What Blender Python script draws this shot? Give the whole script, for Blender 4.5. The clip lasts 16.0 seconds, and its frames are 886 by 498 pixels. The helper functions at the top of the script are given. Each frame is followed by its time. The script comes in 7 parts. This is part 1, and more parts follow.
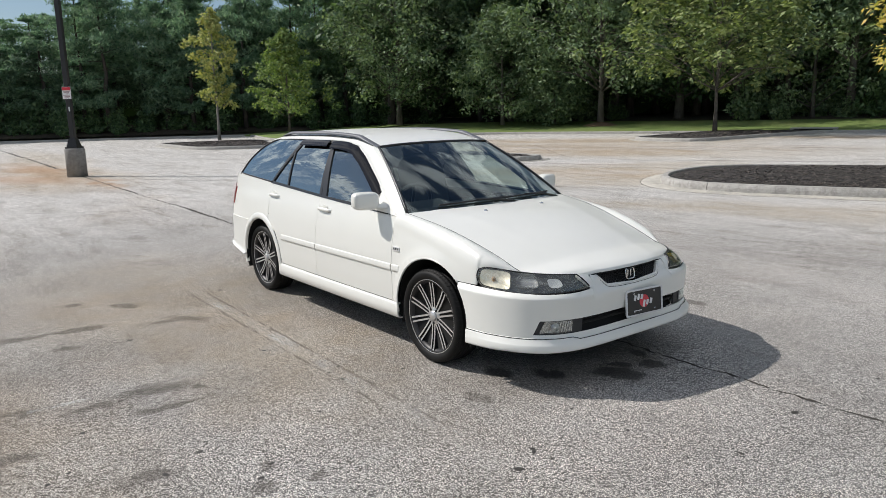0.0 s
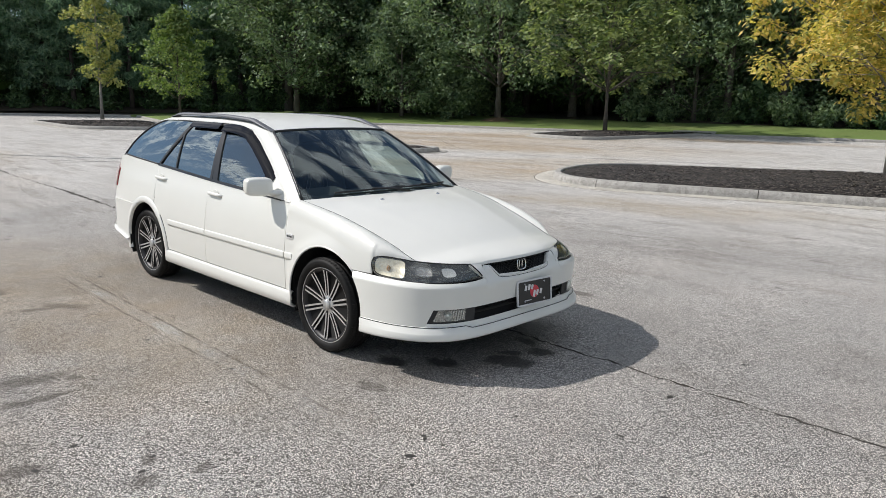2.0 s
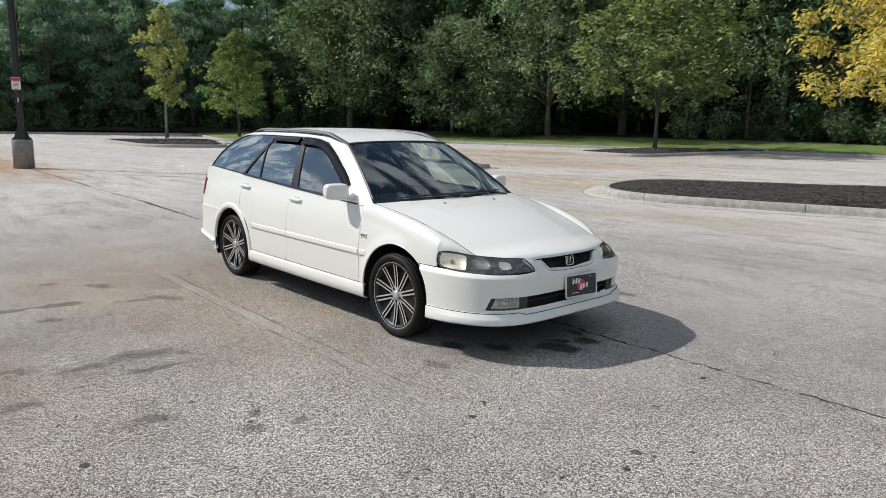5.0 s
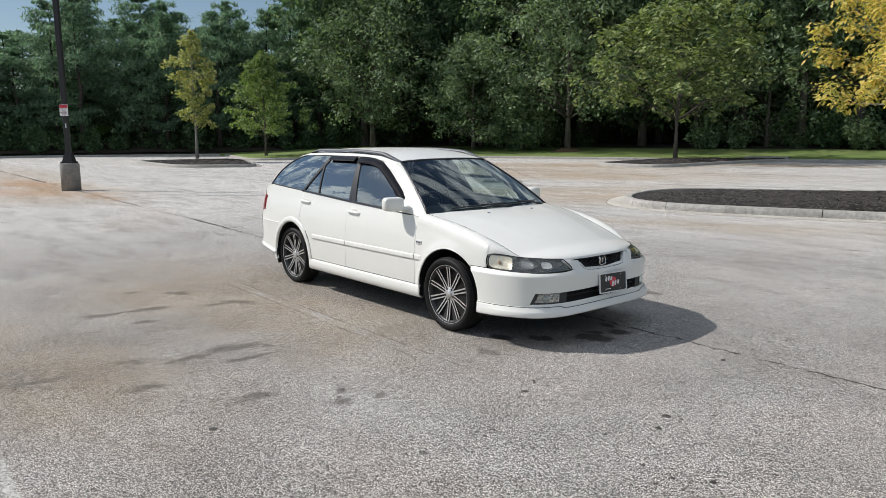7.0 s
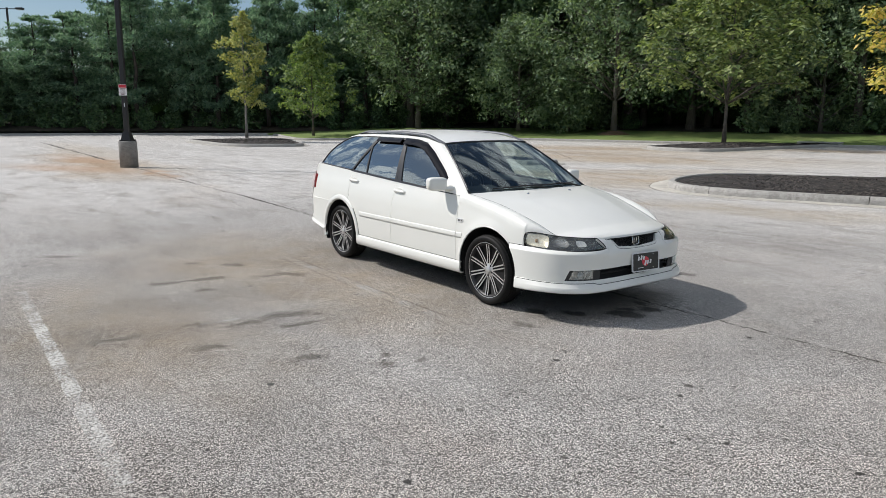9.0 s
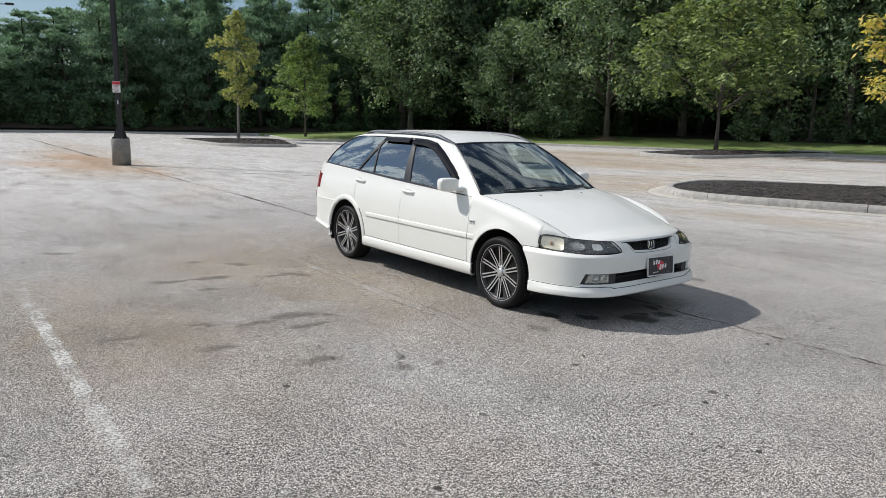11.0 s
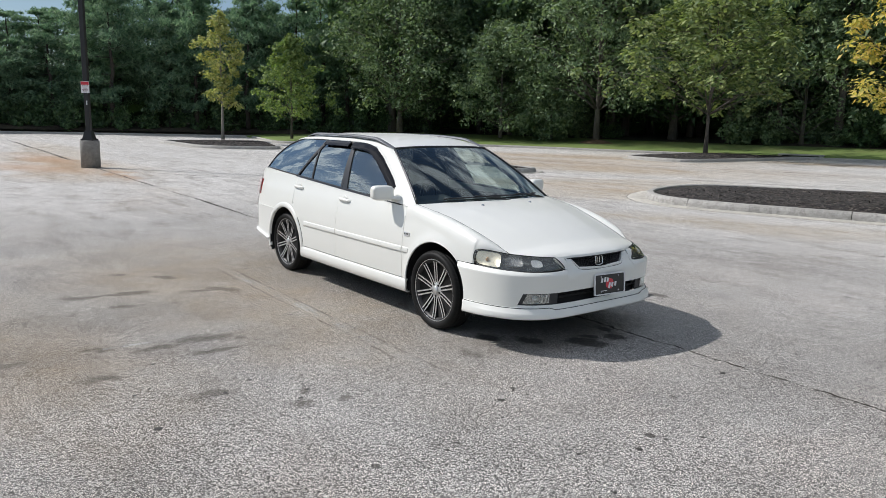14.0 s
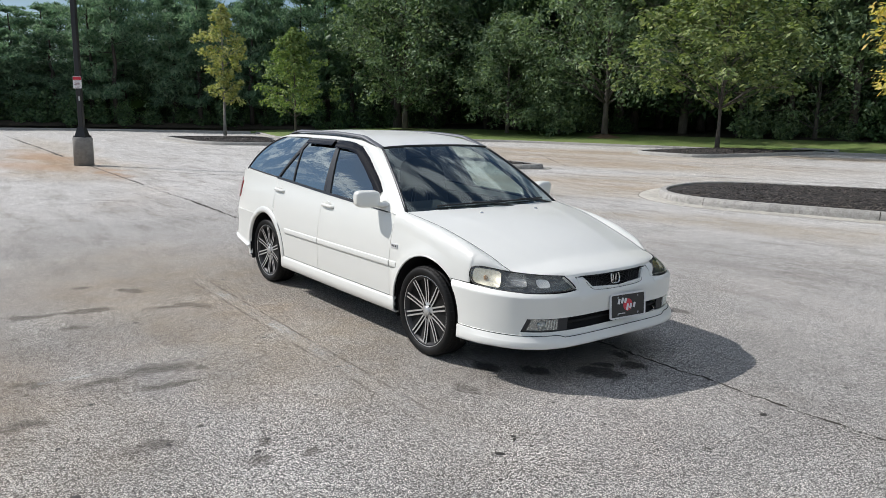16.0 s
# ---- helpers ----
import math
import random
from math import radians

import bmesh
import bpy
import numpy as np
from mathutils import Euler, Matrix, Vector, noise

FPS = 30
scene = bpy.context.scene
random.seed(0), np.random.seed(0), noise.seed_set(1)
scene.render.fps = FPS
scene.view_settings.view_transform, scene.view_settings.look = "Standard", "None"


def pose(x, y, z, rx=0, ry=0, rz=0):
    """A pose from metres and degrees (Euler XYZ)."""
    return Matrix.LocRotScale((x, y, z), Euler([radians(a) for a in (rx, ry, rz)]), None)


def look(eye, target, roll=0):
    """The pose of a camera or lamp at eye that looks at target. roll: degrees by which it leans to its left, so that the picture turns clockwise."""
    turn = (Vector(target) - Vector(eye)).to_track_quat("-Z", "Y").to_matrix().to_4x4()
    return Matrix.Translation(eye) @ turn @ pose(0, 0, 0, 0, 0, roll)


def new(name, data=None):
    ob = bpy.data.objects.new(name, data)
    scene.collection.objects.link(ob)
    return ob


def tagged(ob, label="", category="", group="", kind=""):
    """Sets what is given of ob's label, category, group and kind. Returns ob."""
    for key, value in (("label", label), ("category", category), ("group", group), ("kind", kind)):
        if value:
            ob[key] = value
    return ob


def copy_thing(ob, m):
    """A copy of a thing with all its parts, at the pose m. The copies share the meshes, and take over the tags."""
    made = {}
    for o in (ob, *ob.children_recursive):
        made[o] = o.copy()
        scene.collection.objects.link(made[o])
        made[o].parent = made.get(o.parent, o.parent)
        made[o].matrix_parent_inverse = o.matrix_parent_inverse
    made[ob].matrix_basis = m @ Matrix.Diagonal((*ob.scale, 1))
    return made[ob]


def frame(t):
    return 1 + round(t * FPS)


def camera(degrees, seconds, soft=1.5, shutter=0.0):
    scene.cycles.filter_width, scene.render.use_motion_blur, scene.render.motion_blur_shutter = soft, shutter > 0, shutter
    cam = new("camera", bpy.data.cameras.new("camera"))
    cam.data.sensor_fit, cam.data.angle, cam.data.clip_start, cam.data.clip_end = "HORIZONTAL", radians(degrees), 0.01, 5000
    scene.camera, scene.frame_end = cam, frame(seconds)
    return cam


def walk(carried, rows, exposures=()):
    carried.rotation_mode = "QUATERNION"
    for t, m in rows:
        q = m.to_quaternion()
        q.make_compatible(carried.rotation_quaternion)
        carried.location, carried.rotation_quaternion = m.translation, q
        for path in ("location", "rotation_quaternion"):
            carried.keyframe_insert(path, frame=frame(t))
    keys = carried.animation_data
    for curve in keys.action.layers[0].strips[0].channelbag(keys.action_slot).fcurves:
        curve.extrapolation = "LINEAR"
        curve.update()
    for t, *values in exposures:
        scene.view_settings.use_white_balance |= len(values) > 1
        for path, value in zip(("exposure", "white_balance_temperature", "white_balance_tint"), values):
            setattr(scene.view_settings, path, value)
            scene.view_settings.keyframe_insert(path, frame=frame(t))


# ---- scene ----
cam = camera(62.8, 16.0, soft=0.7)
PATH = [
    (0, (3.716, -3.59, 1.645), (2.156, -2.396, 1.271), -1.4),
    (0.5, (3.739, -3.601, 1.641), (2.202, -2.378, 1.262), -1.2),
    (1, (3.731, -3.597, 1.636), (2.24, -2.32, 1.251), -0.5),
    (1.5, (3.735, -3.596, 1.639), (2.309, -2.25, 1.247), 0.4),
    (2, (3.726, -3.585, 1.631), (2.357, -2.182, 1.233), 1.2),
    (2.5, (3.696, -3.597, 1.625), (2.353, -2.17, 1.224), 1.9),
    (3, (3.646, -3.645, 1.612), (2.287, -2.231, 1.217), 2.3),
    (3.5, (3.646, -3.708, 1.625), (2.25, -2.331, 1.234), 2.3),
    (4, (3.802, -3.766, 1.642), (2.369, -2.426, 1.253), 1.9),
    (4.2, (3.883, -3.801, 1.6), (2.438, -2.472, 1.217), 1.7),
    (6.3, (4.407, -4.513, 1.627), (2.923, -3.209, 1.316), 0.2),
    (6.5, (4.459, -4.542, 1.654), (2.967, -3.246, 1.344), 0.1),
    (7, (4.528, -4.729, 1.645), (3.018, -3.454, 1.332), -0.3),
    (7.5, (4.539, -4.923, 1.615), (3.013, -3.673, 1.283), -0.7),
    (8, (4.675, -4.953, 1.649), (3.141, -3.719, 1.294), -0.7),
    (8.5, (4.849, -4.906, 1.667), (3.301, -3.695, 1.3), -0.4),
    (9, (4.811, -4.932, 1.663), (3.235, -3.756, 1.301), 0.2),
    (9.2, (4.716, -4.994, 1.646), (3.126, -3.835, 1.29), 0.4),
    (11.3, (4.613, -5.043, 1.624), (3.073, -3.816, 1.27), 1.5),
    (11.5, (4.702, -4.99, 1.622), (3.189, -3.733, 1.261), 1.6),
    (12, (4.787, -4.875, 1.62), (3.328, -3.559, 1.244), 1.6),
    (12.5, (4.683, -4.731, 1.603), (3.244, -3.394, 1.227), 1.7),
    (13, (4.547, -4.602, 1.635), (3.088, -3.284, 1.267), 1.6),
    (13.5, (4.493, -4.468, 1.631), (2.988, -3.201, 1.274), 1.4),
    (14, (4.461, -4.265, 1.635), (2.909, -3.051, 1.289), 1.3),
    (14.5, (4.29, -4.155, 1.617), (2.715, -2.972, 1.275), 1.5),
    (15, (4.062, -4.042, 1.638), (2.485, -2.86, 1.295), 1.6),
    (15.5, (3.965, -3.923, 1.629), (2.397, -2.732, 1.279), 1.5),
    (16, (3.924, -3.715, 1.644), (2.362, -2.519, 1.284), 1.1),
]
walk(cam, [(t, look(eye, target, roll)) for t, eye, target, roll in PATH],
     exposures=[(0, 0.0, 6500, 10), (4, 0.0, 6490, 10), (8, 0.0, 6430, 10), (12, 0.0, 6350, 10), (16, 0.0, 6310, 10)])

# ---- light ----
SUN_ELEV = math.atan2(1.0, math.hypot(0.85, 0.63))
sun = new("sun", bpy.data.lights.new("sun", "SUN"))
sun.data.energy, sun.data.angle, sun.data.color = 4.0, radians(0.55), (1.0, 0.955, 0.905)
sun.matrix_world = look((-17.0, -12.6, 20), (0, 0, 0))

world = bpy.data.worlds.new("sky")
scene.world = world
world.use_nodes = True
wn, wl = world.node_tree.nodes, world.node_tree.links
wn.clear()
w_out, w_bg, w_sky = wn.new("ShaderNodeOutputWorld"), wn.new("ShaderNodeBackground"), wn.new("ShaderNodeTexSky")
w_sky.sky_type, w_sky.sun_disc = "NISHITA", False
w_sky.sun_elevation, w_sky.sun_rotation = SUN_ELEV, math.atan2(-0.85, -0.63)
w_sky.dust_density, w_sky.ozone_density = 0.3, 1.8
w_tc, w_sep, w_com, w_noise, w_ramp, w_mix = (wn.new(n) for n in ("ShaderNodeTexCoord", "ShaderNodeSeparateXYZ", "ShaderNodeCombineXYZ", "ShaderNodeTexNoise", "ShaderNodeValToRGB", "ShaderNodeMix"))


def sky_math(op, a, b):
    x = wn.new("ShaderNodeMath")
    x.operation = op
    for k, v in enumerate((a, b)):
        if hasattr(v, "links"):
            wl.new(v, x.inputs[k])
        else:
            x.inputs[k].default_value = v
    return x.outputs[0]


# a high layer of broken cloud, thinning out towards the horizon
wl.new(w_tc.outputs["Generated"], w_sep.inputs[0])
w_up = sky_math("ADD", sky_math("MAXIMUM", w_sep.outputs[2], 0.0), 0.14)
wl.new(sky_math("DIVIDE", w_sep.outputs[0], w_up), w_com.inputs[0])
wl.new(sky_math("MULTIPLY", sky_math("DIVIDE", w_sep.outputs[1], w_up), 2.3), w_com.inputs[1])
w_noise.inputs["Scale"].default_value, w_noise.inputs["Detail"].default_value = 3.1, 9.0
w_noise.inputs["Roughness"].default_value, w_noise.inputs["Distortion"].default_value = 0.62, 0.9
w_ramp.color_ramp.elements[0].position, w_ramp.color_ramp.elements[1].position = 0.475, 0.59
w_mix.data_type, w_mix.blend_type = "RGBA", "MIX"
w_fade = wn.new("ShaderNodeMapRange")
w_fade.interpolation_type = "SMOOTHSTEP"
for k, v in (("From Min", 0.23), ("From Max", 0.34), ("To Min", 0.0), ("To Max", 0.9)):
    w_fade.inputs[k].default_value = v
wl.new(w_sep.outputs[2], w_fade.inputs["Value"])
wl.new(w_com.outputs[0], w_noise.inputs["Vector"])
wl.new(w_noise.outputs["Fac"], w_ramp.inputs["Fac"])
wl.new(sky_math("MULTIPLY", w_ramp.outputs["Color"], w_fade.outputs[0]), w_mix.inputs["Factor"])
wl.new(w_sky.outputs["Color"], w_mix.inputs["A"])
w_mix.inputs["B"].default_value = (15.0, 15.4, 16.0, 1)
wl.new(w_mix.outputs["Result"], w_bg.inputs["Color"])
w_bg.inputs["Strength"].default_value = 0.074
wl.new(w_bg.outputs["Background"], w_out.inputs["Surface"])
scene.view_settings.exposure = 0.0


# ---- node helpers ----
class Mat:
    """A small builder of procedural materials."""

    def __init__(self, name, rough=0.6, metal=0.0, color=(0.5, 0.5, 0.5)):
        self.m = bpy.data.materials.new(name)
        self.m.use_nodes = True
        self.n, self.l = self.m.node_tree.nodes, self.m.node_tree.links
        self.b = self.n["Principled BSDF"]
        self.b.inputs["Roughness"].default_value, self.b.inputs["Metallic"].default_value = rough, metal
        self.b.inputs["Base Color"].default_value = (*color, 1)
        self.tc = self.n.new("ShaderNodeTexCoord")

    def put(self, socket, value):
        if hasattr(value, "links"):
            self.l.new(value, socket)
        elif isinstance(value, tuple) and len(value) == 3 and socket.type == "RGBA":
            socket.default_value = (*value, 1)
        else:
            socket.default_value = value

    def where(self, scale=(1, 1, 1), turn=(0, 0, 0), coord="Object"):
        mp = self.n.new("ShaderNodeMapping")
        mp.inputs["Scale"].default_value, mp.inputs["Rotation"].default_value = scale, turn
        self.l.new(self.tc.outputs[coord], mp.inputs["Vector"])
        return mp.outputs["Vector"]

    def noise(self, scale, detail=4.0, rough=0.55, vec=None, distort=0.0):
        t = self.n.new("ShaderNodeTexNoise")
        t.inputs["Scale"].default_value, t.inputs["Detail"].default_value = scale, detail
        t.inputs["Roughness"].default_value, t.inputs["Distortion"].default_value = rough, distort
        self.l.new(vec or self.tc.outputs["Object"], t.inputs["Vector"])
        return t.outputs["Fac"]

    def cells(self, scale, vec=None, what="Distance", feature="F1"):
        t = self.n.new("ShaderNodeTexVoronoi")
        t.feature = feature
        t.inputs["Scale"].default_value = scale
        self.l.new(vec or self.tc.outputs["Object"], t.inputs["Vector"])
        return t.outputs[what]

    def ramp(self, fac, *stops):
        r = self.n.new("ShaderNodeValToRGB")
        e = r.color_ramp.elements
        while len(e) < len(stops):
            e.new(0.5)
        for k, (p, c) in zip(e, stops):
            k.position, k.color = p, (*c, 1) if isinstance(c, tuple) else (c, c, c, 1)
        self.l.new(fac, r.inputs["Fac"])
        return r.outputs["Color"]

    def mix(self, fac, a, b, blend="MIX"):
        x = self.n.new("ShaderNodeMix")
        x.data_type, x.blend_type = "RGBA", blend
        self.put(x.inputs["Factor"], fac), self.put(x.inputs["A"], a), self.put(x.inputs["B"], b)
        return x.outputs["Result"]

    def math(self, op, a, b=0.0):
        x = self.n.new("ShaderNodeMath")
        x.operation = op
        self.put(x.inputs[0], a), self.put(x.inputs[1], b)
        return x.outputs[0]

    def sep(self, vec=None):
        x = self.n.new("ShaderNodeSeparateXYZ")
        self.l.new(vec or self.tc.outputs["Object"], x.inputs[0])
        return x.outputs

    def random(self):
        return self.n.new("ShaderNodeObjectInfo").outputs["Random"]

    def island(self):
        return self.n.new("ShaderNodeNewGeometry").outputs["Random Per Island"]

    def bump(self, height, strength=0.3, dist=0.01):
        x = self.n.new("ShaderNodeBump")
        x.inputs["Strength"].default_value, x.inputs["Distance"].default_value = strength, dist
        self.l.new(height, x.inputs["Height"])
        self.l.new(x.outputs["Normal"], self.b.inputs["Normal"])

    def set(self, **kw):
        for k, v in kw.items():
            self.put(self.b.inputs[k.replace("_", " ")], v)
        return self


# ---- mesh helpers ----
def part(name, bm, material, parent=None, label="", smooth=True, m=None):
    """Links a bmesh as one mesh object, under a thing or a part."""
    me = bpy.data.meshes.new(name)
    if smooth:
        for fc in bm.faces:
            fc.smooth = True
    bm.to_mesh(me)
    bm.free()
    if material:
        me.materials.append(material)
    ob = new(name, me)
    if parent:
        ob.parent = parent
    if m is not None:
        ob.matrix_basis = m
    if label:
        ob["label"] = label
    return ob


def holder(name, m, label, category, group="", kind=""):
    ob = new(name)
    ob.empty_display_size = 0.1
    ob.matrix_basis = m
    return tagged(ob, label, category, group, kind)


def curve(*pts):
    """A smooth curve y(x) through the points, without overshoot."""
    xs, ys = np.array(sorted(pts), float).T
    h, d = np.diff(xs), np.diff(ys) / np.diff(xs)
    k = np.zeros(len(xs))
    for i in range(1, len(xs) - 1):
        k[i] = 0 if d[i - 1] * d[i] <= 0 else 2 * d[i - 1] * d[i] / (d[i - 1] + d[i])
    if len(xs) > 1:
        k[0], k[-1] = d[0], d[-1]

    def f(x):
        x = min(max(x, xs[0]), xs[-1])
        i = min(int(np.searchsorted(xs, x, "right")) - 1, len(xs) - 2)
        u = (x - xs[i]) / h[i]
        return float((1 + 2 * u) * (1 - u) ** 2 * ys[i] + u * (1 - u) ** 2 * h[i] * k[i] + u * u * (3 - 2 * u) * ys[i + 1] + u * u * (u - 1) * h[i] * k[i + 1])

    return f


def steps(a, b, n):
    return [a + (b - a) * i / n for i in range(n + 1)]


def shell(bm, rows, thick=0.0, closed=False):
    """A sheet through a grid of points, given a thickness away from its face side, with crisp rims."""
    rows = [[Vector(p) for p in r] for r in rows]
    n, m = len(rows), len(rows[0])
    top = [[bm.verts.new(p) for p in r] for r in rows]
    faces = []
    for i in range(n - 1):
        for j in range(m - 1 if not closed else m):
            k = (j + 1) % m
            faces.append(bm.faces.new((top[i][j], top[i + 1][j], top[i + 1][k], top[i][k])))
    if thick:
        norm = [[Vector() for _ in range(m)] for _ in range(n)]
        for i in range(n):
            for j in range(m):
                a = rows[min(i + 1, n - 1)][j] - rows[max(i - 1, 0)][j]
                b = rows[i][min(j + 1, m - 1)] - rows[i][max(j - 1, 0)]
                norm[i][j] = a.cross(b).normalized()
        low = [[bm.verts.new(rows[i][j] - norm[i][j] * thick) for j in range(m)] for i in range(n)]
        for i in range(n - 1):
            for j in range(m - 1):
                bm.faces.new((low[i][j], low[i][j + 1], low[i + 1][j + 1], low[i + 1][j]))
        rim = [(i, 0) for i in range(n)] + [(n - 1, j) for j in range(1, m)] + [(i, m - 1) for i in range(n - 2, -1, -1)] + [(0, j) for j in range(m - 2, 0, -1)]
        for (a, b), (c, d) in zip(rim, rim[1:] + rim[:1]):
            q = (top[a][b], low[a][b], low[c][d], top[c][d])
            bm.faces.new(q)
            for v, w in ((top[a][b], top[c][d]), (low[a][b], low[c][d])):
                e = bm.edges.get((v, w))
                if e:
                    e.smooth = False
    return faces


def box(bm, c, s, m=None, bevel=0.0, seg=2):
    r = bmesh.ops.create_cube(bm, size=1.0, matrix=Matrix.Translation(c) @ (m or Matrix()) @ Matrix.Diagonal((*s, 1)))
    if bevel:
        es = list({e for v in r["verts"] for e in v.link_edges})
        bmesh.ops.bevel(bm, geom=es, offset=bevel, segments=seg, profile=0.5, affect="EDGES")


def lathe(bm, profile, n=32, m=None, closed_profile=False):
    """Turns (radius, height) pairs about the z axis."""
    m = m or Matrix()
    rings = [[bm.verts.new(m @ Vector((r * math.cos(2 * math.pi * k / n), r * math.sin(2 * math.pi * k / n), h))) for k in range(n)] for r, h in profile]
    pairs = list(zip(rings, rings[1:])) + ([(rings[-1], rings[0])] if closed_profile else [])
    for a, b in pairs:
        for k in range(n):
            bm.faces.new((a[k], a[(k + 1) % n], b[(k + 1) % n], b[k]))
    if not closed_profile:
        for ring, flip in ((rings[0], True), (rings[-1], False)):
            if (ring[0].co - ring[1].co).length > 1e-5:
                bm.faces.new(ring[::-1] if flip else ring)
    return rings


def tube(bm, pts, radii, n=8, cap=True):
    """A tube along points with a radius at each."""
    pts = [Vector(p) for p in pts]
    radii = [radii] * len(pts) if isinstance(radii, (int, float)) else radii
    rings, side = [], None
    for i, p in enumerate(pts):
        d = (pts[min(i + 1, len(pts) - 1)] - pts[max(i - 1, 0)]).normalized()
        if side is None:
            side = d.orthogonal().normalized()
        side = (side - d * side.dot(d)).normalized()
        up = d.cross(side)
        rings.append([bm.verts.new(p + (side * math.cos(2 * math.pi * k / n) + up * math.sin(2 * math.pi * k / n)) * radii[i]) for k in range(n)])
    for a, b in zip(rings, rings[1:]):
        for k in range(n):
            bm.faces.new((a[k], a[(k + 1) % n], b[(k + 1) % n], b[k]))
    if cap:
        bm.faces.new(rings[0][::-1]), bm.faces.new(rings[-1])


def raw(verts, faces):
    """A bmesh-free mesh for large counts: returns mesh data."""
    me = bpy.data.meshes.new("cluster")
    me.from_pydata(verts, [], faces)
    return me


# ---- materials of the place ----
def blob_mask(g, warp, spots):
    """Soft-edged irregular patches: (x, y, half length, half width, turn in degrees, softness)."""
    total = None
    for x, y, a, b, turn, soft in spots:
        mp = g.n.new("ShaderNodeMapping")
        mp.vector_type = "TEXTURE"
        mp.inputs["Location"].default_value, mp.inputs["Rotation"].default_value = (x, y, 0), (0, 0, radians(turn))
        mp.inputs["Scale"].default_value = (a, b, 1)
        g.l.new(warp, mp.inputs["Vector"])
        ln = g.n.new("ShaderNodeVectorMath")
        ln.operation = "LENGTH"
        g.l.new(mp.outputs["Vector"], ln.inputs[0])
        mr = g.n.new("ShaderNodeMapRange")
        mr.interpolation_type = "SMOOTHSTEP"
        for k, v in (("From Min", 1 - soft), ("From Max", 1 + soft), ("To Min", 1.0), ("To Max", 0.0)):
            mr.inputs[k].default_value = v
        g.l.new(ln.outputs["Value"], mr.inputs["Value"])
        total = mr.outputs[0] if total is None else g.math("MAXIMUM", total, mr.outputs[0])
    return total


def warped(g, scale, amount, scale2=0, amount2=0):
    """Ground coordinates pushed about by noise."""
    out = g.where()
    for s, a in ((scale, amount), (scale2, amount2)):
        if not s:
            continue
        t = g.n.new("ShaderNodeTexNoise")
        t.inputs["Scale"].default_value, t.inputs["Detail"].default_value = s, 4
        g.l.new(g.tc.outputs["Object"], t.inputs["Vector"])
        sub, mul, add = (g.n.new("ShaderNodeVectorMath") for _ in range(3))
        sub.operation, mul.operation, add.operation = "SUBTRACT", "SCALE", "ADD"
        sub.inputs[1].default_value = (0.5, 0.5, 0.5)
        mul.inputs["Scale"].default_value = a
        g.l.new(t.outputs["Color"], sub.inputs[0]), g.l.new(sub.outputs[0], mul.inputs[0])
        g.l.new(out, add.inputs[0]), g.l.new(mul.outputs[0], add.inputs[1])
        out = add.outputs[0]
    return out


def line_mask(g, warp, x0, y0, x1, y1, half, soft=0.5):
    """A thin line from one ground point to another."""
    length, turn = math.hypot(x1 - x0, y1 - y0), math.degrees(math.atan2(y1 - y0, x1 - x0))
    mp = g.n.new("ShaderNodeMapping")
    mp.vector_type = "TEXTURE"
    mp.inputs["Location"].default_value = ((x0 + x1) / 2, (y0 + y1) / 2, 0)
    mp.inputs["Rotation"].default_value = (0, 0, radians(turn))
    g.l.new(warp, mp.inputs["Vector"])
    s = g.sep(mp.outputs["Vector"])
    ax, ay = g.math("ABSOLUTE", s[0]), g.math("ABSOLUTE", s[1])
    inside = g.math("LESS_THAN", ax, length / 2)
    mr = g.n.new("ShaderNodeMapRange")
    for k, v in (("From Min", half * (1 - soft)), ("From Max", half * (1 + soft)), ("To Min", 1.0), ("To Max", 0.0)):
        mr.inputs[k].default_value = v
    g.l.new(ay, mr.inputs["Value"])
    return g.math("MULTIPLY", inside, mr.outputs[0])


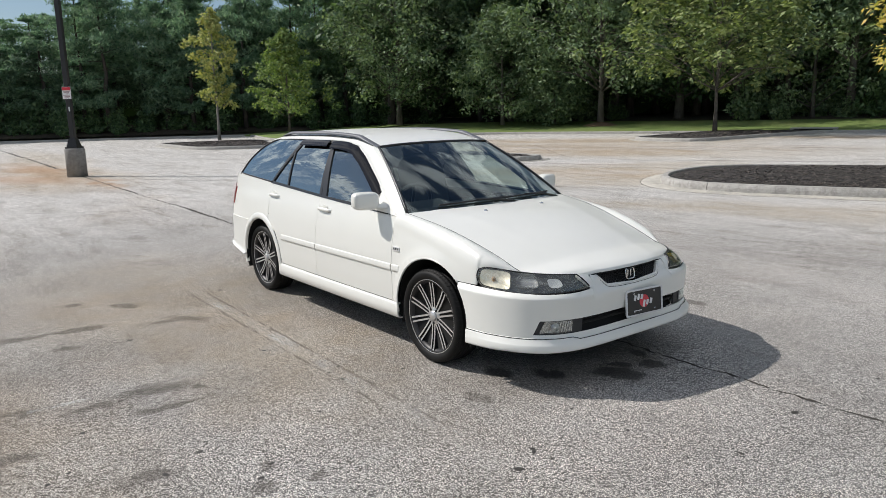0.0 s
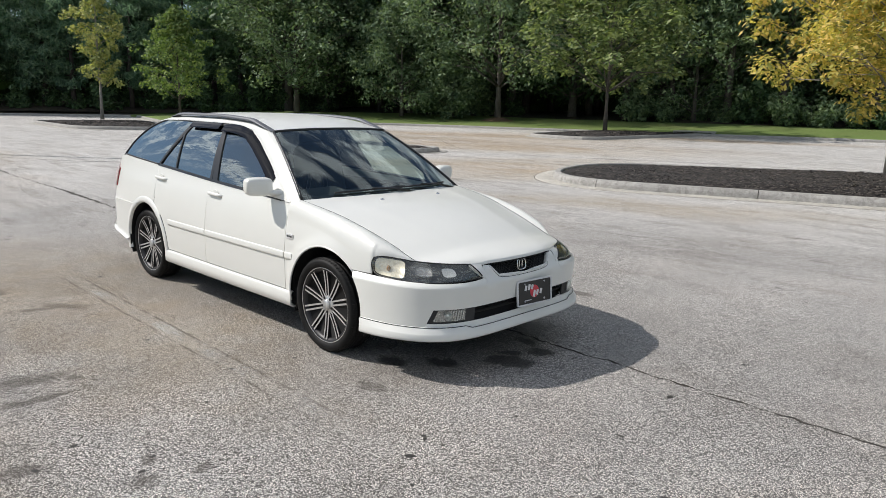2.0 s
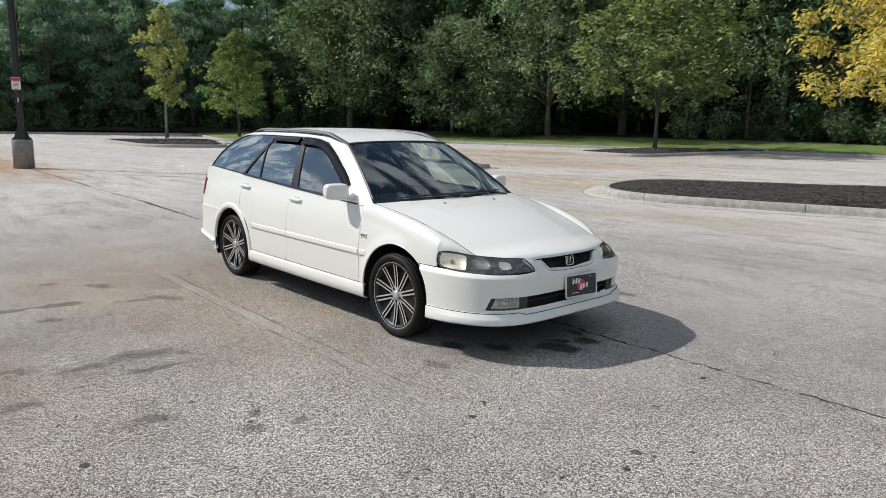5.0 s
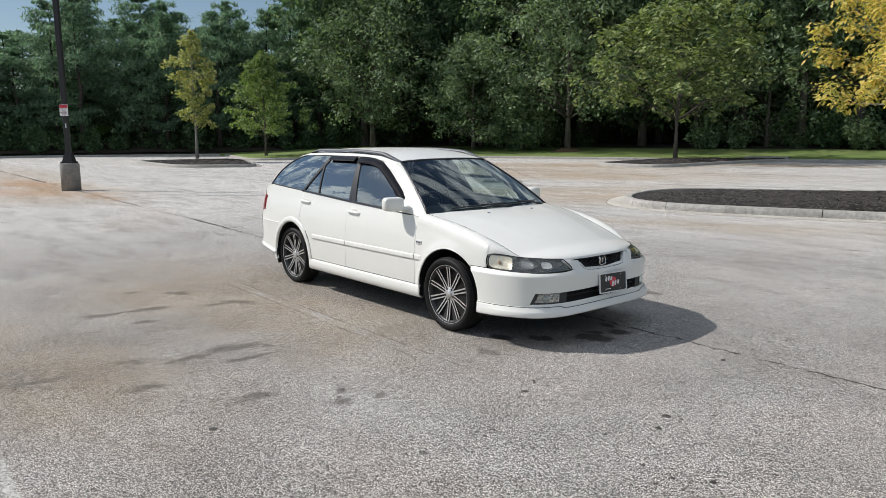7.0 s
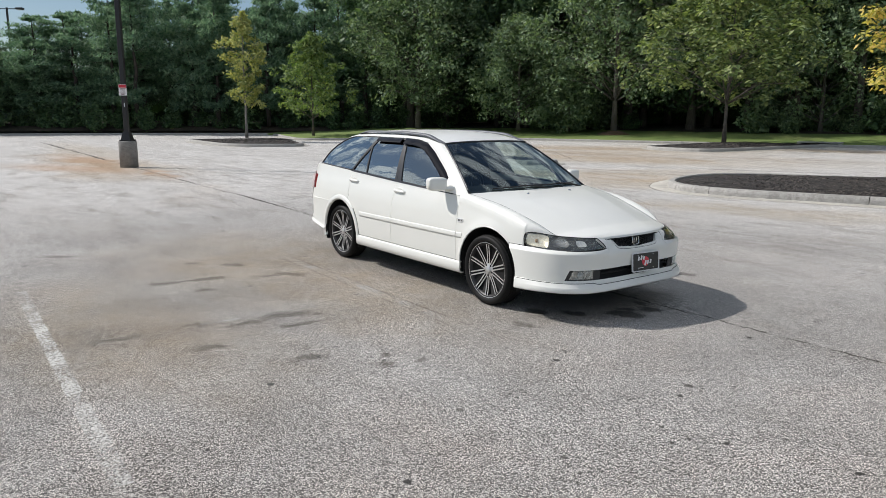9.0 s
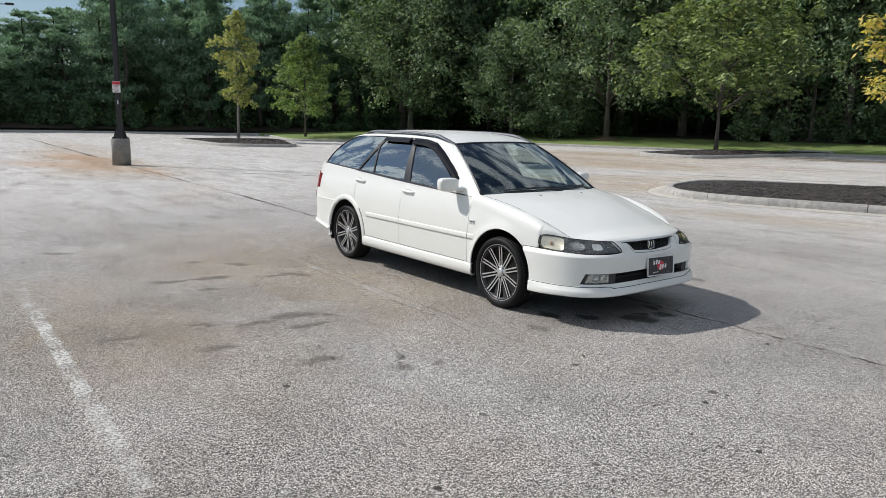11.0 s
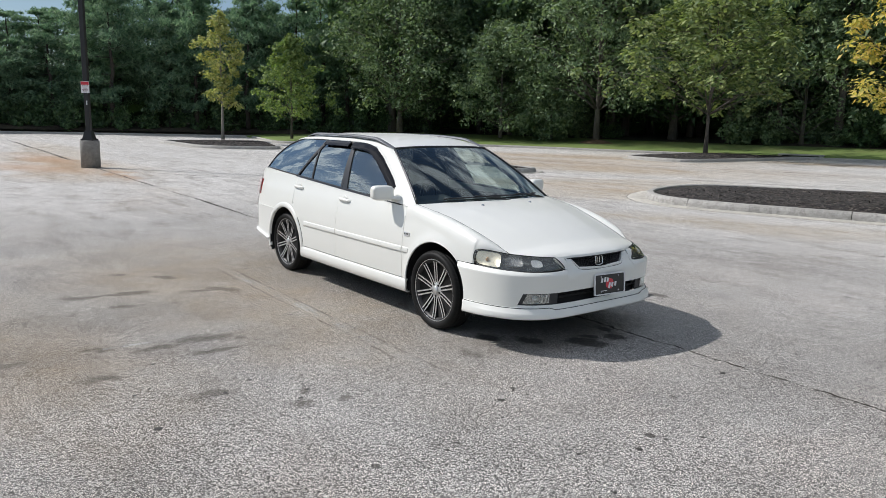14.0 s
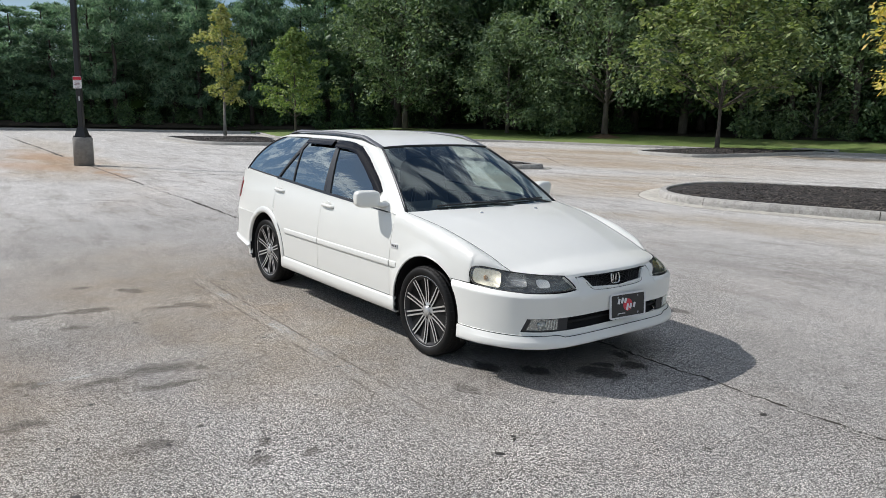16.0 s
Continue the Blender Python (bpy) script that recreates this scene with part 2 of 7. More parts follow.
def asphalt_material():
    """Old, sun-bleached chip asphalt: pale and dark stones, oil spots, rust-brown dirt, open seams."""
    g = Mat("old_asphalt", rough=0.92)
    chip_vec = warped(g, 110, 0.005)
    chips = g.cells(168, chip_vec, "Color")
    chip_v = g.n.new("ShaderNodeRGBToBW")
    g.l.new(chips, chip_v.inputs[0])
    gap = g.ramp(g.cells(168, chip_vec), (0.28, 1.0), (0.46, 0.60), (0.70, 0.10))
    fine = g.noise(260, 2)
    stones = g.ramp(chip_v.outputs[0], (0.20, (0.16, 0.157, 0.150)), (0.36, (0.42, 0.413, 0.400)), (0.52, (0.78, 0.768, 0.745)), (0.74, (0.96, 0.945, 0.915)))
    stones = g.mix(1.0, stones, gap, "MULTIPLY")
    clump = g.ramp(g.noise(38, 3, 0.6), (0.32, (0.84, 0.83, 0.82)), (0.5, (1.0, 1.0, 0.99)), (0.68, (1.18, 1.17, 1.16)))
    stones = g.mix(1.0, stones, clump, "MULTIPLY")
    stones = g.mix(0.10, stones, g.ramp(fine, (0.3, 0.06), (0.7, 0.55)))
    broad = g.noise(0.22, 5, 0.6)
    mid = g.noise(1.1, 5, 0.62)
    tone = g.ramp(g.math("ADD", g.math("MULTIPLY", broad, 0.55), g.math("MULTIPLY", mid, 0.45)), (0.33, (0.58, 0.568, 0.552)), (0.5, (0.87, 0.860, 0.845)), (0.68, (1.16, 1.15, 1.135)))
    tint = g.ramp(g.noise(0.55, 4, 0.6, g.where((1, 1, 1), (0, 0, 0.7))), (0.34, (1.03, 0.985, 0.955)), (0.52, (1.005, 0.997, 0.99)), (0.66, (1.0, 1.0, 1.0)))
    col = g.mix(1.0, g.mix(1.0, stones, tone, "MULTIPLY"), tint, "MULTIPLY")
    # worn smoother and paler away from the stalls, with dust
    far = g.sep(g.where())
    lane = g.n.new("ShaderNodeMapRange")
    for k, v in (("From Min", -1.6), ("From Max", -12.0), ("To Min", 0.0), ("To Max", 0.78)):
        lane.inputs[k].default_value = v
    g.l.new(far[0], lane.inputs["Value"])
    lane2 = g.n.new("ShaderNodeMapRange")
    for k, v in (("From Min", -1.8), ("From Max", 10.0), ("To Min", 0.0), ("To Max", 0.82)):
        lane2.inputs[k].default_value = v
    g.l.new(far[1], lane2.inputs["Value"])
    dust = g.ramp(g.noise(0.42, 7, 0.68, g.where((0.22, 1, 1), (0, 0, 0.3))), (0.30, (0.33, 0.29, 0.245)), (0.42, (0.53, 0.505, 0.47)), (0.56, (0.72, 0.705, 0.68)), (0.70, (0.84, 0.83, 0.81)))
    dust = g.mix(0.5, dust, g.ramp(g.noise(15, 6, 0.78), (0.34, 0.18), (0.5, 0.52), (0.66, 0.98)))
    dust = g.mix(0.46, dust, g.mix(1.0, stones, (1.45, 1.44, 1.42), "MULTIPLY"))
    streak = g.ramp(g.noise(1.5, 7, 0.72, g.where((0.5, 1.6, 1), (0, 0, 0.6))), (0.36, (0.66, 0.64, 0.61)), (0.48, (1.0, 1.0, 1.0)), (0.7, (1.12, 1.12, 1.12)))
    dust = g.mix(1.0, dust, streak, "MULTIPLY")
    patch = g.n.new("ShaderNodeRGBToBW")
    g.l.new(g.cells(48, what="Color"), patch.inputs[0])
    dust = g.mix(1.0, dust, g.ramp(patch.outputs[0], (0.22, 0.80), (0.5, 1.02), (0.78, 1.20)), "MULTIPLY")
    col = g.mix(g.math("MAXIMUM", lane.outputs[0], lane2.outputs[0]), col, dust)
    # brown dirt
    w1 = warped(g, 0.45, 2.2, 2.2, 0.5)
    dirt = blob_mask(g, w1, [(-1.4, -1.35, 2.2, 0.75, 0, 0.7), (-20.5, 1.0, 4.4, 1.3, 4, 0.6), (-30, 1.9, 12, 1.1, -4, 0.7), (-13.5, 17.5, 6.5, 2.6, 25, 0.6), (-20, 22.5, 9, 3.6, 40, 0.6), (-7.4, 9.2, 2.6, 1.3, 40, 0.6), (-9.5, 12.5, 4.0, 1.4, 60, 0.7), (-14, 31.0, 5.0, 1.6, 20, 0.7), (-0.95, -1.02, 1.2, 0.34, 0, 0.6), (-2.5, 7.3, 3.0, 0.7, 20, 0.7), (-3.2, -1.6, 1.8, 1.3, 10, 0.7), (-1.2, -3.6, 1.6, 0.8, 10, 0.8)])
    dirt = g.math("MULTIPLY", dirt, g.ramp(g.noise(3.0, 5, 0.65), (0.25, 0.25), (0.75, 0.85)))
    col = g.mix(g.math("MULTIPLY", dirt, 0.66), col, g.mix(0.5, g.mix(1.0, col, (0.88, 0.74, 0.53), "MULTIPLY"), (0.29, 0.22, 0.13)))
    rust = blob_mask(g, warped(g, 0.9, 1.2, 5, 0.3), [(-20.3, -0.6, 2.6, 0.95, 20, 0.8), (-24.5, 0.6, 3.5, 0.7, 0, 0.9), (-16.8, 1.0, 2.0, 0.22, -4, 0.8)])
    col = g.mix(g.math("MULTIPLY", rust, 0.55), col, (0.40, 0.25, 0.14))
    far_dirt = blob_mask(g, warped(g, 0.16, 5.0, 0.8, 1.2), [(-15.5, 19.5, 9.0, 3.6, 30, 0.5), (-21, 25.5, 9.0, 3.2, 35, 0.5), (-8.6, 10.6, 3.4, 1.5, 40, 0.6), (-11.5, 32.5, 7.0, 1.5, 18, 0.6), (-22, 0.6, 9.0, 1.0, -3, 0.7)])
    far_dirt = g.math("MULTIPLY", far_dirt, g.ramp(g.noise(0.8, 6, 0.7, g.where((0.5, 1.4, 1), (0, 0, 0.5))), (0.30, 0.25), (0.62, 0.95)))
    col = g.mix(g.math("MULTIPLY", far_dirt, 0.8), col, g.mix(1.0, col, (0.80, 0.67, 0.52), "MULTIPLY"))
    # ghosts of the stall lines: a paler worn strip with flecks of paint left in it
    ghost = g.math("MAXIMUM", line_mask(g, warped(g, 3, 0.03), -3.1, -1.36, 1.4, -1.46, 0.062, 0.35), g.math("MULTIPLY", line_mask(g, warped(g, 3, 0.03), -2.95, -4.15, 1.9, -4.29, 0.062, 0.3), 0.9))
    col = g.mix(g.math("MULTIPLY", ghost, g.ramp(g.noise(34, 5, 0.75), (0.47, 0.02), (0.66, 0.22))), col, (0.62, 0.60, 0.55))
    # the worn edges of the old stall line, and tyre tracks across the far lanes
    lane_warp, line_warp = warped(g, 0.25, 1.6, 1.5, 0.12), warped(g, 4, 0.035)
    worn = g.math("MAXIMUM", line_mask(g, line_warp, -3.1, -1.30, 0.9, -1.40, 0.009, 0.8), line_mask(g, line_warp, -3.1, -1.43, 0.9, -1.53, 0.009, 0.8))
    worn = g.math("MULTIPLY", worn, g.ramp(g.noise(5, 4, 0.7), (0.38, 0.0), (0.56, 0.7)))
    for x0, y0, x1, y1, half in ((-24, 17.5, -7, 22.5, 0.16), (-23, 19.2, -6, 24.4, 0.13), (-22, 24.5, -12, 29.5, 0.18), (-15.5, 12.2, -5.5, 17.6, 0.12), (-14.5, 10.6, -7.8, 14.4, 0.09), (-9.5, 7.4, -3.6, 8.6, 0.10), (-26, 6.2, -13, 9.4, 0.13)):
        worn = g.math("MAXIMUM", worn, g.math("MULTIPLY", line_mask(g, lane_warp, x0, y0, x1, y1, half, 0.9), g.ramp(g.noise(0.9, 5, 0.7), (0.40, 0.0), (0.62, 0.55))))
    col = g.mix(worn, col, (0.075, 0.064, 0.055))
    # oil and damp spots, and shade painted under the car's nose
    w2 = warped(g, 5.0, 0.16, 17, 0.10)
    damp_and_shade = blob_mask(g, w2, [(-2.48, -2.53, 0.22, 0.07, 80, 0.3), (-2.50, -2.88, 0.20, 0.04, 95, 0.6), (-3.04, -2.05, 0.13, 0.06, 53, 0.4), (-3.36, -2.38, 0.07, 0.05, 50, 0.5), (-2.2, -1.73, 0.18, 0.07, 30, 0.6),
                             (-0.42, -2.48, 0.18, 0.055, 88, 0.35), (-0.74, -2.46, 0.20, 0.08, 85, 0.6), (-0.62, -2.22, 0.05, 0.045, 0, 0.5), (0.65, -1.03, 0.085, 0.065, 20, 0.4), (-0.86, -3.14, 0.055, 0.045, 0, 0.45),
                             (0.37, -2.78, 0.13, 0.06, 90, 0.7), (-0.25, -3.28, 0.14, 0.06, 80, 0.6), (-2.0, -2.68, 0.13, 0.05, 70, 0.7), (0.64, -2.3, 0.05, 0.035, 0, 0.6), (0.89, -2.18, 0.045, 0.035, 0, 0.6), (0.81, -2.41, 0.07, 0.04, 60, 0.7), (-2.54, -2.95, 0.16, 0.05, 80, 0.6), (-2.95, -2.03, 0.09, 0.04, 60, 0.6), (-0.69, -2.8, 0.16, 0.05, 85, 0.6), (-0.9, -3.18, 0.10, 0.05, 80, 0.6), (-0.85, -3.75, 0.20, 0.05, 85, 0.7), (-2.25, -1.94, 0.14, 0.05, 70, 0.7), (-4.68, -3.54, 0.16, 0.06, 60, 0.7), (0.66, -1.02, 0.10, 0.07, 15, 0.4), (0.29, 1.70, 0.13, 0.06, 10, 0.4), (0.61, 6.19, 0.17, 0.035, 15, 0.4)])
    oil = blob_mask(g, w2, [(0.43, -0.66, 0.10, 0.07, 0, 0.35), (0.66, -0.42, 0.11, 0.07, 20, 0.3), (0.95, -0.10, 0.16, 0.10, 25, 0.25),
                            (0.97, 0.19, 0.10, 0.08, 0, 0.3), (0.78, 0.30, 0.09, 0.05, 0, 0.4), (0.84, 0.02, 0.06, 0.05, 0, 0.4)])
    # broad patch deepening the car's shadow over the oily ground below its nose
    damp_and_shade = g.math("MAXIMUM", damp_and_shade, g.math("MULTIPLY", blob_mask(g, w2, [(0.55, -0.05, 0.42, 0.80, 0, 0.5)]), 0.75))
    broad_damp = blob_mask(g, warped(g, 1.2, 0.6, 6, 0.2), [(0.25, -1.15, 0.75, 0.34, -10, 0.8), (0.6, 4.6, 2.2, 0.7, 20, 0.8), (2.6, 1.6, 1.1, 0.4, 10, 0.8), (-1.6, -2.75, 0.9, 0.35, 70, 0.8), (-0.9, -3.55, 0.5, 0.3, 80, 0.8)])
    damp_and_shade = g.math("MAXIMUM", damp_and_shade, g.math("MULTIPLY", broad_damp, g.ramp(g.noise(7, 4, 0.7), (0.3, 0.10), (0.7, 0.42))))
    col = g.mix(g.math("MULTIPLY", damp_and_shade, 0.58), col, (0.065, 0.056, 0.048))
    col = g.mix(g.math("MULTIPLY", oil, 0.80), col, (0.018, 0.017, 0.016))
    col = g.mix(1.0, col, (1.085, 1.07, 1.055), "MULTIPLY")
    # scattered gum and tar dots
    dots = g.math("LESS_THAN", g.cells(1.9, warped(g, 9, 0.05)), 0.055)
    dots = g.math("MULTIPLY", dots, g.math("GREATER_THAN", g.noise(0.7, 2), 0.47))
    col = g.mix(g.math("MULTIPLY", dots, 0.75), col, (0.05, 0.046, 0.042))
    g.set(Base_Color=col, Roughness=g.math("SUBTRACT", 0.93, g.math("MULTIPLY", oil, 0.35)))
    g.bump(gap, 0.5, 0.005)
    g.b.inputs["Specular IOR Level"].default_value = 0.25
    return g.m


def concrete_material(name, light=0.42, warm=1.0):
    g = Mat(name, rough=0.9)
    a, b, c = g.noise(2.4, 6, 0.7), g.noise(11, 6, 0.75), g.noise(90, 3)
    col = g.ramp(a, (0.3, (light * 0.62 * warm, light * 0.6 * warm ** 0.6, light * 0.54 / warm ** 0.5)), (0.62, (light * 1.05 * warm, light * warm ** 0.6, light * 0.92 / warm ** 0.5)))
    col = g.mix(g.ramp(b, (0.42, 0.0), (0.64, 0.85)), col, (light * 0.42, light * 0.39, light * 0.34))
    col = g.mix(0.22, col, g.ramp(c, (0.3, 0.1), (0.7, 0.7)))
    g.set(Base_Color=col)
    g.bump(g.math("ADD", b, g.math("MULTIPLY", c, 0.6)), 0.35, 0.006)
    return g.m


def grass_material():
    g = Mat("mown_grass", rough=0.9)
    a, b, c = g.noise(0.35, 4), g.noise(5, 5, 0.7), g.noise(60, 3)
    col = g.mix(b, (0.120, 0.190, 0.042), (0.230, 0.320, 0.080))
    col = g.mix(g.ramp(a, (0.45, 0.0), (0.75, 0.6)), col, (0.23, 0.225, 0.09))
    col = g.mix(0.35, col, g.ramp(c, (0.3, (0.02, 0.035, 0.008)), (0.7, (0.15, 0.2, 0.05))))
    g.set(Base_Color=col)
    g.bump(g.math("ADD", b, c), 0.4, 0.04)
    return g.m


def soil_material():
    g = Mat("leaf_litter", rough=1.0)
    a = g.noise(3, 6, 0.7)
    g.set(Base_Color=g.ramp(a, (0.3, (0.02, 0.016, 0.01)), (0.7, (0.065, 0.05, 0.03))))
    g.bump(a, 0.8, 0.08)
    return g.m


def mulch_material(name, bed):
    """Bark chips: each loose chip its own shade, and the bed under them made of packed chips."""
    g = Mat(name, rough=0.95)
    if bed:
        bw = g.n.new("ShaderNodeRGBToBW")
        g.l.new(g.cells(30, warped(g, 14, 0.05), "Color"), bw.inputs[0])
        r = g.math("SUBTRACT", g.math("MULTIPLY", bw.outputs[0], 1.3), 0.31)
    else:
        r = g.island()
    a = g.noise(30, 4)
    col = g.mix(a, g.ramp(r, (0.0, (0.008, 0.007, 0.007)), (0.45, (0.040, 0.034, 0.031)), (0.76, (0.17, 0.145, 0.130)), (1.0, (0.42, 0.37, 0.32))), (0.006, 0.005, 0.005))
    g.set(Base_Color=col)
    g.bump(g.noise(55, 4), 0.8, 0.02)
    return g.m


def leaf_material(name, dark, mid, light, thin=0.3, through_tint=(1.15, 1.25, 0.6)):
    """Leaves: each its own shade, light coming partly through."""
    g = Mat(name, rough=0.55)
    r, o = g.island(), g.noise(0.45, 3)
    f = g.math("ADD", g.math("MULTIPLY", r, 0.62), g.math("MULTIPLY", o, 0.42))
    col = g.ramp(f, (0.18, dark), (0.5, mid), (0.88, light))
    g.set(Base_Color=col)
    g.b.inputs["Specular IOR Level"].default_value = 0.3
    tr, mx = g.n.new("ShaderNodeBsdfTranslucent"), g.n.new("ShaderNodeMixShader")
    g.l.new(g.mix(1.0, col, through_tint, "MULTIPLY"), tr.inputs["Color"])
    mx.inputs[0].default_value = thin
    out = g.n["Material Output"]
    g.l.new(g.b.outputs[0], mx.inputs[1]), g.l.new(tr.outputs[0], mx.inputs[2]), g.l.new(mx.outputs[0], out.inputs[0])
    return g.m


def bark_material(name, dark, light):
    g = Mat(name, rough=0.95)
    a, b = g.noise(6, 5, 0.7, g.where((1, 1, 0.25))), g.noise(40, 4, 0.6, g.where((1, 1, 0.3)))
    g.set(Base_Color=g.ramp(g.math("ADD", g.math("MULTIPLY", a, 0.6), g.math("MULTIPLY", b, 0.4)), (0.35, dark), (0.65, light)))
    g.bump(b, 0.7, 0.02)
    return g.m


ASPHALT, KERB, GUTTER = asphalt_material(), concrete_material("kerb_concrete", 0.47), concrete_material("gutter_concrete", 0.56, 1.07)
BASE_CONC = concrete_material("pole_base_concrete", 0.27)
CRACK = Mat("crack_dirt", rough=0.95)
CRACK.set(Base_Color=CRACK.mix(CRACK.noise(9, 5, 0.7), (0.016, 0.014, 0.012), (0.10, 0.088, 0.074)))
CRACK = CRACK.m
GRASS, SOIL, MULCH, BED = grass_material(), soil_material(), mulch_material("dark_mulch", False), mulch_material("packed_mulch", True)
LEAF_OAK = leaf_material("oak_leaves", (0.036, 0.071, 0.036), (0.086, 0.152, 0.072), (0.190, 0.280, 0.130))
LEAF_ELM = leaf_material("elm_leaves", (0.080, 0.132, 0.075), (0.178, 0.255, 0.142), (0.320, 0.400, 0.225))
LEAF_PINE = leaf_material("pine_needles", (0.078, 0.148, 0.100), (0.165, 0.265, 0.172), (0.290, 0.395, 0.255), 0.5, (1.0, 1.12, 0.85))
LEAF_MAPLE = leaf_material("maple_leaves", (0.070, 0.112, 0.045), (0.180, 0.238, 0.098), (0.380, 0.420, 0.190), 0.35)
LEAF_SAP = leaf_material("sapling_leaves", (0.085, 0.145, 0.050), (0.190, 0.275, 0.095), (0.350, 0.410, 0.150), 0.38)
LEAF_TURN = leaf_material("turning_leaves", (0.200, 0.240, 0.090), (0.375, 0.405, 0.165), (0.570, 0.515, 0.215), 0.38)
LEAF_GOLD = leaf_material("golden_leaves", (0.260, 0.290, 0.080), (0.600, 0.510, 0.160), (0.900, 0.650, 0.250), 0.45)
# leaf colour darkened to carry the shade inside the woods
DEEP_SHADE = leaf_material("shaded_foliage", (0.008, 0.016, 0.008), (0.023, 0.044, 0.021), (0.052, 0.086, 0.039), 0.1)
STRAW = bark_material("pine_straw", (0.10, 0.06, 0.035), (0.26, 0.17, 0.10))
BARK = bark_material("grey_bark", (0.05, 0.043, 0.036), (0.17, 0.15, 0.13))
BARK_PALE = bark_material("pale_bark", (0.15, 0.14, 0.12), (0.38, 0.36, 0.32))
BARK_PINE = bark_material("pine_bark", (0.030, 0.025, 0.021), (0.085, 0.07, 0.058))


# ---- ground, kerbs and islands ----
D, N = Vector((0.942, 0.336, 0)), Vector((-0.336, 0.942, 0))   # along and across the lot's drive lanes


def lot(d, n, z=0.0):
    return D * d + N * n + Vector((0, 0, z))


bm = bmesh.new()
edges = [-700, -200, -80, -40, -16, -8, 0, 8, 16, 40, 80, 200, 700]
shell(bm, [[(x, y, 0.0) for y in edges] for x in edges])
bmesh.ops.recalc_face_normals(bm, faces=bm.faces)
tagged(part("ground", bm, ASPHALT), "old sun-bleached grey asphalt parking lot with stains and seams", "asphalt", kind="structure")


def resample(pts, step, closed=False):
    pts = [Vector(p) for p in pts]
    if closed:
        pts.append(pts[0])
    out, left = [pts[0].copy()], step
    for a, b in zip(pts, pts[1:]):
        seg, pos = (b - a).length, 0.0
        while seg - pos >= left:
            pos += left
            out.append(a.lerp(b, pos / seg))
            left = step
        left -= seg - pos
    return out if closed else out + [pts[-1]]


def rounded(pts, r, closed=True, n=7):
    """Rounds the corners of a path."""
    pts, out = [Vector(p) for p in pts], []
    for i, p in enumerate(pts):
        if not closed and i in (0, len(pts) - 1):
            out.append(p)
            continue
        a, b = pts[i - 1], pts[(i + 1) % len(pts)]
        rr = r[i] if isinstance(r, (list, tuple)) else r
        u, v = (a - p), (b - p)
        cut = min(rr, 0.48 * u.length, 0.48 * v.length)
        s, e = p + u.normalized() * cut, p + v.normalized() * cut
        for k in range(n + 1):
            t = k / n
            out.append(s * (1 - t) ** 2 + p * 2 * t * (1 - t) + e * t * t)
    return out


def kerb(path, label, closed, side, length=3.05, height=0.15, width=0.17, gutter=0.42, name="kerb"):
    """A run of cast kerb blocks with a worn top edge, and a gutter pan on the lot's side. side: +1 if the lot lies left of the path."""
    thing = holder(name, Matrix(), label, "kerb", kind="structure")
    fine = resample(path, 0.38, closed)
    count = len(fine)
    per = max(2, round(length / 0.38))
    def frame_at(i):
        a, b = (fine[(i - 1) % count], fine[(i + 1) % count]) if closed else (fine[max(i - 1, 0)], fine[min(i + 1, count - 1)])
        d = (b - a).normalized()
        return fine[i % count], Vector((-d.y, d.x, 0)) * side
    rim = random.Random(5)
    last = count if closed else count - 1
    for s in range(0, last, per):
        ids = list(range(s, min(s + per, last) + 1))
        if len(ids) < 2:
            continue
        bm, lift, rows = bmesh.new(), rim.uniform(-0.006, 0.006), []
        for k, i in enumerate(ids):
            p, out = frame_at(i)
            if k in (0, len(ids) - 1):
                along = (frame_at(ids[1])[0] - frame_at(ids[0])[0]) if k == 0 else (frame_at(ids[-2])[0] - frame_at(ids[-1])[0])
                p = p + along.normalized() * 0.007
            chip = rim.uniform(-0.006, 0.004)
            prof = ((0.02, -0.06), (0.0, height * 0.55), (-0.014, height - 0.03 + chip), (-0.040, height + lift), (-width + 0.02, height + lift + 0.003), (-width, height - 0.02), (-width, -0.06))
            rows.append([p + out * o + Vector((0, 0, z)) for o, z in prof])
        shell(bm, rows)
        for r, flip in ((0, False), (len(rows) - 1, True)):
            bm.verts.ensure_lookup_table()
            vs = [bm.verts[r * 7 + j] for j in range(7)]
            bm.faces.new(vs[::-1] if flip else vs)
        bmesh.ops.recalc_face_normals(bm, faces=bm.faces)
        part("kerb_block", bm, KERB, thing, smooth=False)
    if gutter:
        bm = bmesh.new()
        idx = range(count + 1) if closed else range(count)
        rows = []
        for i in idx:
            p, out = frame_at(i)
            w = gutter + 0.03 * noise.noise(p * 0.9)
            rows.append([p + out * o + Vector((0, 0, z)) for o, z in ((-0.03, 0.010), (0.12, 0.007), (w, 0.005), (w + 0.008, -0.02))])
        shell(bm, rows)
        bmesh.ops.recalc_face_normals(bm, faces=bm.faces)
        part("gutter", bm, GUTTER, thing, "pale worn concrete gutter pan")
        bm, rows = bmesh.new(), []
        for i in idx:
            p, out = frame_at(i)
            w = gutter + 0.03 * noise.noise(p * 0.9)
            k = 0.012 + 0.014 * abs(noise.noise(p * 1.7))
            rows.append([p + out * o + Vector((0, 0, 0.0035)) for o in (w - 0.004, w + k)])
        shell(bm, rows)
        bmesh.ops.recalc_face_normals(bm, faces=bm.faces)
        part("gutter_joint", bm, CRACK, thing, "dirt-filled joint along the gutter")
    return thing


def inset_path(path, amount):
    n, out = len(path), []
    for i in range(n):
        d = (path[(i + 1) % n] - path[i - 1]).normalized()
        out.append(path[i] + Vector((-d.y, d.x, 0)) * amount)
    return out


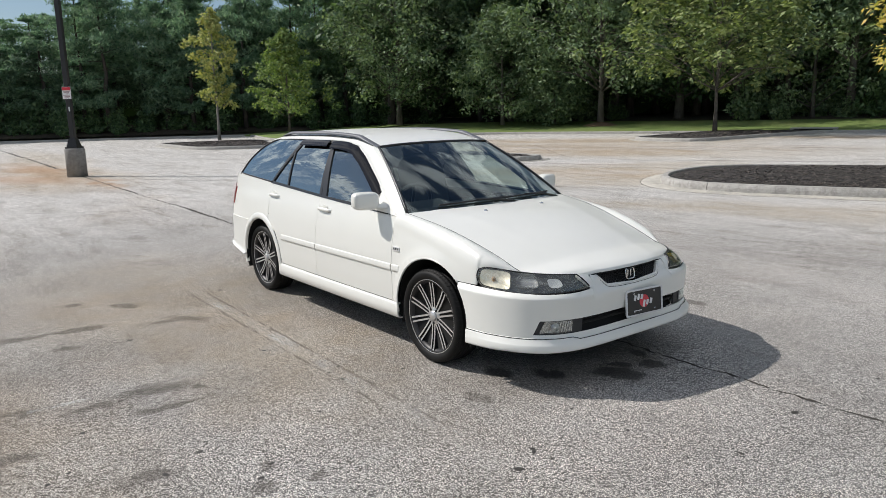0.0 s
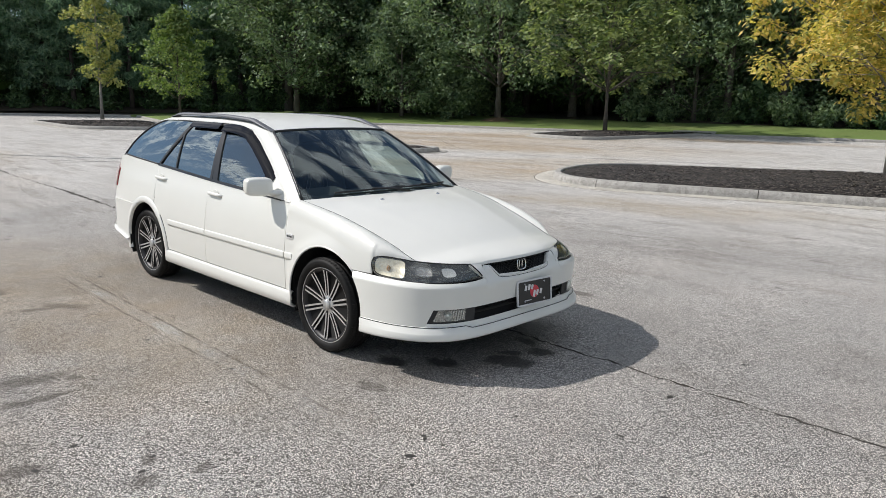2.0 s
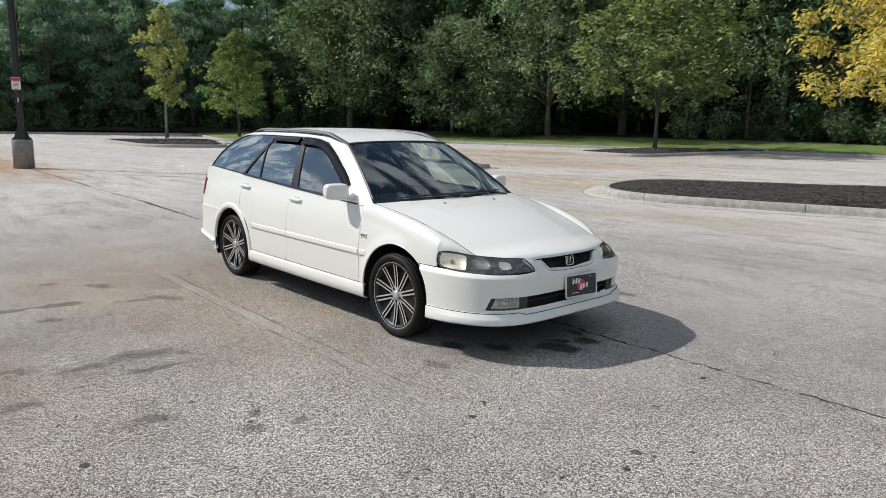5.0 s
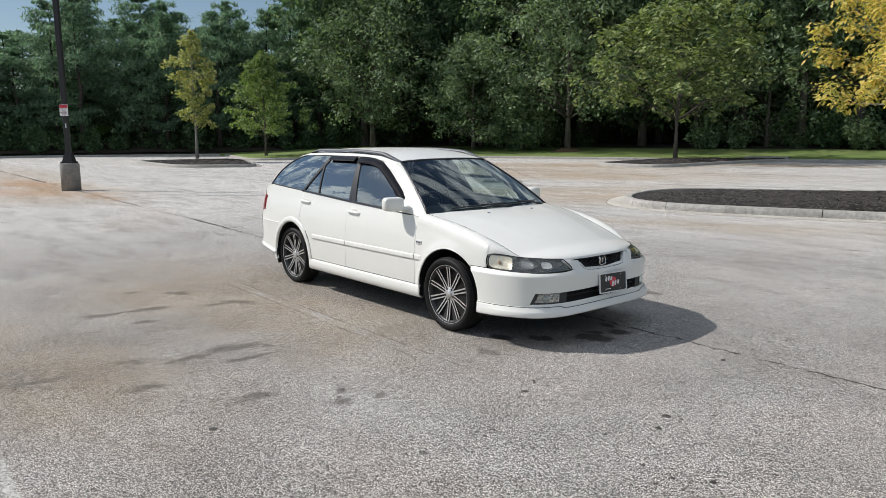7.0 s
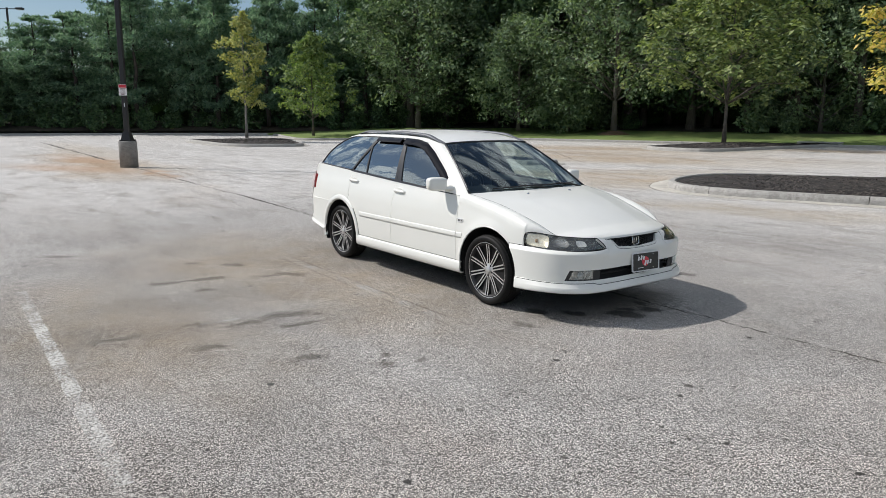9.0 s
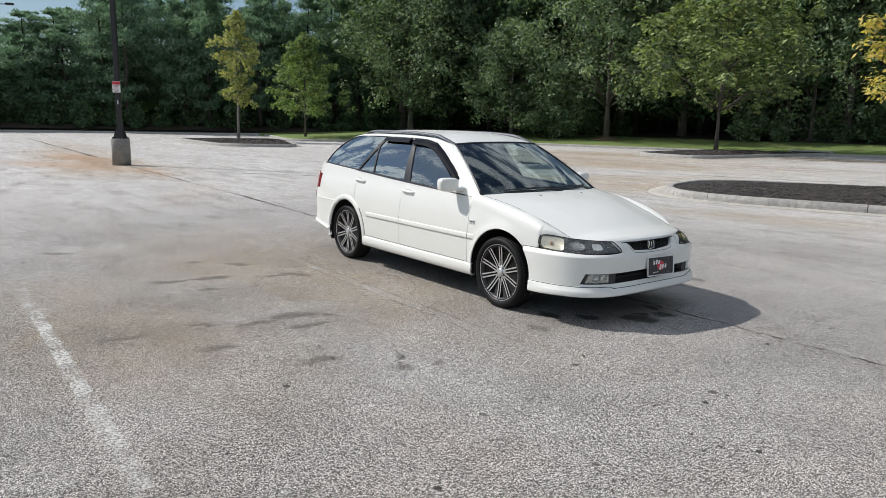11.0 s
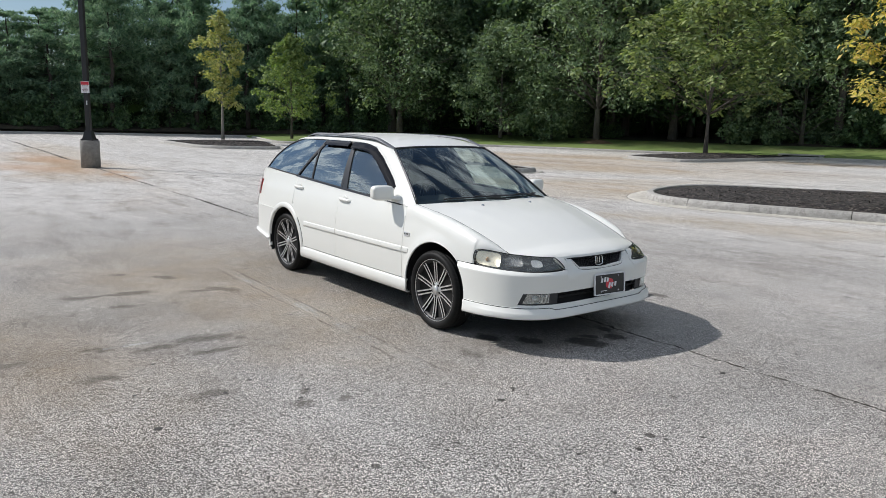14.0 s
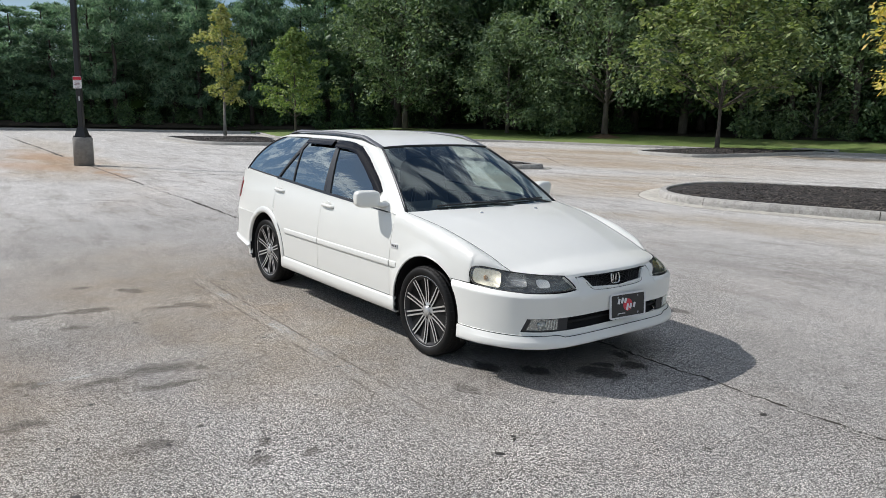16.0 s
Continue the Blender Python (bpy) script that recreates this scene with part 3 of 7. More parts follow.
def mulch_bed(path, rise, chips, size, label):
    """A heaped bed inside a closed, anticlockwise path, with loose chips lying on it."""
    centre = sum(path, Vector()) / len(path)
    rings = 9
    rnd = random.Random(len(path))
    def height(u, p):
        return 0.10 + rise * (1 - u ** 2.2) + 0.025 * noise.noise(p * 2.3) + 0.012 * noise.noise(p * 7)
    bm, rows = bmesh.new(), []
    for k in range(rings + 1):
        u = 1 - k / rings * 0.98
        row = []
        for p in path:
            q = centre.lerp(p, u)
            row.append(q + Vector((0, 0, height(u, q))))
        rows.append(row)
    shell(bm, rows, closed=True)
    bm.faces.new([v for v in bm.verts][-len(path):])
    bmesh.ops.recalc_face_normals(bm, faces=bm.faces)
    bed = tagged(part("mulch_bed", bm, BED), label, "mulch", kind="stuff")
    vs, fs = [], []
    near = [k for k in range(len(path)) if (path[k] - path[0]).length < 40]
    for _ in range(chips):
        i, u = rnd.choice(near), math.sqrt(rnd.random()) * 0.985
        a, b = path[i], path[(i + 1) % len(path)]
        q = centre.lerp(a.lerp(b, rnd.random()), u)
        if q.dot(D) > 13:
            continue
        z = height(u, q)
        m = Matrix.Translation(q + Vector((0, 0, z + 0.004))) @ Euler((rnd.gauss(0, 0.22), rnd.gauss(0, 0.22), rnd.uniform(0, 6.3))).to_matrix().to_4x4()
        l, w, h = size * rnd.uniform(0.6, 1.9), size * rnd.uniform(0.25, 0.5), size * rnd.uniform(0.12, 0.3)
        k = len(vs)
        vs += [m @ Vector(v) for v in ((-l, -w, 0), (l, -w * 0.6, 0), (l * 0.8, w, 0), (-l * 0.9, w * 0.8, 0), (0, 0, h))]
        fs += [(k, k + 1, k + 4), (k + 1, k + 2, k + 4), (k + 2, k + 3, k + 4), (k + 3, k, k + 4)]
    me = raw(vs, fs)
    me.materials.append(MULCH)
    ob = new("mulch_chips", me)
    ob.parent = bed
    return bed


def island(path, label, rise, chips, size, gutter=0.42):
    k = kerb(path, "weathered pale concrete kerb round a planting island", True, -1, gutter=gutter)
    mulch_bed(inset_path(resample(path, 0.38, True), 0.13), rise, chips, size, label)
    return k


# the planting island with the golden maple, its rounded end towards the car
island_a = rounded([lot(-2.45, 9.75), lot(26, 9.75), lot(26, 15.2), lot(-2.45, 15.2)], [2.9, 2, 2, 2.7], n=12)
island(island_a, "heaped dark brown bark mulch in a planting island", 0.26, 34000, 0.030)
island_c = rounded([(-42.0, 9.6, 0), (-32.6, 8.9, 0), (-30.4, 12.4, 0), (-40.8, 16.2, 0)], 1.8)
island(island_c, "dark bark mulch round a young tree in an island", 0.12, 2500, 0.06, 0.3)
island_d = rounded([(-19.0, 12.0, 0), (-13.0, 12.2, 0), (-13.2, 13.9, 0), (-19.0, 13.7, 0)], 1.0)
island(island_d, "dark bark mulch in a small parking island", 0.08, 900, 0.05, 0.3)
island_b = rounded([(-19.6, 25.6, 0), (-15.2, 25.2, 0), (-15.0, 37.2, 0), (-20.6, 35.2, 0)], [2.0, 1.6, 0.4, 0.4])
island(island_b, "dark bark mulch under a maple in a kerbed peninsula", 0.14, 3000, 0.05, 0.3)

edge = rounded([(-84, -140, 0), (-66, -30, 0), (-61.7, 3.2, 0), (-56.6, 13.6, 0), (-52.6, 20.2, 0), (-39.6, 16.2, 0), (-34.4, 29.0, 0), lot(36, 40.0), lot(110, 40.5)], [0, 8, 4, 4, 1.2, 2.0, 4, 5, 0], closed=False)
kerb(edge, "long weathered concrete kerb along the mown verge", False, -1, gutter=0.35, name="boundary_kerb")

# mown verge behind the kerb, rising a little to the woods
verge = resample(edge, 1.5)
bm, rows = bmesh.new(), []
for i, p in enumerate(verge):
    d = (verge[min(i + 1, len(verge) - 1)] - verge[max(i - 1, 0)]).normalized()
    back = Vector((-d.y, d.x, 0))
    back = (back * 0.35 + N * 0.65 if p.x > -52.9 else back * 0.4 + Vector((-0.8, 0.45, 0))).normalized()
    row = [p + back * 0.14 + Vector((0, 0, -0.05)), p + back * 0.15 + Vector((0, 0, 0.146))]
    for k, (o, z) in enumerate(((1.0, 0.17), (3.0, 0.23), (6.0, 0.34), (9.0, 0.48), (13.0, 0.62))):
        q = p + back * o
        row.append(q + Vector((0, 0, z + 0.03 * noise.noise(q * 0.5))))
    rows.append(row)
first = next(i for i, p in enumerate(verge) if p.x > -52.9)
shell(bm, rows[first:])
bmesh.ops.recalc_face_normals(bm, faces=bm.faces)
# left stretch of the verge: dark litter colour stands for the trees' shade
shade = bmesh.new()
shell(shade, rows[:first + 1])
bmesh.ops.recalc_face_normals(shade, faces=shade.faces)
tagged(part("shaded_verge", shade, SOIL), "verge strip between kerb and pines, coloured dark for tree shade", "soil", kind="structure")
tagged(part("grass_verge", bm, GRASS), "mown green grass verge between kerb and woods", "grass", kind="structure")

woods_edge = [Vector(p) for p in ((-104, -150, 0), (-72, -40, 0), (-65.5, 2, 0), (-60.3, 14.5, 0), (-56.0, 23.5, 0), (-52.0, 29.0, 0), (-47, 35, 0), (-38, 41, 0))] + [lot(-16, 50.5), lot(10, 50), lot(40, 50.5), lot(100, 51)]
floor_pts = resample(woods_edge, 4)
bm, rows = bmesh.new(), []
for i, p in enumerate(floor_pts):
    d = (floor_pts[min(i + 1, len(floor_pts) - 1)] - floor_pts[max(i - 1, 0)]).normalized()
    back = Vector((-d.y, d.x, 0))
    rows.append([p + back * o + Vector((0, 0, z)) for o, z in ((-2.5, 0.30), (0.0, 0.66), (4, 0.8), (14, 1.0), (40, 1.2))])
shell(bm, rows)
bmesh.ops.recalc_face_normals(bm, faces=bm.faces)
tagged(part("woodland_floor", bm, SOIL), "dark leaf-littered ground under the trees", "soil", kind="structure")

# storm drain inlet in the far kerb
drain = holder("storm_drain", pose(*lot(-2.35, 39.70), 0, 0, math.degrees(math.atan2(D.y, D.x))), "concrete storm drain inlet with a dark slot in the kerb", "drain")
bm = bmesh.new()
box(bm, (0, 0.3, 0.235), (2.3, 0.9, 0.07), bevel=0.012)
part("slab", bm, KERB, drain, smooth=False)
for sx in (-0.96, 0.96):
    bm = bmesh.new()
    box(bm, (sx * 1.09, 0.25, 0.10), (0.18, 0.8, 0.20), bevel=0.01)
    part("jamb", bm, KERB, drain, smooth=False)
# solid block filling the opening, the recess's shade put into its black colour
DARK = Mat("slot_shade", rough=1.0, color=(0.006, 0.006, 0.006)).m
bm = bmesh.new()
box(bm, (0, 0.22, 0.10), (1.9, 0.5, 0.20))
part("slot", bm, DARK, drain, smooth=False)


# ---- open seams, cracks and tar spots of the asphalt ----
crack_rng = np.random.default_rng(5)


def crack(x0, y0, x1, y1, half, wander=0.12, gaps=0.25, step=0.055):
    """A ragged crack of uneven width from one ground point to another."""
    length = math.hypot(x1 - x0, y1 - y0)
    n = max(8, int(length / max(step, half * 3)))
    dx, dy = (x1 - x0) / length, (y1 - y0) / length
    seed = crack_rng.uniform(0, 100)
    vs, fs = [], []
    for k in range(n + 1):
        u = k / n
        off = wander * (noise.noise(Vector((u * length * 0.35, seed, 0))) + 0.4 * noise.noise(Vector((u * length * 1.7, seed, 5)))) + half * crack_rng.normal() * 1.0
        w = half * max(0.12, 1.0 + crack_rng.normal() * 0.45 + 1.2 * noise.noise(Vector((u * length * 0.6, seed, 9)))) * (0.15 if noise.noise(Vector((u * length * 0.5, seed, 20))) < gaps - 0.5 else 1.0)
        x, y = x0 + dx * length * u - dy * off, y0 + dy * length * u + dx * off
        vs += [(x - dy * w, y + dx * w, 0.003), (x + dy * w, y - dx * w, 0.003)]
        if k:
            fs.append((2 * k - 2, 2 * k - 1, 2 * k + 1, 2 * k))
    me = raw(vs, fs)
    me.materials.append(CRACK)
    ob = new("crack", me)
    tagged(ob, "dark ragged crack running through the old asphalt", "crack", "cracks", "structure")


for c in ((-46, 2.0, -20, 1.05, 0.030), (-20, 1.05, -6.5, 0.58, 0.017), (-6.5, 0.58, 6.5, 0.28, 0.0095), (-18.85, 0.96, -15.26, 3.01, 0.018), (-15.26, 3.01, -13.2, 4.9, 0.016),
          (-12.14, -2.94, -10.1, -0.2, 0.008), (-14.4, -2.7, -16.2, 0.8, 0.010), (-7.5, 8.7, -6.0, 9.8, 0.010), (-12.2, -3.9, -12.4, 1.6, 0.008), (-15.2, 0.2, -14.9, 4.6, 0.010), (-30, 1.6, -28.5, 9, 0.018),
          (-22, 15, -19, 24, 0.020), (-9.5, 15.5, -1, 19, 0.020), (-16, 9, -7, 13.6, 0.014), (-4.5, 4.2, 5.5, 5.4, 0.006), (-36, 18, -24, 24, 0.026), (-27.5, 8, -25.5, 22, 0.018), (-50, 4, -47, 18, 0.03),
          (-10.5, -8, -10, 0.4, 0.009), (-22, -12, -21.6, 1, 0.014), (-34, 5, -22, 11, 0.016), (-20.4, 20.3, -12.6, 14.3, 0.014)):
    crack(*c, wander=0.05 if c[1] < 2.1 and c[3] < 1.1 and c[0] < -6 else 0.12, gaps=0.2 if c[4] < 0.0103 else 0.08)

TAR = Mat("old_tar", rough=0.7)
TAR.set(Base_Color=TAR.mix(TAR.noise(60, 3), (0.018, 0.017, 0.016), (0.07, 0.064, 0.056)))
TAR = TAR.m
vs, fs = [], []
spots = [(1.44, -1.43, 0.034), (1.36, -1.26, 0.024), (1.5, -0.72, 0.02), (2.01, -0.52, 0.026), (1.94, 0.13, 0.030), (0.28, -2.52, 0.022), (-0.35, -2.93, 0.018), (2.45, -0.9, 0.02), (2.2, -1.6, 0.022), (0.70, -3.21, 0.032), (2.23, -3.21, 0.030),
         (3.44, -1.44, 0.034), (2.88, -1.66, 0.026), (2.56, -1.76, 0.02), (2.34, -1.30, 0.024), (1.37, -3.84, 0.020), (2.73, -1.77, 0.022), (2.71, -1.88, 0.016), (0.15, -3.18, 0.02), (1.33, -1.24, 0.02), (0.63, -2.3, 0.02), (1.75, -2.02, 0.022)]
spots += [(crack_rng.uniform(-15, 9), crack_rng.uniform(-6, 10), crack_rng.uniform(0.006, 0.015) * (1.0 + 1.2 * crack_rng.random() ** 4)) for _ in range(560)]
for x, y, r in spots:
    if -3.7 < x < 0.9 and abs(y) < 0.9:
        continue
    r *= 0.8
    base, stretch, turn = len(vs), crack_rng.uniform(0.55, 1.0), crack_rng.uniform(0, 3.1)
    ring = []
    for k in range(11):
        a = 2 * math.pi * k / 11
        q = r * crack_rng.uniform(0.75, 1.2)
        px, py = q * math.cos(a), q * stretch * math.sin(a)
        ring.append((x + px * math.cos(turn) - py * math.sin(turn), y + px * math.sin(turn) + py * math.cos(turn), 0.0025))
    vs += ring + [(x, y, 0.005)]
    fs += [(base + k, base + (k + 1) % 11, base + 11) for k in range(11)]
me = raw(vs, fs)
me.materials.append(TAR)
tagged(new("tar_spots", me), "small dark tar and gum spots on the asphalt", "tar spots", kind="stuff")


# ---- painted stall lines ----
def paint_material(name, keep):
    g = Mat(name, rough=0.85)
    wear = g.math("ADD", g.math("MULTIPLY", g.noise(55, 4, 0.7), 0.55), g.math("MULTIPLY", g.noise(2.2, 3), 0.45))
    g.set(Base_Color=g.mix(g.noise(90, 3), (0.52, 0.51, 0.47), (0.70, 0.69, 0.65)))
    tr, mx = g.n.new("ShaderNodeBsdfTransparent"), g.n.new("ShaderNodeMixShader")
    g.l.new(g.ramp(wear, (keep - 0.03, 0.0), (keep + 0.05, 0.85)), mx.inputs[0])
    g.l.new(tr.outputs[0], mx.inputs[1]), g.l.new(g.b.outputs[0], mx.inputs[2])
    g.l.new(mx.outputs[0], g.n["Material Output"].inputs[0])
    return g.m


for x0, x1, y0, y1, keep, words in ((-2.95, 1.5, -4.14, -4.27, 0.49, "worn white painted parking stall line"), (-2.9, 1.3, -1.37, -1.45, 0.56, "almost worn-away white painted parking stall line")):
    bm = bmesh.new()
    shell(bm, [[(x0 + (x1 - x0) * k / 12, y0 + (y1 - y0) * k / 12 + o, 0.004) for o in (-0.048, 0.048)] for k in range(13)])
    bmesh.ops.recalc_face_normals(bm, faces=bm.faces)
    tagged(part("parking_line", bm, paint_material("line_paint", keep)), words, "road marking", "stall lines", "structure")


bm = bmesh.new()
shell(bm, [[(-0.86 + 0.004 * k + o, -3.12 + 0.1 * k, 0.004) for o in (-0.022, 0.022)] for k in range(11)])
bmesh.ops.recalc_face_normals(bm, faces=bm.faces)
tagged(part("parking_line", bm, paint_material("old_line_paint", 0.54)), "faint narrow worn white cross line", "road marking", "stall lines", "structure")


# ---- light poles ----
POLE = Mat("dark_bronze_paint", rough=0.45, color=(0.022, 0.021, 0.021))
POLE.set(Base_Color=POLE.mix(POLE.noise(7, 5, 0.65), (0.008, 0.008, 0.009), (0.020, 0.019, 0.019)))
POLE = POLE.m
SIGN_W, SIGN_R, SIGN_B = Mat("sign_white", 0.5, 0, (0.75, 0.75, 0.75)).m, Mat("sign_red", 0.5, 0, (0.55, 0.03, 0.05)).m, Mat("sign_ink", 0.5, 0, (0.18, 0.06, 0.07)).m
LENS = Mat("lamp_lens", 0.2, 0, (0.6, 0.62, 0.62)).m


def light_pole(x, y, height, turn, sign):
    p = holder("light_pole", pose(x, y, 0, 0, 0, turn), "black square steel lot light on a round concrete base", "light pole", "lot lights")
    bm = bmesh.new()
    lathe(bm, [(0.275, 0), (0.275, 0.80), (0.262, 0.825), (0.0, 0.83)], 28)
    part("concrete_base", bm, BASE_CONC, p, "grey stained round concrete base")
    bm = bmesh.new()
    rows = []
    for z, h in ((0.82, 0.155), (0.86, 0.155), (1.05, 0.108), (1.12, 0.088)):
        rows.append([(a * h, b * h, z) for a, b in ((-1, -1), (1, -1), (1, 1), (-1, 1))])
    shell(bm, rows, closed=True)
    part("base_cover", bm, POLE, p, smooth=False)
    for a, b in ((-1, -1), (1, -1), (1, 1), (-1, 1)):
        bm = bmesh.new()
        lathe(bm, [(0.022, 0.82), (0.022, 0.88), (0.0, 0.88)], 6, Matrix.Translation((a * 0.170, b * 0.170, 0)))
        part("anchor_bolt", bm, POLE, p, smooth=False)
    bm = bmesh.new()
    box(bm, (0, 0, (1.0 + height) / 2), (0.142, 0.142, height - 1.0), bevel=0.020, seg=3)
    part("shaft", bm, POLE, p, smooth=False)
    bm = bmesh.new()
    box(bm, (0, 0, height - 0.12), (2.0, 0.07, 0.07), bevel=0.01)
    part("arm", bm, POLE, p, smooth=False)
    for sx in (-1.15, 1.15):
        bm = bmesh.new()
        box(bm, (sx, 0, height - 0.10), (0.62, 0.42, 0.18), bevel=0.04)
        head = part("lamp_head", bm, POLE, p, smooth=False)
        bm = bmesh.new()
        box(bm, (sx, 0, height - 0.20), (0.46, 0.30, 0.03), bevel=0.01)
        part("lens", bm, LENS, head, smooth=False)
    if sign:
        bm = bmesh.new()
        box(bm, (0, -0.079, 2.41), (0.25, 0.006, 0.34), bevel=0.002)
        s = part("sign_plate", bm, SIGN_W, p, "small white and red notice plate", smooth=False)
        bm = bmesh.new()
        box(bm, (0, -0.0845, 2.525), (0.235, 0.004, 0.09))
        part("red_band", bm, SIGN_R, s, smooth=False)
        bm = bmesh.new()
        for k in range(6):
            box(bm, (0.008 * (-1) ** k, -0.0845, 2.452 - 0.036 * k), (0.18 - 0.03 * (k % 3), 0.004, 0.012))
        part("lettering_bars", bm, SIGN_B, s, smooth=False)
        for z in (1.95,):
            bm = bmesh.new()
            box(bm, (0.02, -0.077, z), (0.035, 0.008, 0.13), bevel=0.003)
            part("worn_sticker", bm, LENS, p, smooth=False)
    return p


light_pole(-19.83, 0.95, 9.2, 52, True)
light_pole(-72.6, 4.2, 11.0, 55, True)


# ---- the car: x forward from the front axle, y to its left, z up from the road ----
def paint():
    g = Mat("pearl_white_paint", rough=0.32)
    n = g.noise(2.5, 4)
    g.set(Base_Color=g.mix(n, (0.775, 0.772, 0.722), (0.810, 0.807, 0.757)))
    g.set(Coat_Weight=0.55, Coat_Roughness=0.28)
    g.set(Roughness=g.ramp(g.noise(9, 4), (0.3, 0.28), (0.7, 0.42)))
    return g.m


def glass(name, tint, face=0.08, haze=0.0, wave=0.0):
    g = Mat(name)
    tr, gl, lw, mx = (g.n.new(n) for n in ("ShaderNodeBsdfTransparent", "ShaderNodeBsdfGlossy", "ShaderNodeLayerWeight", "ShaderNodeMixShader"))
    tr.inputs["Color"].default_value = (*tint, 1)
    gl.inputs["Roughness"].default_value, gl.inputs["Color"].default_value = 0.015, (0.90, 1.0, 1.0, 1)
    lw.inputs["Blend"].default_value = 0.5
    if wave:
        bp = g.n.new("ShaderNodeBump")
        bp.inputs["Strength"].default_value, bp.inputs["Distance"].default_value = wave, 0.01
        g.l.new(g.noise(5.5, 3, 0.5, g.where((0.7, 1, 3.2))), bp.inputs["Height"])
        g.l.new(bp.outputs["Normal"], gl.inputs["Normal"])
    gloss = g.math("ADD", face, g.math("MULTIPLY", g.math("POWER", lw.outputs["Facing"], 4.0), 1.0 - face))
    under = tr.outputs[0]
    if haze:
        df, hz = g.n.new("ShaderNodeBsdfDiffuse"), g.n.new("ShaderNodeMixShader")
        df.inputs["Color"].default_value = (0.62, 0.60, 0.52, 1)
        hz.inputs[0].default_value = haze
        g.l.new(tr.outputs[0], hz.inputs[1]), g.l.new(df.outputs[0], hz.inputs[2])
        under = hz.outputs[0]
    g.l.new(gloss, mx.inputs[0]), g.l.new(under, mx.inputs[1]), g.l.new(gl.outputs[0], mx.inputs[2])
    g.l.new(mx.outputs[0], g.n["Material Output"].inputs[0])
    return g.m


def rubber():
    g = Mat("tyre_rubber", rough=0.62)
    g.set(Base_Color=g.mix(g.noise(14, 4, 0.6), (0.005, 0.005, 0.005), (0.014, 0.0135, 0.013)))
    g.bump(g.noise(120, 3), 0.2, 0.002)
    g.b.inputs["Specular IOR Level"].default_value = 0.22
    return g.m


def plain(name, color, rough=0.5, metal=0.0, vary=0.25, scale=12):
    g = Mat(name, rough, metal)
    g.set(Base_Color=g.mix(g.noise(scale, 4), tuple(c * (1 - vary) for c in color), tuple(c * (1 + vary) for c in color)))
    return g.m


PAINT, TYRE = paint(), rubber()
BLACK_TRIM = plain("black_trim", (0.012, 0.012, 0.013), 0.34)
SMOKED = plain("smoked_acrylic", (0.010, 0.010, 0.012), 0.06)
UNDER = plain("underbody_black", (0.01, 0.01, 0.01), 0.9)
CABIN = plain("dark_grey_cloth", (0.025, 0.026, 0.028), 0.85)
CHROME = plain("chrome", (0.75, 0.75, 0.75), 0.12, 1.0, 0.05)
RIM_FACE = plain("machined_alloy", (0.68, 0.675, 0.67), 0.30, 0.7, 0.08, 25)
RIM_DARK = plain("gunmetal_alloy", (0.045, 0.044, 0.045), 0.45, 0.6, 0.2, 20)
DISC = plain("brake_disc_steel", (0.16, 0.15, 0.145), 0.45, 0.9, 0.3, 30)
RAIL = plain("grey_rail", (0.13, 0.135, 0.15), 0.5, 0.2, 0.15)
SMOKED.node_tree.nodes["Principled BSDF"].inputs["Specular IOR Level"].default_value = 0.16
GLASS_FRONT, GLASS_SIDE, GLASS_REAR = glass("windscreen_glass", (0.80, 0.90, 0.86), 0.10), glass("front_door_glass", (0.80, 0.90, 0.86), 0.27, wave=0.12), glass("privacy_glass", (0.10, 0.11, 0.125), 0.34, wave=0.12)
LAMP_GLASS = glass("aged_lamp_lens", (0.92, 0.92, 0.89), 0.07, 0.06)
FOG_GLASS = glass("clear_fog_lens", (0.96, 0.97, 0.95), 0.06, 0.015)
HOUSING = plain("lamp_housing", (0.07, 0.074, 0.082), 0.3, 0.2)
REFLECTOR = plain("lamp_reflector", (0.86, 0.86, 0.86), 0.3, 0.6, 0.12, 40)
TURN_LENS = plain("cream_turn_lens", (0.72, 0.68, 0.57), 0.20, 0.35, 0.38, 60)
AMBER = plain("amber_glass", (0.42, 0.24, 0.10), 0.3)
DULL = plain("dull_reflector", (0.42, 0.42, 0.42), 0.22, 0.7, 0.55, 60)
TAIL_LENS = plain("red_tail_lens", (0.24, 0.016, 0.020), 0.12)
GREY_TRIM = plain("dark_grey_trim", (0.035, 0.035, 0.036), 0.6)
PLATE_BLACK, PLATE_RED, PLATE_WHITE = plain("plate_black", (0.02, 0.02, 0.021), 0.35), plain("plate_red", (0.62, 0.05, 0.07), 0.4), plain("plate_white", (0.72, 0.72, 0.72), 0.35)

plan = curve((-3.72, 0.62), (-3.58, 0.745), (-3.38, 0.815), (-3.0, 0.853), (-2.4, 0.866), (-1.4, 0.870), (-0.5, 0.866), (0.0, 0.860), (0.25, 0.846), (0.42, 0.826), (0.55, 0.800), (0.69, 0.747))
inset = curve((0.12, 0.03), (0.28, 0.008), (0.45, 0.0), (0.6, 0.0), (0.74, 0.012), (0.86, 0.036), (0.96, 0.066), (1.1, 0.10))
belt = curve((-3.5, 1.085), (-3.2, 1.075), (-2.4, 1.035), (-1.55, 0.988), (-1.0, 0.962), (-0.38, 0.935))
roof_w = curve((-3.3, 0.48), (-2.9, 0.535), (-2.4, 0.575), (-1.7, 0.585), (-1.3, 0.572), (-1.05, 0.548), (-0.3, 0.5))
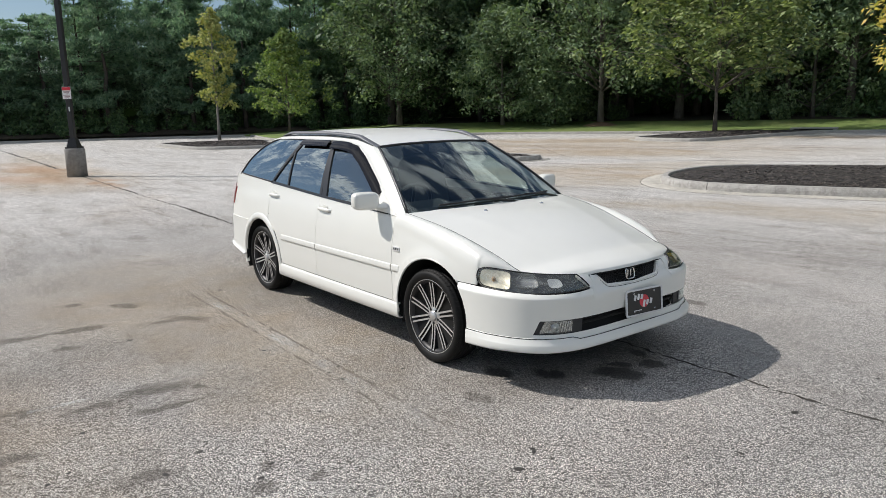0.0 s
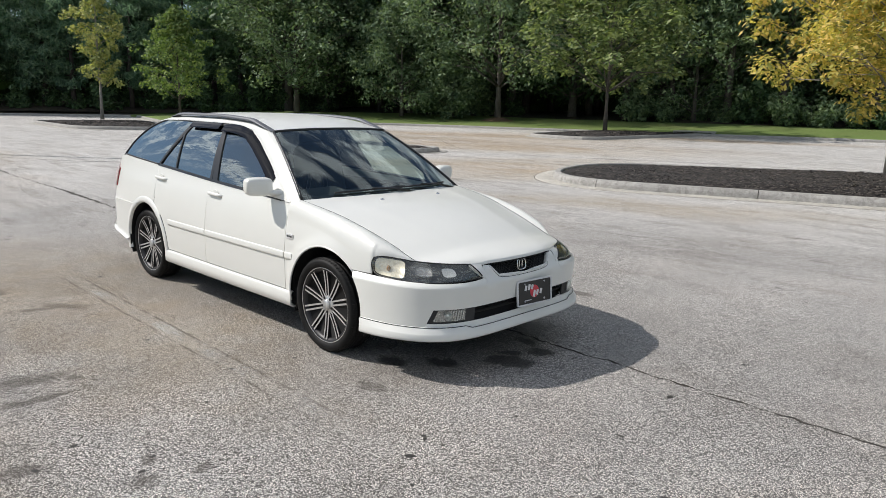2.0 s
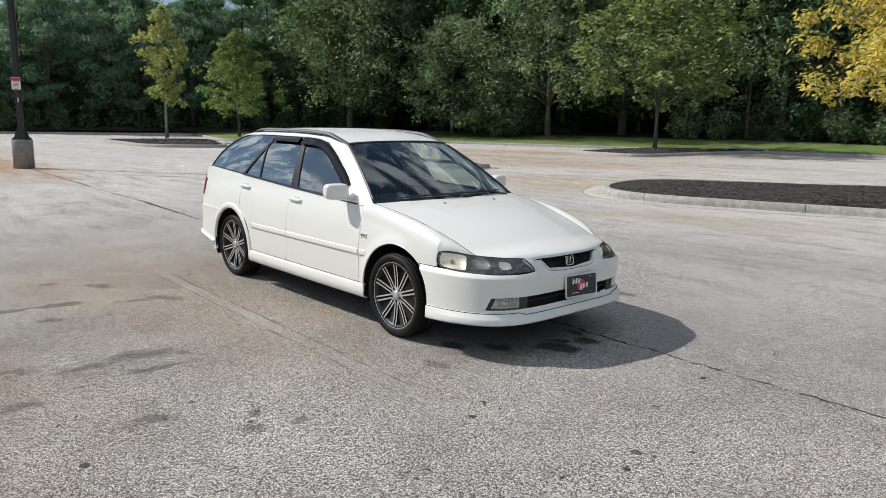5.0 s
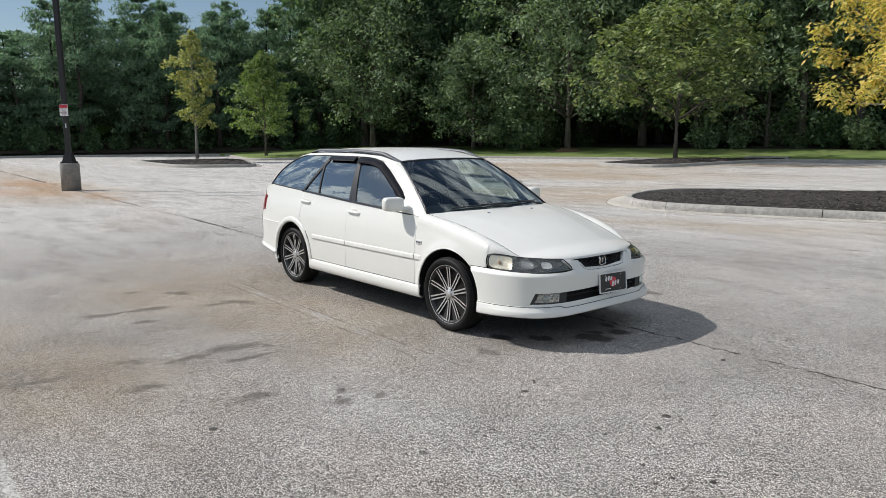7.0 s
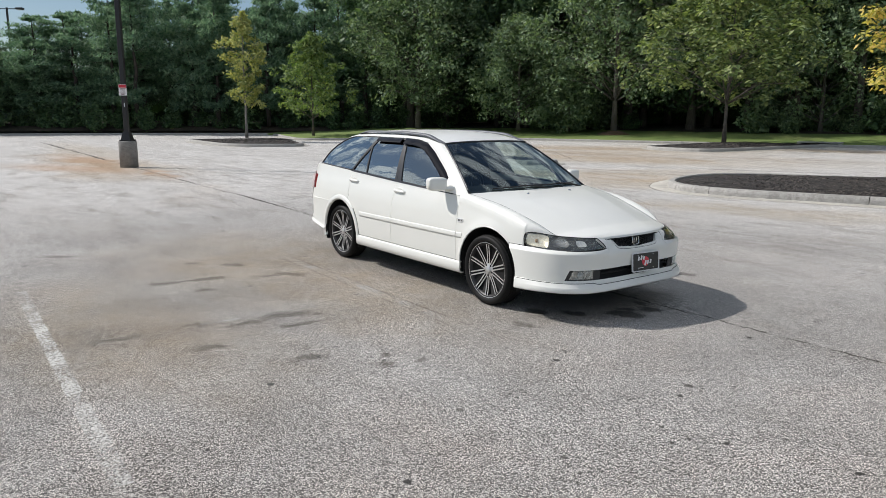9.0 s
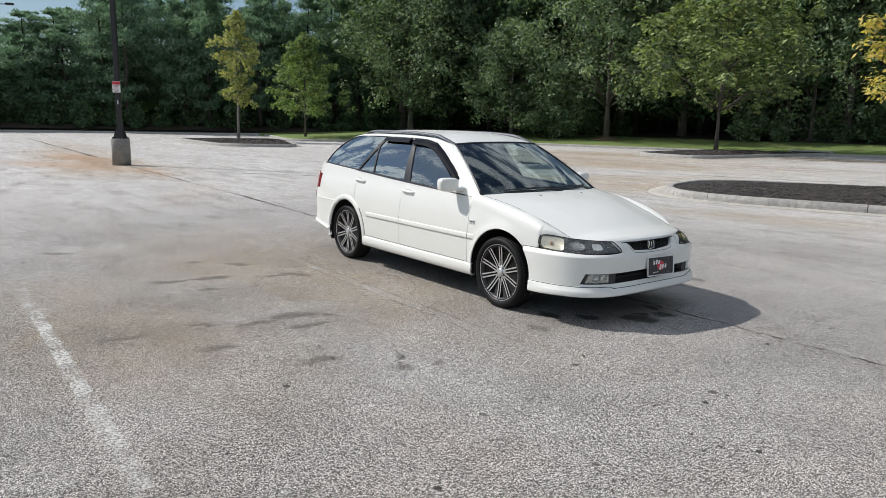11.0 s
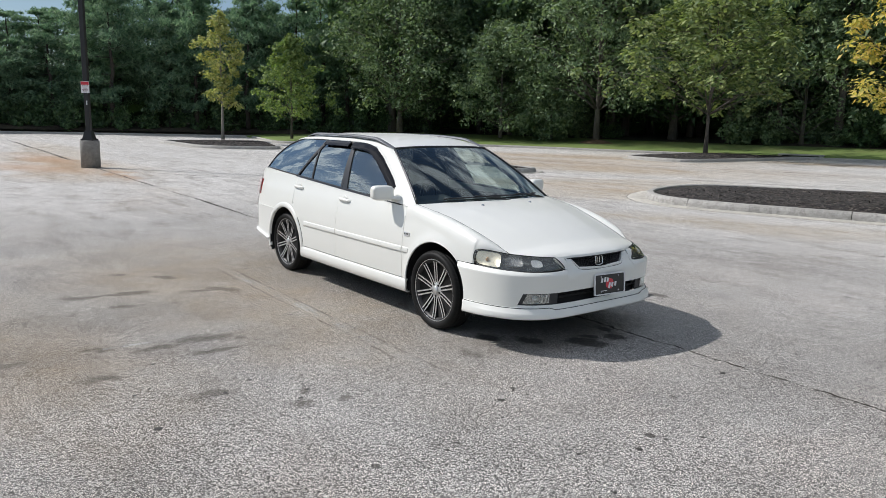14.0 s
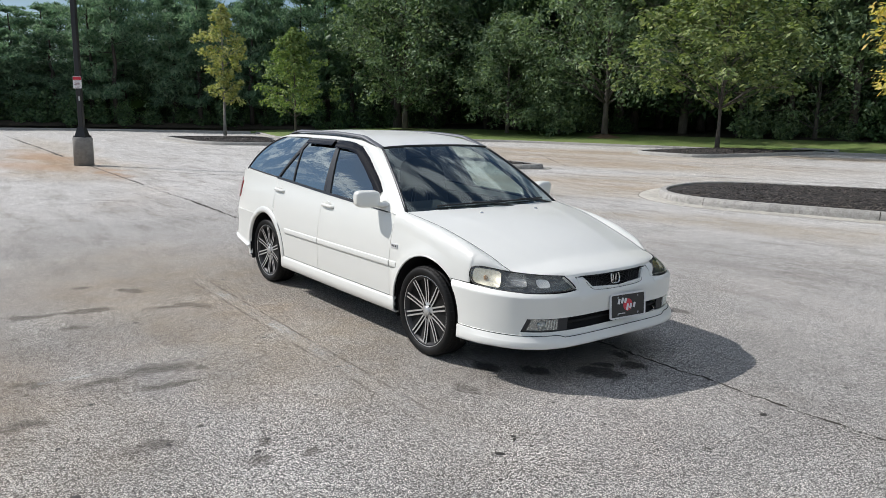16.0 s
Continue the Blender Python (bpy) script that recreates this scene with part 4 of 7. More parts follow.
roof_mid = curve((-3.35, 1.32), (-3.1, 1.42), (-2.9, 1.460), (-2.7, 1.482), (-2.4, 1.496), (-1.9, 1.502), (-1.45, 1.484), (-1.2, 1.447), (-1.04, 1.402))
roof_edge = curve((-3.35, 1.27), (-3.1, 1.375), (-2.9, 1.425), (-2.7, 1.447), (-2.4, 1.457), (-1.9, 1.459), (-1.4, 1.443), (-1.2, 1.413), (-1.04, 1.384))
win_top = curve((-2.95, 1.400), (-2.8, 1.420), (-2.2, 1.428), (-1.7, 1.427), (-1.56, 1.424), (-1.44, 1.417), (-1.305, 1.395), (-1.2, 1.384), (-1.05, 1.378))
AF, AR, R_ARCH = (0.0, 0.328), (-2.665, 0.318), 0.380


def width(x, z):
    """Half width of the body side below the belt line."""
    return plan(x) - inset(z)


def cabin_w(x, z):
    """Half width of the glasshouse."""
    b = belt(x)
    u = min(max((z - b) / (1.40 - b), -0.3), 1.15)
    wb = width(x, b)
    return wb + (roof_w(x) - wb) * u + 0.022 * 4 * u * (1 - u) * 0.6


def roof_side(x):
    """Half width of the roof panel."""
    return cabin_w(x, roof_edge(x)) + 0.006


def side_sheet(bm, rows, side, thick):
    """Rows of (x, half width, z), from the tail to the nose and upwards."""
    pts = [[(x, side * r, z) for x, r, z in row] for row in rows]
    shell(bm, pts if side < 0 else pts[::-1], thick)


def side_panel(name, surf, xa, xb, za, zb, nx, nz, mat, parent, side, thick=0.018, push=0.0, zmin=0.0, zmax=1.0, label=""):
    """A panel of the body side between two edge lines in x, given by height, and two in z, given by x."""
    bm, rows = bmesh.new(), []
    for i in range(nx + 1):
        row = []
        for j in range(nz + 1):
            t = j / nz
            zn = zmin + (zmax - zmin) * t
            x = xa(zn) + (xb(zn) - xa(zn)) * i / nx
            z = za(x) + (zb(x) - za(x)) * t
            row.append((x, surf(x, z) + push, z))
        rows.append(row)
    side_sheet(bm, rows, side, thick)
    return part(name, bm, mat, parent, label)


def const(v):
    return lambda _: v


def blob(bm, c, r, e=0.5, n=20, m=8, turn=None):
    """A rounded block."""
    rot = turn or Matrix()
    rows = []
    for i in range(m + 1):
        b = -math.pi / 2 + math.pi * i / m * 0.998 + 0.003
        cb, sb = abs(math.cos(b)) ** e, math.copysign(abs(math.sin(b)) ** e, math.sin(b))
        row = []
        for a in steps(0, 2 * math.pi, n)[:-1]:
            ca, sa = math.copysign(abs(math.cos(a)) ** e, math.cos(a)), math.copysign(abs(math.sin(a)) ** e, math.sin(a))
            row.append(Vector(c) + rot @ Vector((r[0] * cb * ca, r[1] * cb * sa, r[2] * sb)))
        rows.append(row)
    shell(bm, rows, closed=True)
    bmesh.ops.recalc_face_normals(bm, faces=bm.faces)


car = holder("station_wagon", Matrix(), "white five-door station wagon with smoked visors and dark alloy wheels", "car")

# -- nose --
ax = curve((0.13, 0.60), (0.22, 0.62), (0.30, 0.622), (0.42, 0.628), (0.50, 0.634), (0.562, 0.637), (0.574, 0.631), (0.600, 0.606), (0.64, 0.588), (0.67, 0.560), (0.72, 0.530))
ay = curve((0.13, 0.862), (0.3, 0.874), (0.4, 0.871), (0.5, 0.870), (0.562, 0.870), (0.576, 0.863), (0.605, 0.834), (0.72, 0.815))


SQUARE = 0.42   # how boxy the nose is in plan


def nose(th, z, out=0.0):
    """A point of the front bumper's face; th in degrees from the middle, negative to the car's right."""
    a = abs(th)
    if a <= 90:
        x, r = 0.34 + (ax(z) + out) * math.cos(radians(a)), (ay(z) + out) * math.sin(radians(a)) ** SQUARE
    else:
        x, r = 0.34 - (a - 90) * 0.0036, ay(z) + out
    return Vector((x, math.copysign(r, th), z))


def nose_angle(r, z=0.5):
    return math.degrees(math.asin(min(1.0, (abs(r) / ay(z)) ** (1 / SQUARE))))


def nose_end(z, gap=0.004):
    dz = z - AF[1]
    x = math.sqrt(max(R_ARCH ** 2 - dz * dz, 0.0)) + gap
    return 90 + (0.34 - x) / 0.0036 if x < 0.34 else math.degrees(math.acos((x - 0.34) / ax(z)))


top_line = curve((0.0, 0.588), (0.12, 0.590), (0.235, 0.600), (0.27, 0.628), (0.298, 0.658), (0.315, 0.668), (0.345, 0.669), (0.360, 0.662), (0.372, 0.598), (0.53, 0.588), (0.69, 0.589), (0.785, 0.595), (0.86, 0.598))
bumper = bmesh.new()
marks = sorted(set([0, 4, 8, 12] + [nose_angle(r, 0.6) for r in (0.235, 0.25, 0.27, 0.285, 0.298, 0.32, 0.345, 0.352, 0.36, 0.366, 0.372)] + steps(nose_angle(0.40, 0.6), 78, 16)))
fr = [m / 78 for m in marks] + [1 + k / 7 for k in range(1, 8)]
rows = []
for f in [-v for v in fr[:0:-1]] + fr:
    row = []
    for u in (0, 0.18, 0.36, 0.52, 0.66, 0.74, 0.78, 0.81, 0.84, 0.87, 0.90, 0.95, 1):
        th0 = abs(f) * 78 if abs(f) <= 1 else None
        zt = top_line(abs(nose(th0, 0.58).y)) if th0 is not None else 0.598
        z = 0.436 + (zt - 0.436) * u
        th = th0 if th0 is not None else 78 + (abs(f) - 1) * (nose_end(z) - 78)
        row.append(nose(math.copysign(th, f), z))
    rows.append(row)
shell(bumper, rows, 0.02)
fog_out = lambda z: nose_angle(0.733 - (z - 0.335) * 0.32, z)
for sg in (-1, 1):
    rows = []
    for i in range(17):
        row = []
        for j in range(6):
            z = 0.292 + (0.4365 - 0.292) * j / 5
            a = fog_out(max(z, 0.345)) + (nose_end(z) - fog_out(max(z, 0.345))) * i / 16
            row.append(nose(sg * a, z))
        rows.append(row)
    shell(bumper, rows if sg > 0 else rows[::-1], 0.02)
rows = []
for i in range(41):
    row = []
    for j in range(6):
        z = 0.296 + (0.351 - 0.296) * j / 5
        row.append(nose(-fog_out(0.335) + 2 * fog_out(0.335) * i / 40, z, 0.016 * (1 - j / 5) ** 1.6 - (0.004 if j == 5 else 0)))
    rows.append(row)
shell(bumper, rows, 0.02)
front_bumper = part("front_bumper", bumper, PAINT, car, "white painted front bumper")
# panels between the grille and the lamps
for sg in (-1, 1):
    bm, rows = bmesh.new(), []
    for i in range(9):
        r = 0.352 + (0.432 - 0.352) * i / 8
        lo = 0.598 + max(0.0, r - 0.378) / (0.440 - 0.378) * 0.072
        row = []
        for j in range(4):
            z = lo + (0.673 - lo) * j / 3
            q = nose(sg * nose_angle(r, z), z, 0.003)
            row.append(Vector((q.x - (0.004 if j == 3 else 0), sg * r, z)))
        rows.append(row)
    shell(bm, rows if sg > 0 else rows[::-1], 0.015)
    part("header_panel", bm, PAINT, front_bumper)

# lip spoiler under the bumper, its top edge dipping below the intake
def lip_top(th):
    s = min(1.0, max(0.0, (16.2 - abs(th)) / 2.0))
    s = s * s * (3 - 2 * s)
    return 0.329 - 0.015 * s, 0.010 + 0.007 * s


bm, rows = bmesh.new(), []
for i in range(73):
    f = -1 + 2 * i / 72
    a = f * (nose_end(0.29) - 0.5)
    zt, ot = lip_top(a)
    low = 0.240 + 0.012 * min(1.0, (1 - abs(f)) * 3.0)
    g = min(1.0, 0.25 + (1 - abs(f)) * 3.0)
    row = []
    for z, o in ((zt + 0.004, ot - 0.016), (zt + 0.001, ot - 0.001), (zt - 0.002, ot + 0.001), (zt - 0.010, ot + 0.005), (zt - 0.032, 0.008 + 0.020 * g), (zt - 0.037, 0.010 + 0.021 * g), (low + 0.012, 0.014 + 0.019 * g), (low + 0.003, 0.014 + 0.018 * g), (low - 0.002, 0.008 + 0.017 * g), (low + 0.008, -0.03)):
        q = nose(a, min(max(z, 0.2), 0.33), o)
        row.append(Vector((q.x, q.y, z)))
    rows.append(row[::-1])
shell(bm, rows, 0.010)
lip = part("lip_spoiler", bm, PAINT, car, "white front lip spoiler")
bm = bmesh.new()
edge_line = []
for f in steps(-1, 1, 90):
    a = f * nose_end(0.300)
    zt, ot = lip_top(a)
    q = nose(a, zt, ot - 0.0005)
    edge_line.append((q.x, q.y, zt + 0.0015))
tube(bm, edge_line, 0.0024, 5)
part("lip_seam", bm, UNDER, lip)

# lower intake with its slat
bm, rows = bmesh.new(), []
for i in range(25):
    row = []
    for z, o in ((0.338, -0.045), (0.390, -0.075), (0.445, -0.045)):
        row.append(nose(-16.2 + 32.4 * i / 24, z, o))
    rows.append(row)
shell(bm, rows, 0.01)
intake = part("lower_intake", bm, UNDER, front_bumper, "black lower air intake")
bm = bmesh.new()
tube(bm, [nose(a, 0.394, -0.035) for a in steps(-13.0, 13.0, 14)], 0.009, 6)
part("slat", bm, UNDER, intake)

# fog lamps in grey bezels
def fog_sheet(r0, pad, z0, z1, out, nu, nt, sg, thick, wave=None):
    bm, rows = bmesh.new(), []
    for i in range(nu + 1):
        row = []
        for j in range(nt + 1):
            z = z0 + (z1 - z0) * j / nt
            a0, a1 = nose_angle(r0, z), fog_out(z) - pad
            row.append(nose(sg * (a0 + (a1 - a0) * i / nu), z, out + (wave(i / nu, j / nt) if wave else 0.0)))
        rows.append(row)
    shell(bm, rows if sg > 0 else rows[::-1], thick)
    return bm


for sg in (-1, 1):
    bezel = part("fog_lamp_bezel", fog_sheet(0.452, 0.0, 0.350, 0.440, -0.014, 14, 5, sg, 0.01), GREY_TRIM, front_bumper, "dark grey fog lamp bezel")
    part("fog_lens", fog_sheet(0.522, 3.0, 0.360, 0.431, -0.004, 12, 4, sg, 0.0, lambda u, t: -0.003 * (2 * u - 1) ** 4), FOG_GLASS, bezel, "clear ribbed fog lamp lens")
    part("fog_reflector", fog_sheet(0.525, 3.3, 0.362, 0.429, -0.0095, 22, 8, sg, 0.002, lambda u, t: -0.0035 * math.sin(3.1 * u) * math.sin(3.1 * t) + 0.0012 * math.sin(u * 24) * math.sin(t * 9)), DULL, bezel, "faceted fog lamp reflector")
    bm = bmesh.new()
    for i in range(7):
        tube(bm, [nose(sg * (nose_angle(0.528, z) + i * 0.95 + (z - 0.358) * 18), z, -0.0065) for z in steps(0.365, 0.426, 3)], 0.0016, 4)
    part("fog_ribs", bm, REFLECTOR, bezel)
    bm = bmesh.new()
    q = nose(sg * nose_angle(0.628, 0.395), 0.395, -0.0085)
    side = Matrix.Rotation(math.atan2(q.y, (q.x - 0.34) * 2.2), 4, "Z")
    lathe(bm, [(0.027, 0.004), (0.022, 0.001), (0.010, -0.004), (0.0, -0.005)], 24, Matrix.Translation(q) @ side @ Matrix.Rotation(radians(90), 4, "Y"))
    part("fog_bowl", bm, REFLECTOR, bezel)

# grille: a dark mesh, its surround being the bumper's edge
bm, rows = bmesh.new(), []
for i in range(17):
    row = []
    for z in (0.582, 0.63, 0.684):
        row.append(nose(-6.72 + 13.44 * i / 16, z, -0.045))
    rows.append(row)
shell(bm, rows, 0.008)
grille = part("grille", bm, UNDER, car, "black mesh front grille")
bm = bmesh.new()
for k in range(34):
    for lean in (-1, 1):
        a = -6.5 + 13.0 * k / 33
        tube(bm, [nose(a + lean * 1.4 * (t - 0.5), 0.588 + 0.09 * t, -0.028) for t in (0, 0.5, 1)], 0.0024, 3, cap=False)
part("wire_mesh", bm, BLACK_TRIM, grille)
bm = bmesh.new()
ring = [(0.040 * math.copysign(abs(math.cos(a)) ** 0.55, math.cos(a)), 0.035 * math.copysign(abs(math.sin(a)) ** 0.55, math.sin(a))) for a in steps(0, 2 * math.pi, 28)[:-1]]
emb = [Vector((0.938 + 0.012 * (0.5 - (z + 0.036) / 0.072), y - 0.012, 0.633 + z)) for y, z in ring]
tube(bm, emb + [emb[0], emb[1]], 0.0045, 6, cap=False)
box(bm, (0.932, -0.026, 0.633), (0.006, 0.010, 0.046), bevel=0.002)
box(bm, (0.932, 0.002, 0.633), (0.006, 0.010, 0.046), bevel=0.002)
part("emblem", bm, CHROME, grille, "chrome oblong emblem")

bm = bmesh.new()
tube(bm, [nose(math.copysign(nose_angle(abs(r), 0.6), r), top_line(abs(r)) - 0.004, 0.001) for r in steps(-0.30, 0.30, 40)], 0.0050, 6)
part("grille_bead", bm, PAINT, grille, "white bead under the grille")
# thin black tube drawn as the shadow line below the bead
bm = bmesh.new()
tube(bm, [nose(math.copysign(nose_angle(abs(r), 0.6), r), top_line(abs(r)) - 0.0125, 0.0) for r in steps(-0.285, 0.285, 40)], 0.0016, 5)
part("bead_shadow", bm, UNDER, grille)

# -- headlamps --
lamp_tx = curve((0, 0.437), (0.1, 0.490), (0.2, 0.540), (0.3, 0.590), (0.42, 0.645), (0.6, 0.733), (0.8, 0.818), (1, 0.882))
lamp_ty = curve((0, 0.813), (0.1, 0.785), (0.2, 0.753), (0.3, 0.718), (0.42, 0.674), (0.6, 0.630), (0.8, 0.553), (1, 0.432))
lamp_tz = curve((0, 0.702), (0.03, 0.709), (0.1, 0.712), (0.2, 0.708), (0.3, 0.701), (0.42, 0.691), (0.6, 0.690), (0.8, 0.686), (1, 0.679))
lamp_zl = curve((0, 0.634), (0.03, 0.612), (0.08, 0.601), (0.3, 0.595), (0.65, 0.592), (1, 0.601))
over_y = curve((0.437, 0.813), (0.490, 0.785), (0.540, 0.753), (0.590, 0.718), (0.645, 0.674))
over_z = curve((0.437, 0.702), (0.490, 0.712), (0.540, 0.708), (0.590, 0.701), (0.645, 0.691))


def lamp_pt(u, t, back=0.0):
    a, b = nose(80.8 + (8.55 - 80.8) * u, lamp_zl(u)), Vector((lamp_tx(u), lamp_ty(u), lamp_tz(u)))
    p = a.lerp(b, t)
    bulge = 0.016 * 4 * t * (1 - t) - back
    out = Vector((0.35 + 0.6 * u, 0.85 - 0.6 * u, 0.12)).normalized()
    return p + out * bulge


def lamp_sheet(u0, u1, t0, t1, back, nu, nt, sg, thick, wave=0.0):
    bm, rows = bmesh.new(), []
    for i in range(nu + 1):
        row = []
        for j in range(nt + 1):
            u, t = u0 + (u1 - u0) * i / nu, t0 + (t1 - t0) * j / nt
            q = lamp_pt(u, t, back + wave * math.sin(i * 1.7) * math.sin(j * 1.3 + 0.5))
            row.append((q.x, sg * q.y, q.z))
        rows.append(row)
    shell(bm, rows[::-1] if sg > 0 else rows, thick)
    return bm


def oval_sheet(uc, tc, ru, rt, back, sg, depth, e=0.6):
    """A dished oval reflector set into the lamp."""
    bm, rows = bmesh.new(), []
    for k in range(7):
        s = 1 - k / 6 * 0.97
        row = []
        for a in steps(0, 2 * math.pi, 24)[:-1]:
            c, d = math.cos(a), math.sin(a)
            q = lamp_pt(uc + ru * s * math.copysign(abs(c) ** e, c), tc + rt * s * math.copysign(abs(d) ** e, d), back + depth * (1 - s * s))
            row.append((q.x, sg * q.y, q.z))
        rows.append(row)
    shell(bm, rows, closed=True)
    return bm


for sg in (-1, 1):
    lamp = part("headlamp", lamp_sheet(0.012, 0.985, 0.02, 0.98, 0.040, 24, 6, sg, 0.01), HOUSING, car, "headlamp with a slightly clouded lens")
    part("lens", lamp_sheet(0.012, 0.985, 0.02, 0.98, 0.0, 30, 8, sg, 0.0), LAMP_GLASS, lamp, "slightly clouded clear lens")
    bm = bmesh.new()
    loop = [lamp_pt(u, 0.0, 0.003) for u in steps(0, 1, 22)] + [lamp_pt(1, t, 0.003) for t in steps(0.15, 0.85, 4)] + [lamp_pt(u, 1.0, 0.003) for u in steps(1, 0, 22)] + [lamp_pt(0, t, 0.003) for t in steps(0.85, 0.15, 4)]
    loop = [Vector((q.x, sg * q.y, q.z)) for q in loop]
    tube(bm, loop + [loop[0]], 0.0045, 5, cap=False)
    part("seal", bm, BLACK_TRIM, lamp)
    turn = part("turn_signal", oval_sheet(0.183, 0.5, 0.152, 0.42, 0.010, sg, 0.020, 0.32), TURN_LENS, lamp, "cream turn signal lens")
    bm = bmesh.new()
    q = lamp_pt(0.17, 0.47, 0.022)
    blob(bm, (q.x, sg * q.y, q.z), (0.012, 0.012, 0.016), 0.9, 12, 8)
    part("bulb", bm, AMBER, turn, "amber bulb")
    part("reflector", oval_sheet(0.50, 0.50, 0.115, 0.30, 0.024, sg, 0.012), HOUSING, lamp)
    part("reflector", oval_sheet(0.520, 0.50, 0.085, 0.21, 0.018, sg, 0.012), DULL, lamp)
    part("reflector", oval_sheet(0.765, 0.52, 0.062, 0.24, 0.016, sg, 0.014), REFLECTOR, lamp)

# -- number plate in a pale frame, a little off the middle --
plate = new("number_plate")
plate.parent = car
plate.matrix_basis = Matrix.Translation((1.000, 0.053, 0.453)) @ Euler((0, radians(-4.5), radians(-6))).to_matrix().to_4x4()


def rounded_slab(bm, x, w, h, r, thick, hole=None):
    """A flat slab facing x, with rounded corners."""
    def ring(ww, hh, rr, xx):
        out = []
        for cx, cy, a0 in ((ww / 2 - rr, hh / 2 - rr, 0), (-ww / 2 + rr, hh / 2 - rr, 90), (-ww / 2 + rr, -hh / 2 + rr, 180), (ww / 2 - rr, -hh / 2 + rr, 270)):
            for k in range(5):
                a = radians(a0 + 22.5 * k)
                out.append((xx, cx + rr * math.cos(a), cy + rr * math.sin(a)))
        return out
    if hole:
        rows = [ring(w, h, r, x), ring(w, h, r, x + thick), ring(hole[0], hole[1], r * 0.7, x + thick), ring(hole[0], hole[1], r * 0.7, x)]
        shell(bm, rows + [rows[0]], closed=True)
    else:
        a, b = ring(w, h, r, x), ring(w, h, r, x + thick)
        shell(bm, [a, b], closed=True)
        bm.verts.ensure_lookup_table()
        n = len(bm.verts)
        bm.faces.new([bm.verts[n - 20 + k] for k in range(20)]), bm.faces.new([bm.verts[n - 40 + k] for k in range(19, -1, -1)])
    bmesh.ops.recalc_face_normals(bm, faces=bm.faces)


bm = bmesh.new()
rounded_slab(bm, 0.0, 0.300, 0.150, 0.012, 0.003)
part("plate", bm, PLATE_BLACK, plate, "black plate", smooth=False)
bm = bmesh.new()
rounded_slab(bm, -0.002, 0.316, 0.164, 0.014, 0.010, (0.296, 0.146))
part("frame", bm, PLATE_WHITE, plate, "pale metal plate frame", smooth=False)
bm = bmesh.new()
lathe(bm, [(0.040, 0.003), (0.040, 0.0042), (0.0, 0.0042)], 30, Matrix.Translation((0, 0.0, 0.002)) @ Matrix.Rotation(radians(90), 4, "Y"))
part("disc", bm, PLATE_RED, plate, "red disc", smooth=False)
bm = bmesh.new()
for y, z, h in ((-0.080, 0.030, 0.034), (-0.050, 0.034, 0.038), (-0.022, 0.032, 0.032), (-0.004, -0.012, 0.044), (0.024, -0.008, 0.034), (0.056, -0.004, 0.034)):
    box(bm, (0.0055, y, z), (0.0016, 0.018, h), Matrix.Rotation(radians(-16), 4, "X"))
box(bm, (0.0055, -0.058, -0.050), (0.0016, 0.06, 0.005))
part("lettering_bars", bm, PLATE_WHITE, plate, smooth=False)
for y in (-0.088, 0.088):
    for z in (-0.055, 0.056):
        bm = bmesh.new()
        lathe(bm, [(0.007, 0.003), (0.006, 0.0065), (0.0, 0.007)], 10, Matrix.Translation((0, y, z)) @ Matrix.Rotation(radians(90), 4, "Y"))
        part("screw", bm, CHROME, plate)

# -- bonnet --
hood_z = curve((-0.37, 0.956), (-0.02, 0.900), (0.3, 0.815), (0.5, 0.750), (0.6, 0.711), (0.645, 0.697), (0.733, 0.692), (0.812, 0.688), (0.87, 0.678))
hood_side = curve((-0.37, 0.765), (-0.1, 0.744), (0.1, 0.722), (0.3, 0.699), (0.5, 0.681), (0.60, 0.675), (0.645, 0.670), (0.733, 0.626), (0.812, 0.549), (0.866, 0.428))
wing_crest = curve((-0.44, 0.0), (-0.1, 0.008), (0.15, 0.025), (0.30, 0.033), (0.44, 0.025), (0.54, 0.015), (0.61, 0.006), (0.645, 0.001))


def hood_w(x):
    return hood_side(x) - 0.003


hood_bow = curve((-0.37, 0.125), (0.0, 0.10), (0.4, 0.08), (0.862, 0.062))
hood_rise = curve((-0.37, 0.012), (0.1, 0.034), (0.6, 0.046), (0.8, 0.026), (0.862, 0.012))
bm, rows = bmesh.new(), []
for i in range(45):
    xe = -0.375 + (0.862 + 0.375) * (i / 44) ** 0.92
    w = hood_w(xe) - 0.003
    row = []
    for j in range(41):
        s = -1 + j / 20
        y = w * s
        cr = 0.33 + (0.62 - 0.33) * (0.87 - xe) / 1.24
        z = hood_z(xe) + hood_rise(xe) * (1 - abs(s) ** 2.3) + 0.003 * math.exp(-((abs(y) - cr * 0.86) / 0.05) ** 2) * (1 - abs(s) ** 8)
        row.append((xe + hood_bow(xe) * (1 - s * s), y, z))
    rows.append(row)
last = rows[-1]
rows.append([(x + 0.010, y, z - 0.006) for x, y, z in last])
rows.append([(x + 0.010, y, z - 0.022) for x, y, z in last])
shell(bm, rows, 0.008)
hood = part("bonnet", bm, PAINT, car, "white bonnet")
for y in (-0.275, 0.275):
    bm = bmesh.new()
    lathe(bm, [(0.011, 0.0), (0.016, 0.008), (0.008, 0.014), (0, 0.014)], 10, Matrix.Translation((-0.11, y, 0.9445)) @ Matrix.Rotation(radians(11), 4, "Y"))
    part("washer_jet", bm, CHROME, hood)


# black beads along the bonnet's edges stand for the shade inside its gaps
bm = bmesh.new()
for sg in (-1, 1):
    tube(bm, [(x, sg * hood_w(x), hood_z(x) - 0.0005) for x in steps(-0.37, 0.640, 24)], 0.0026, 5)
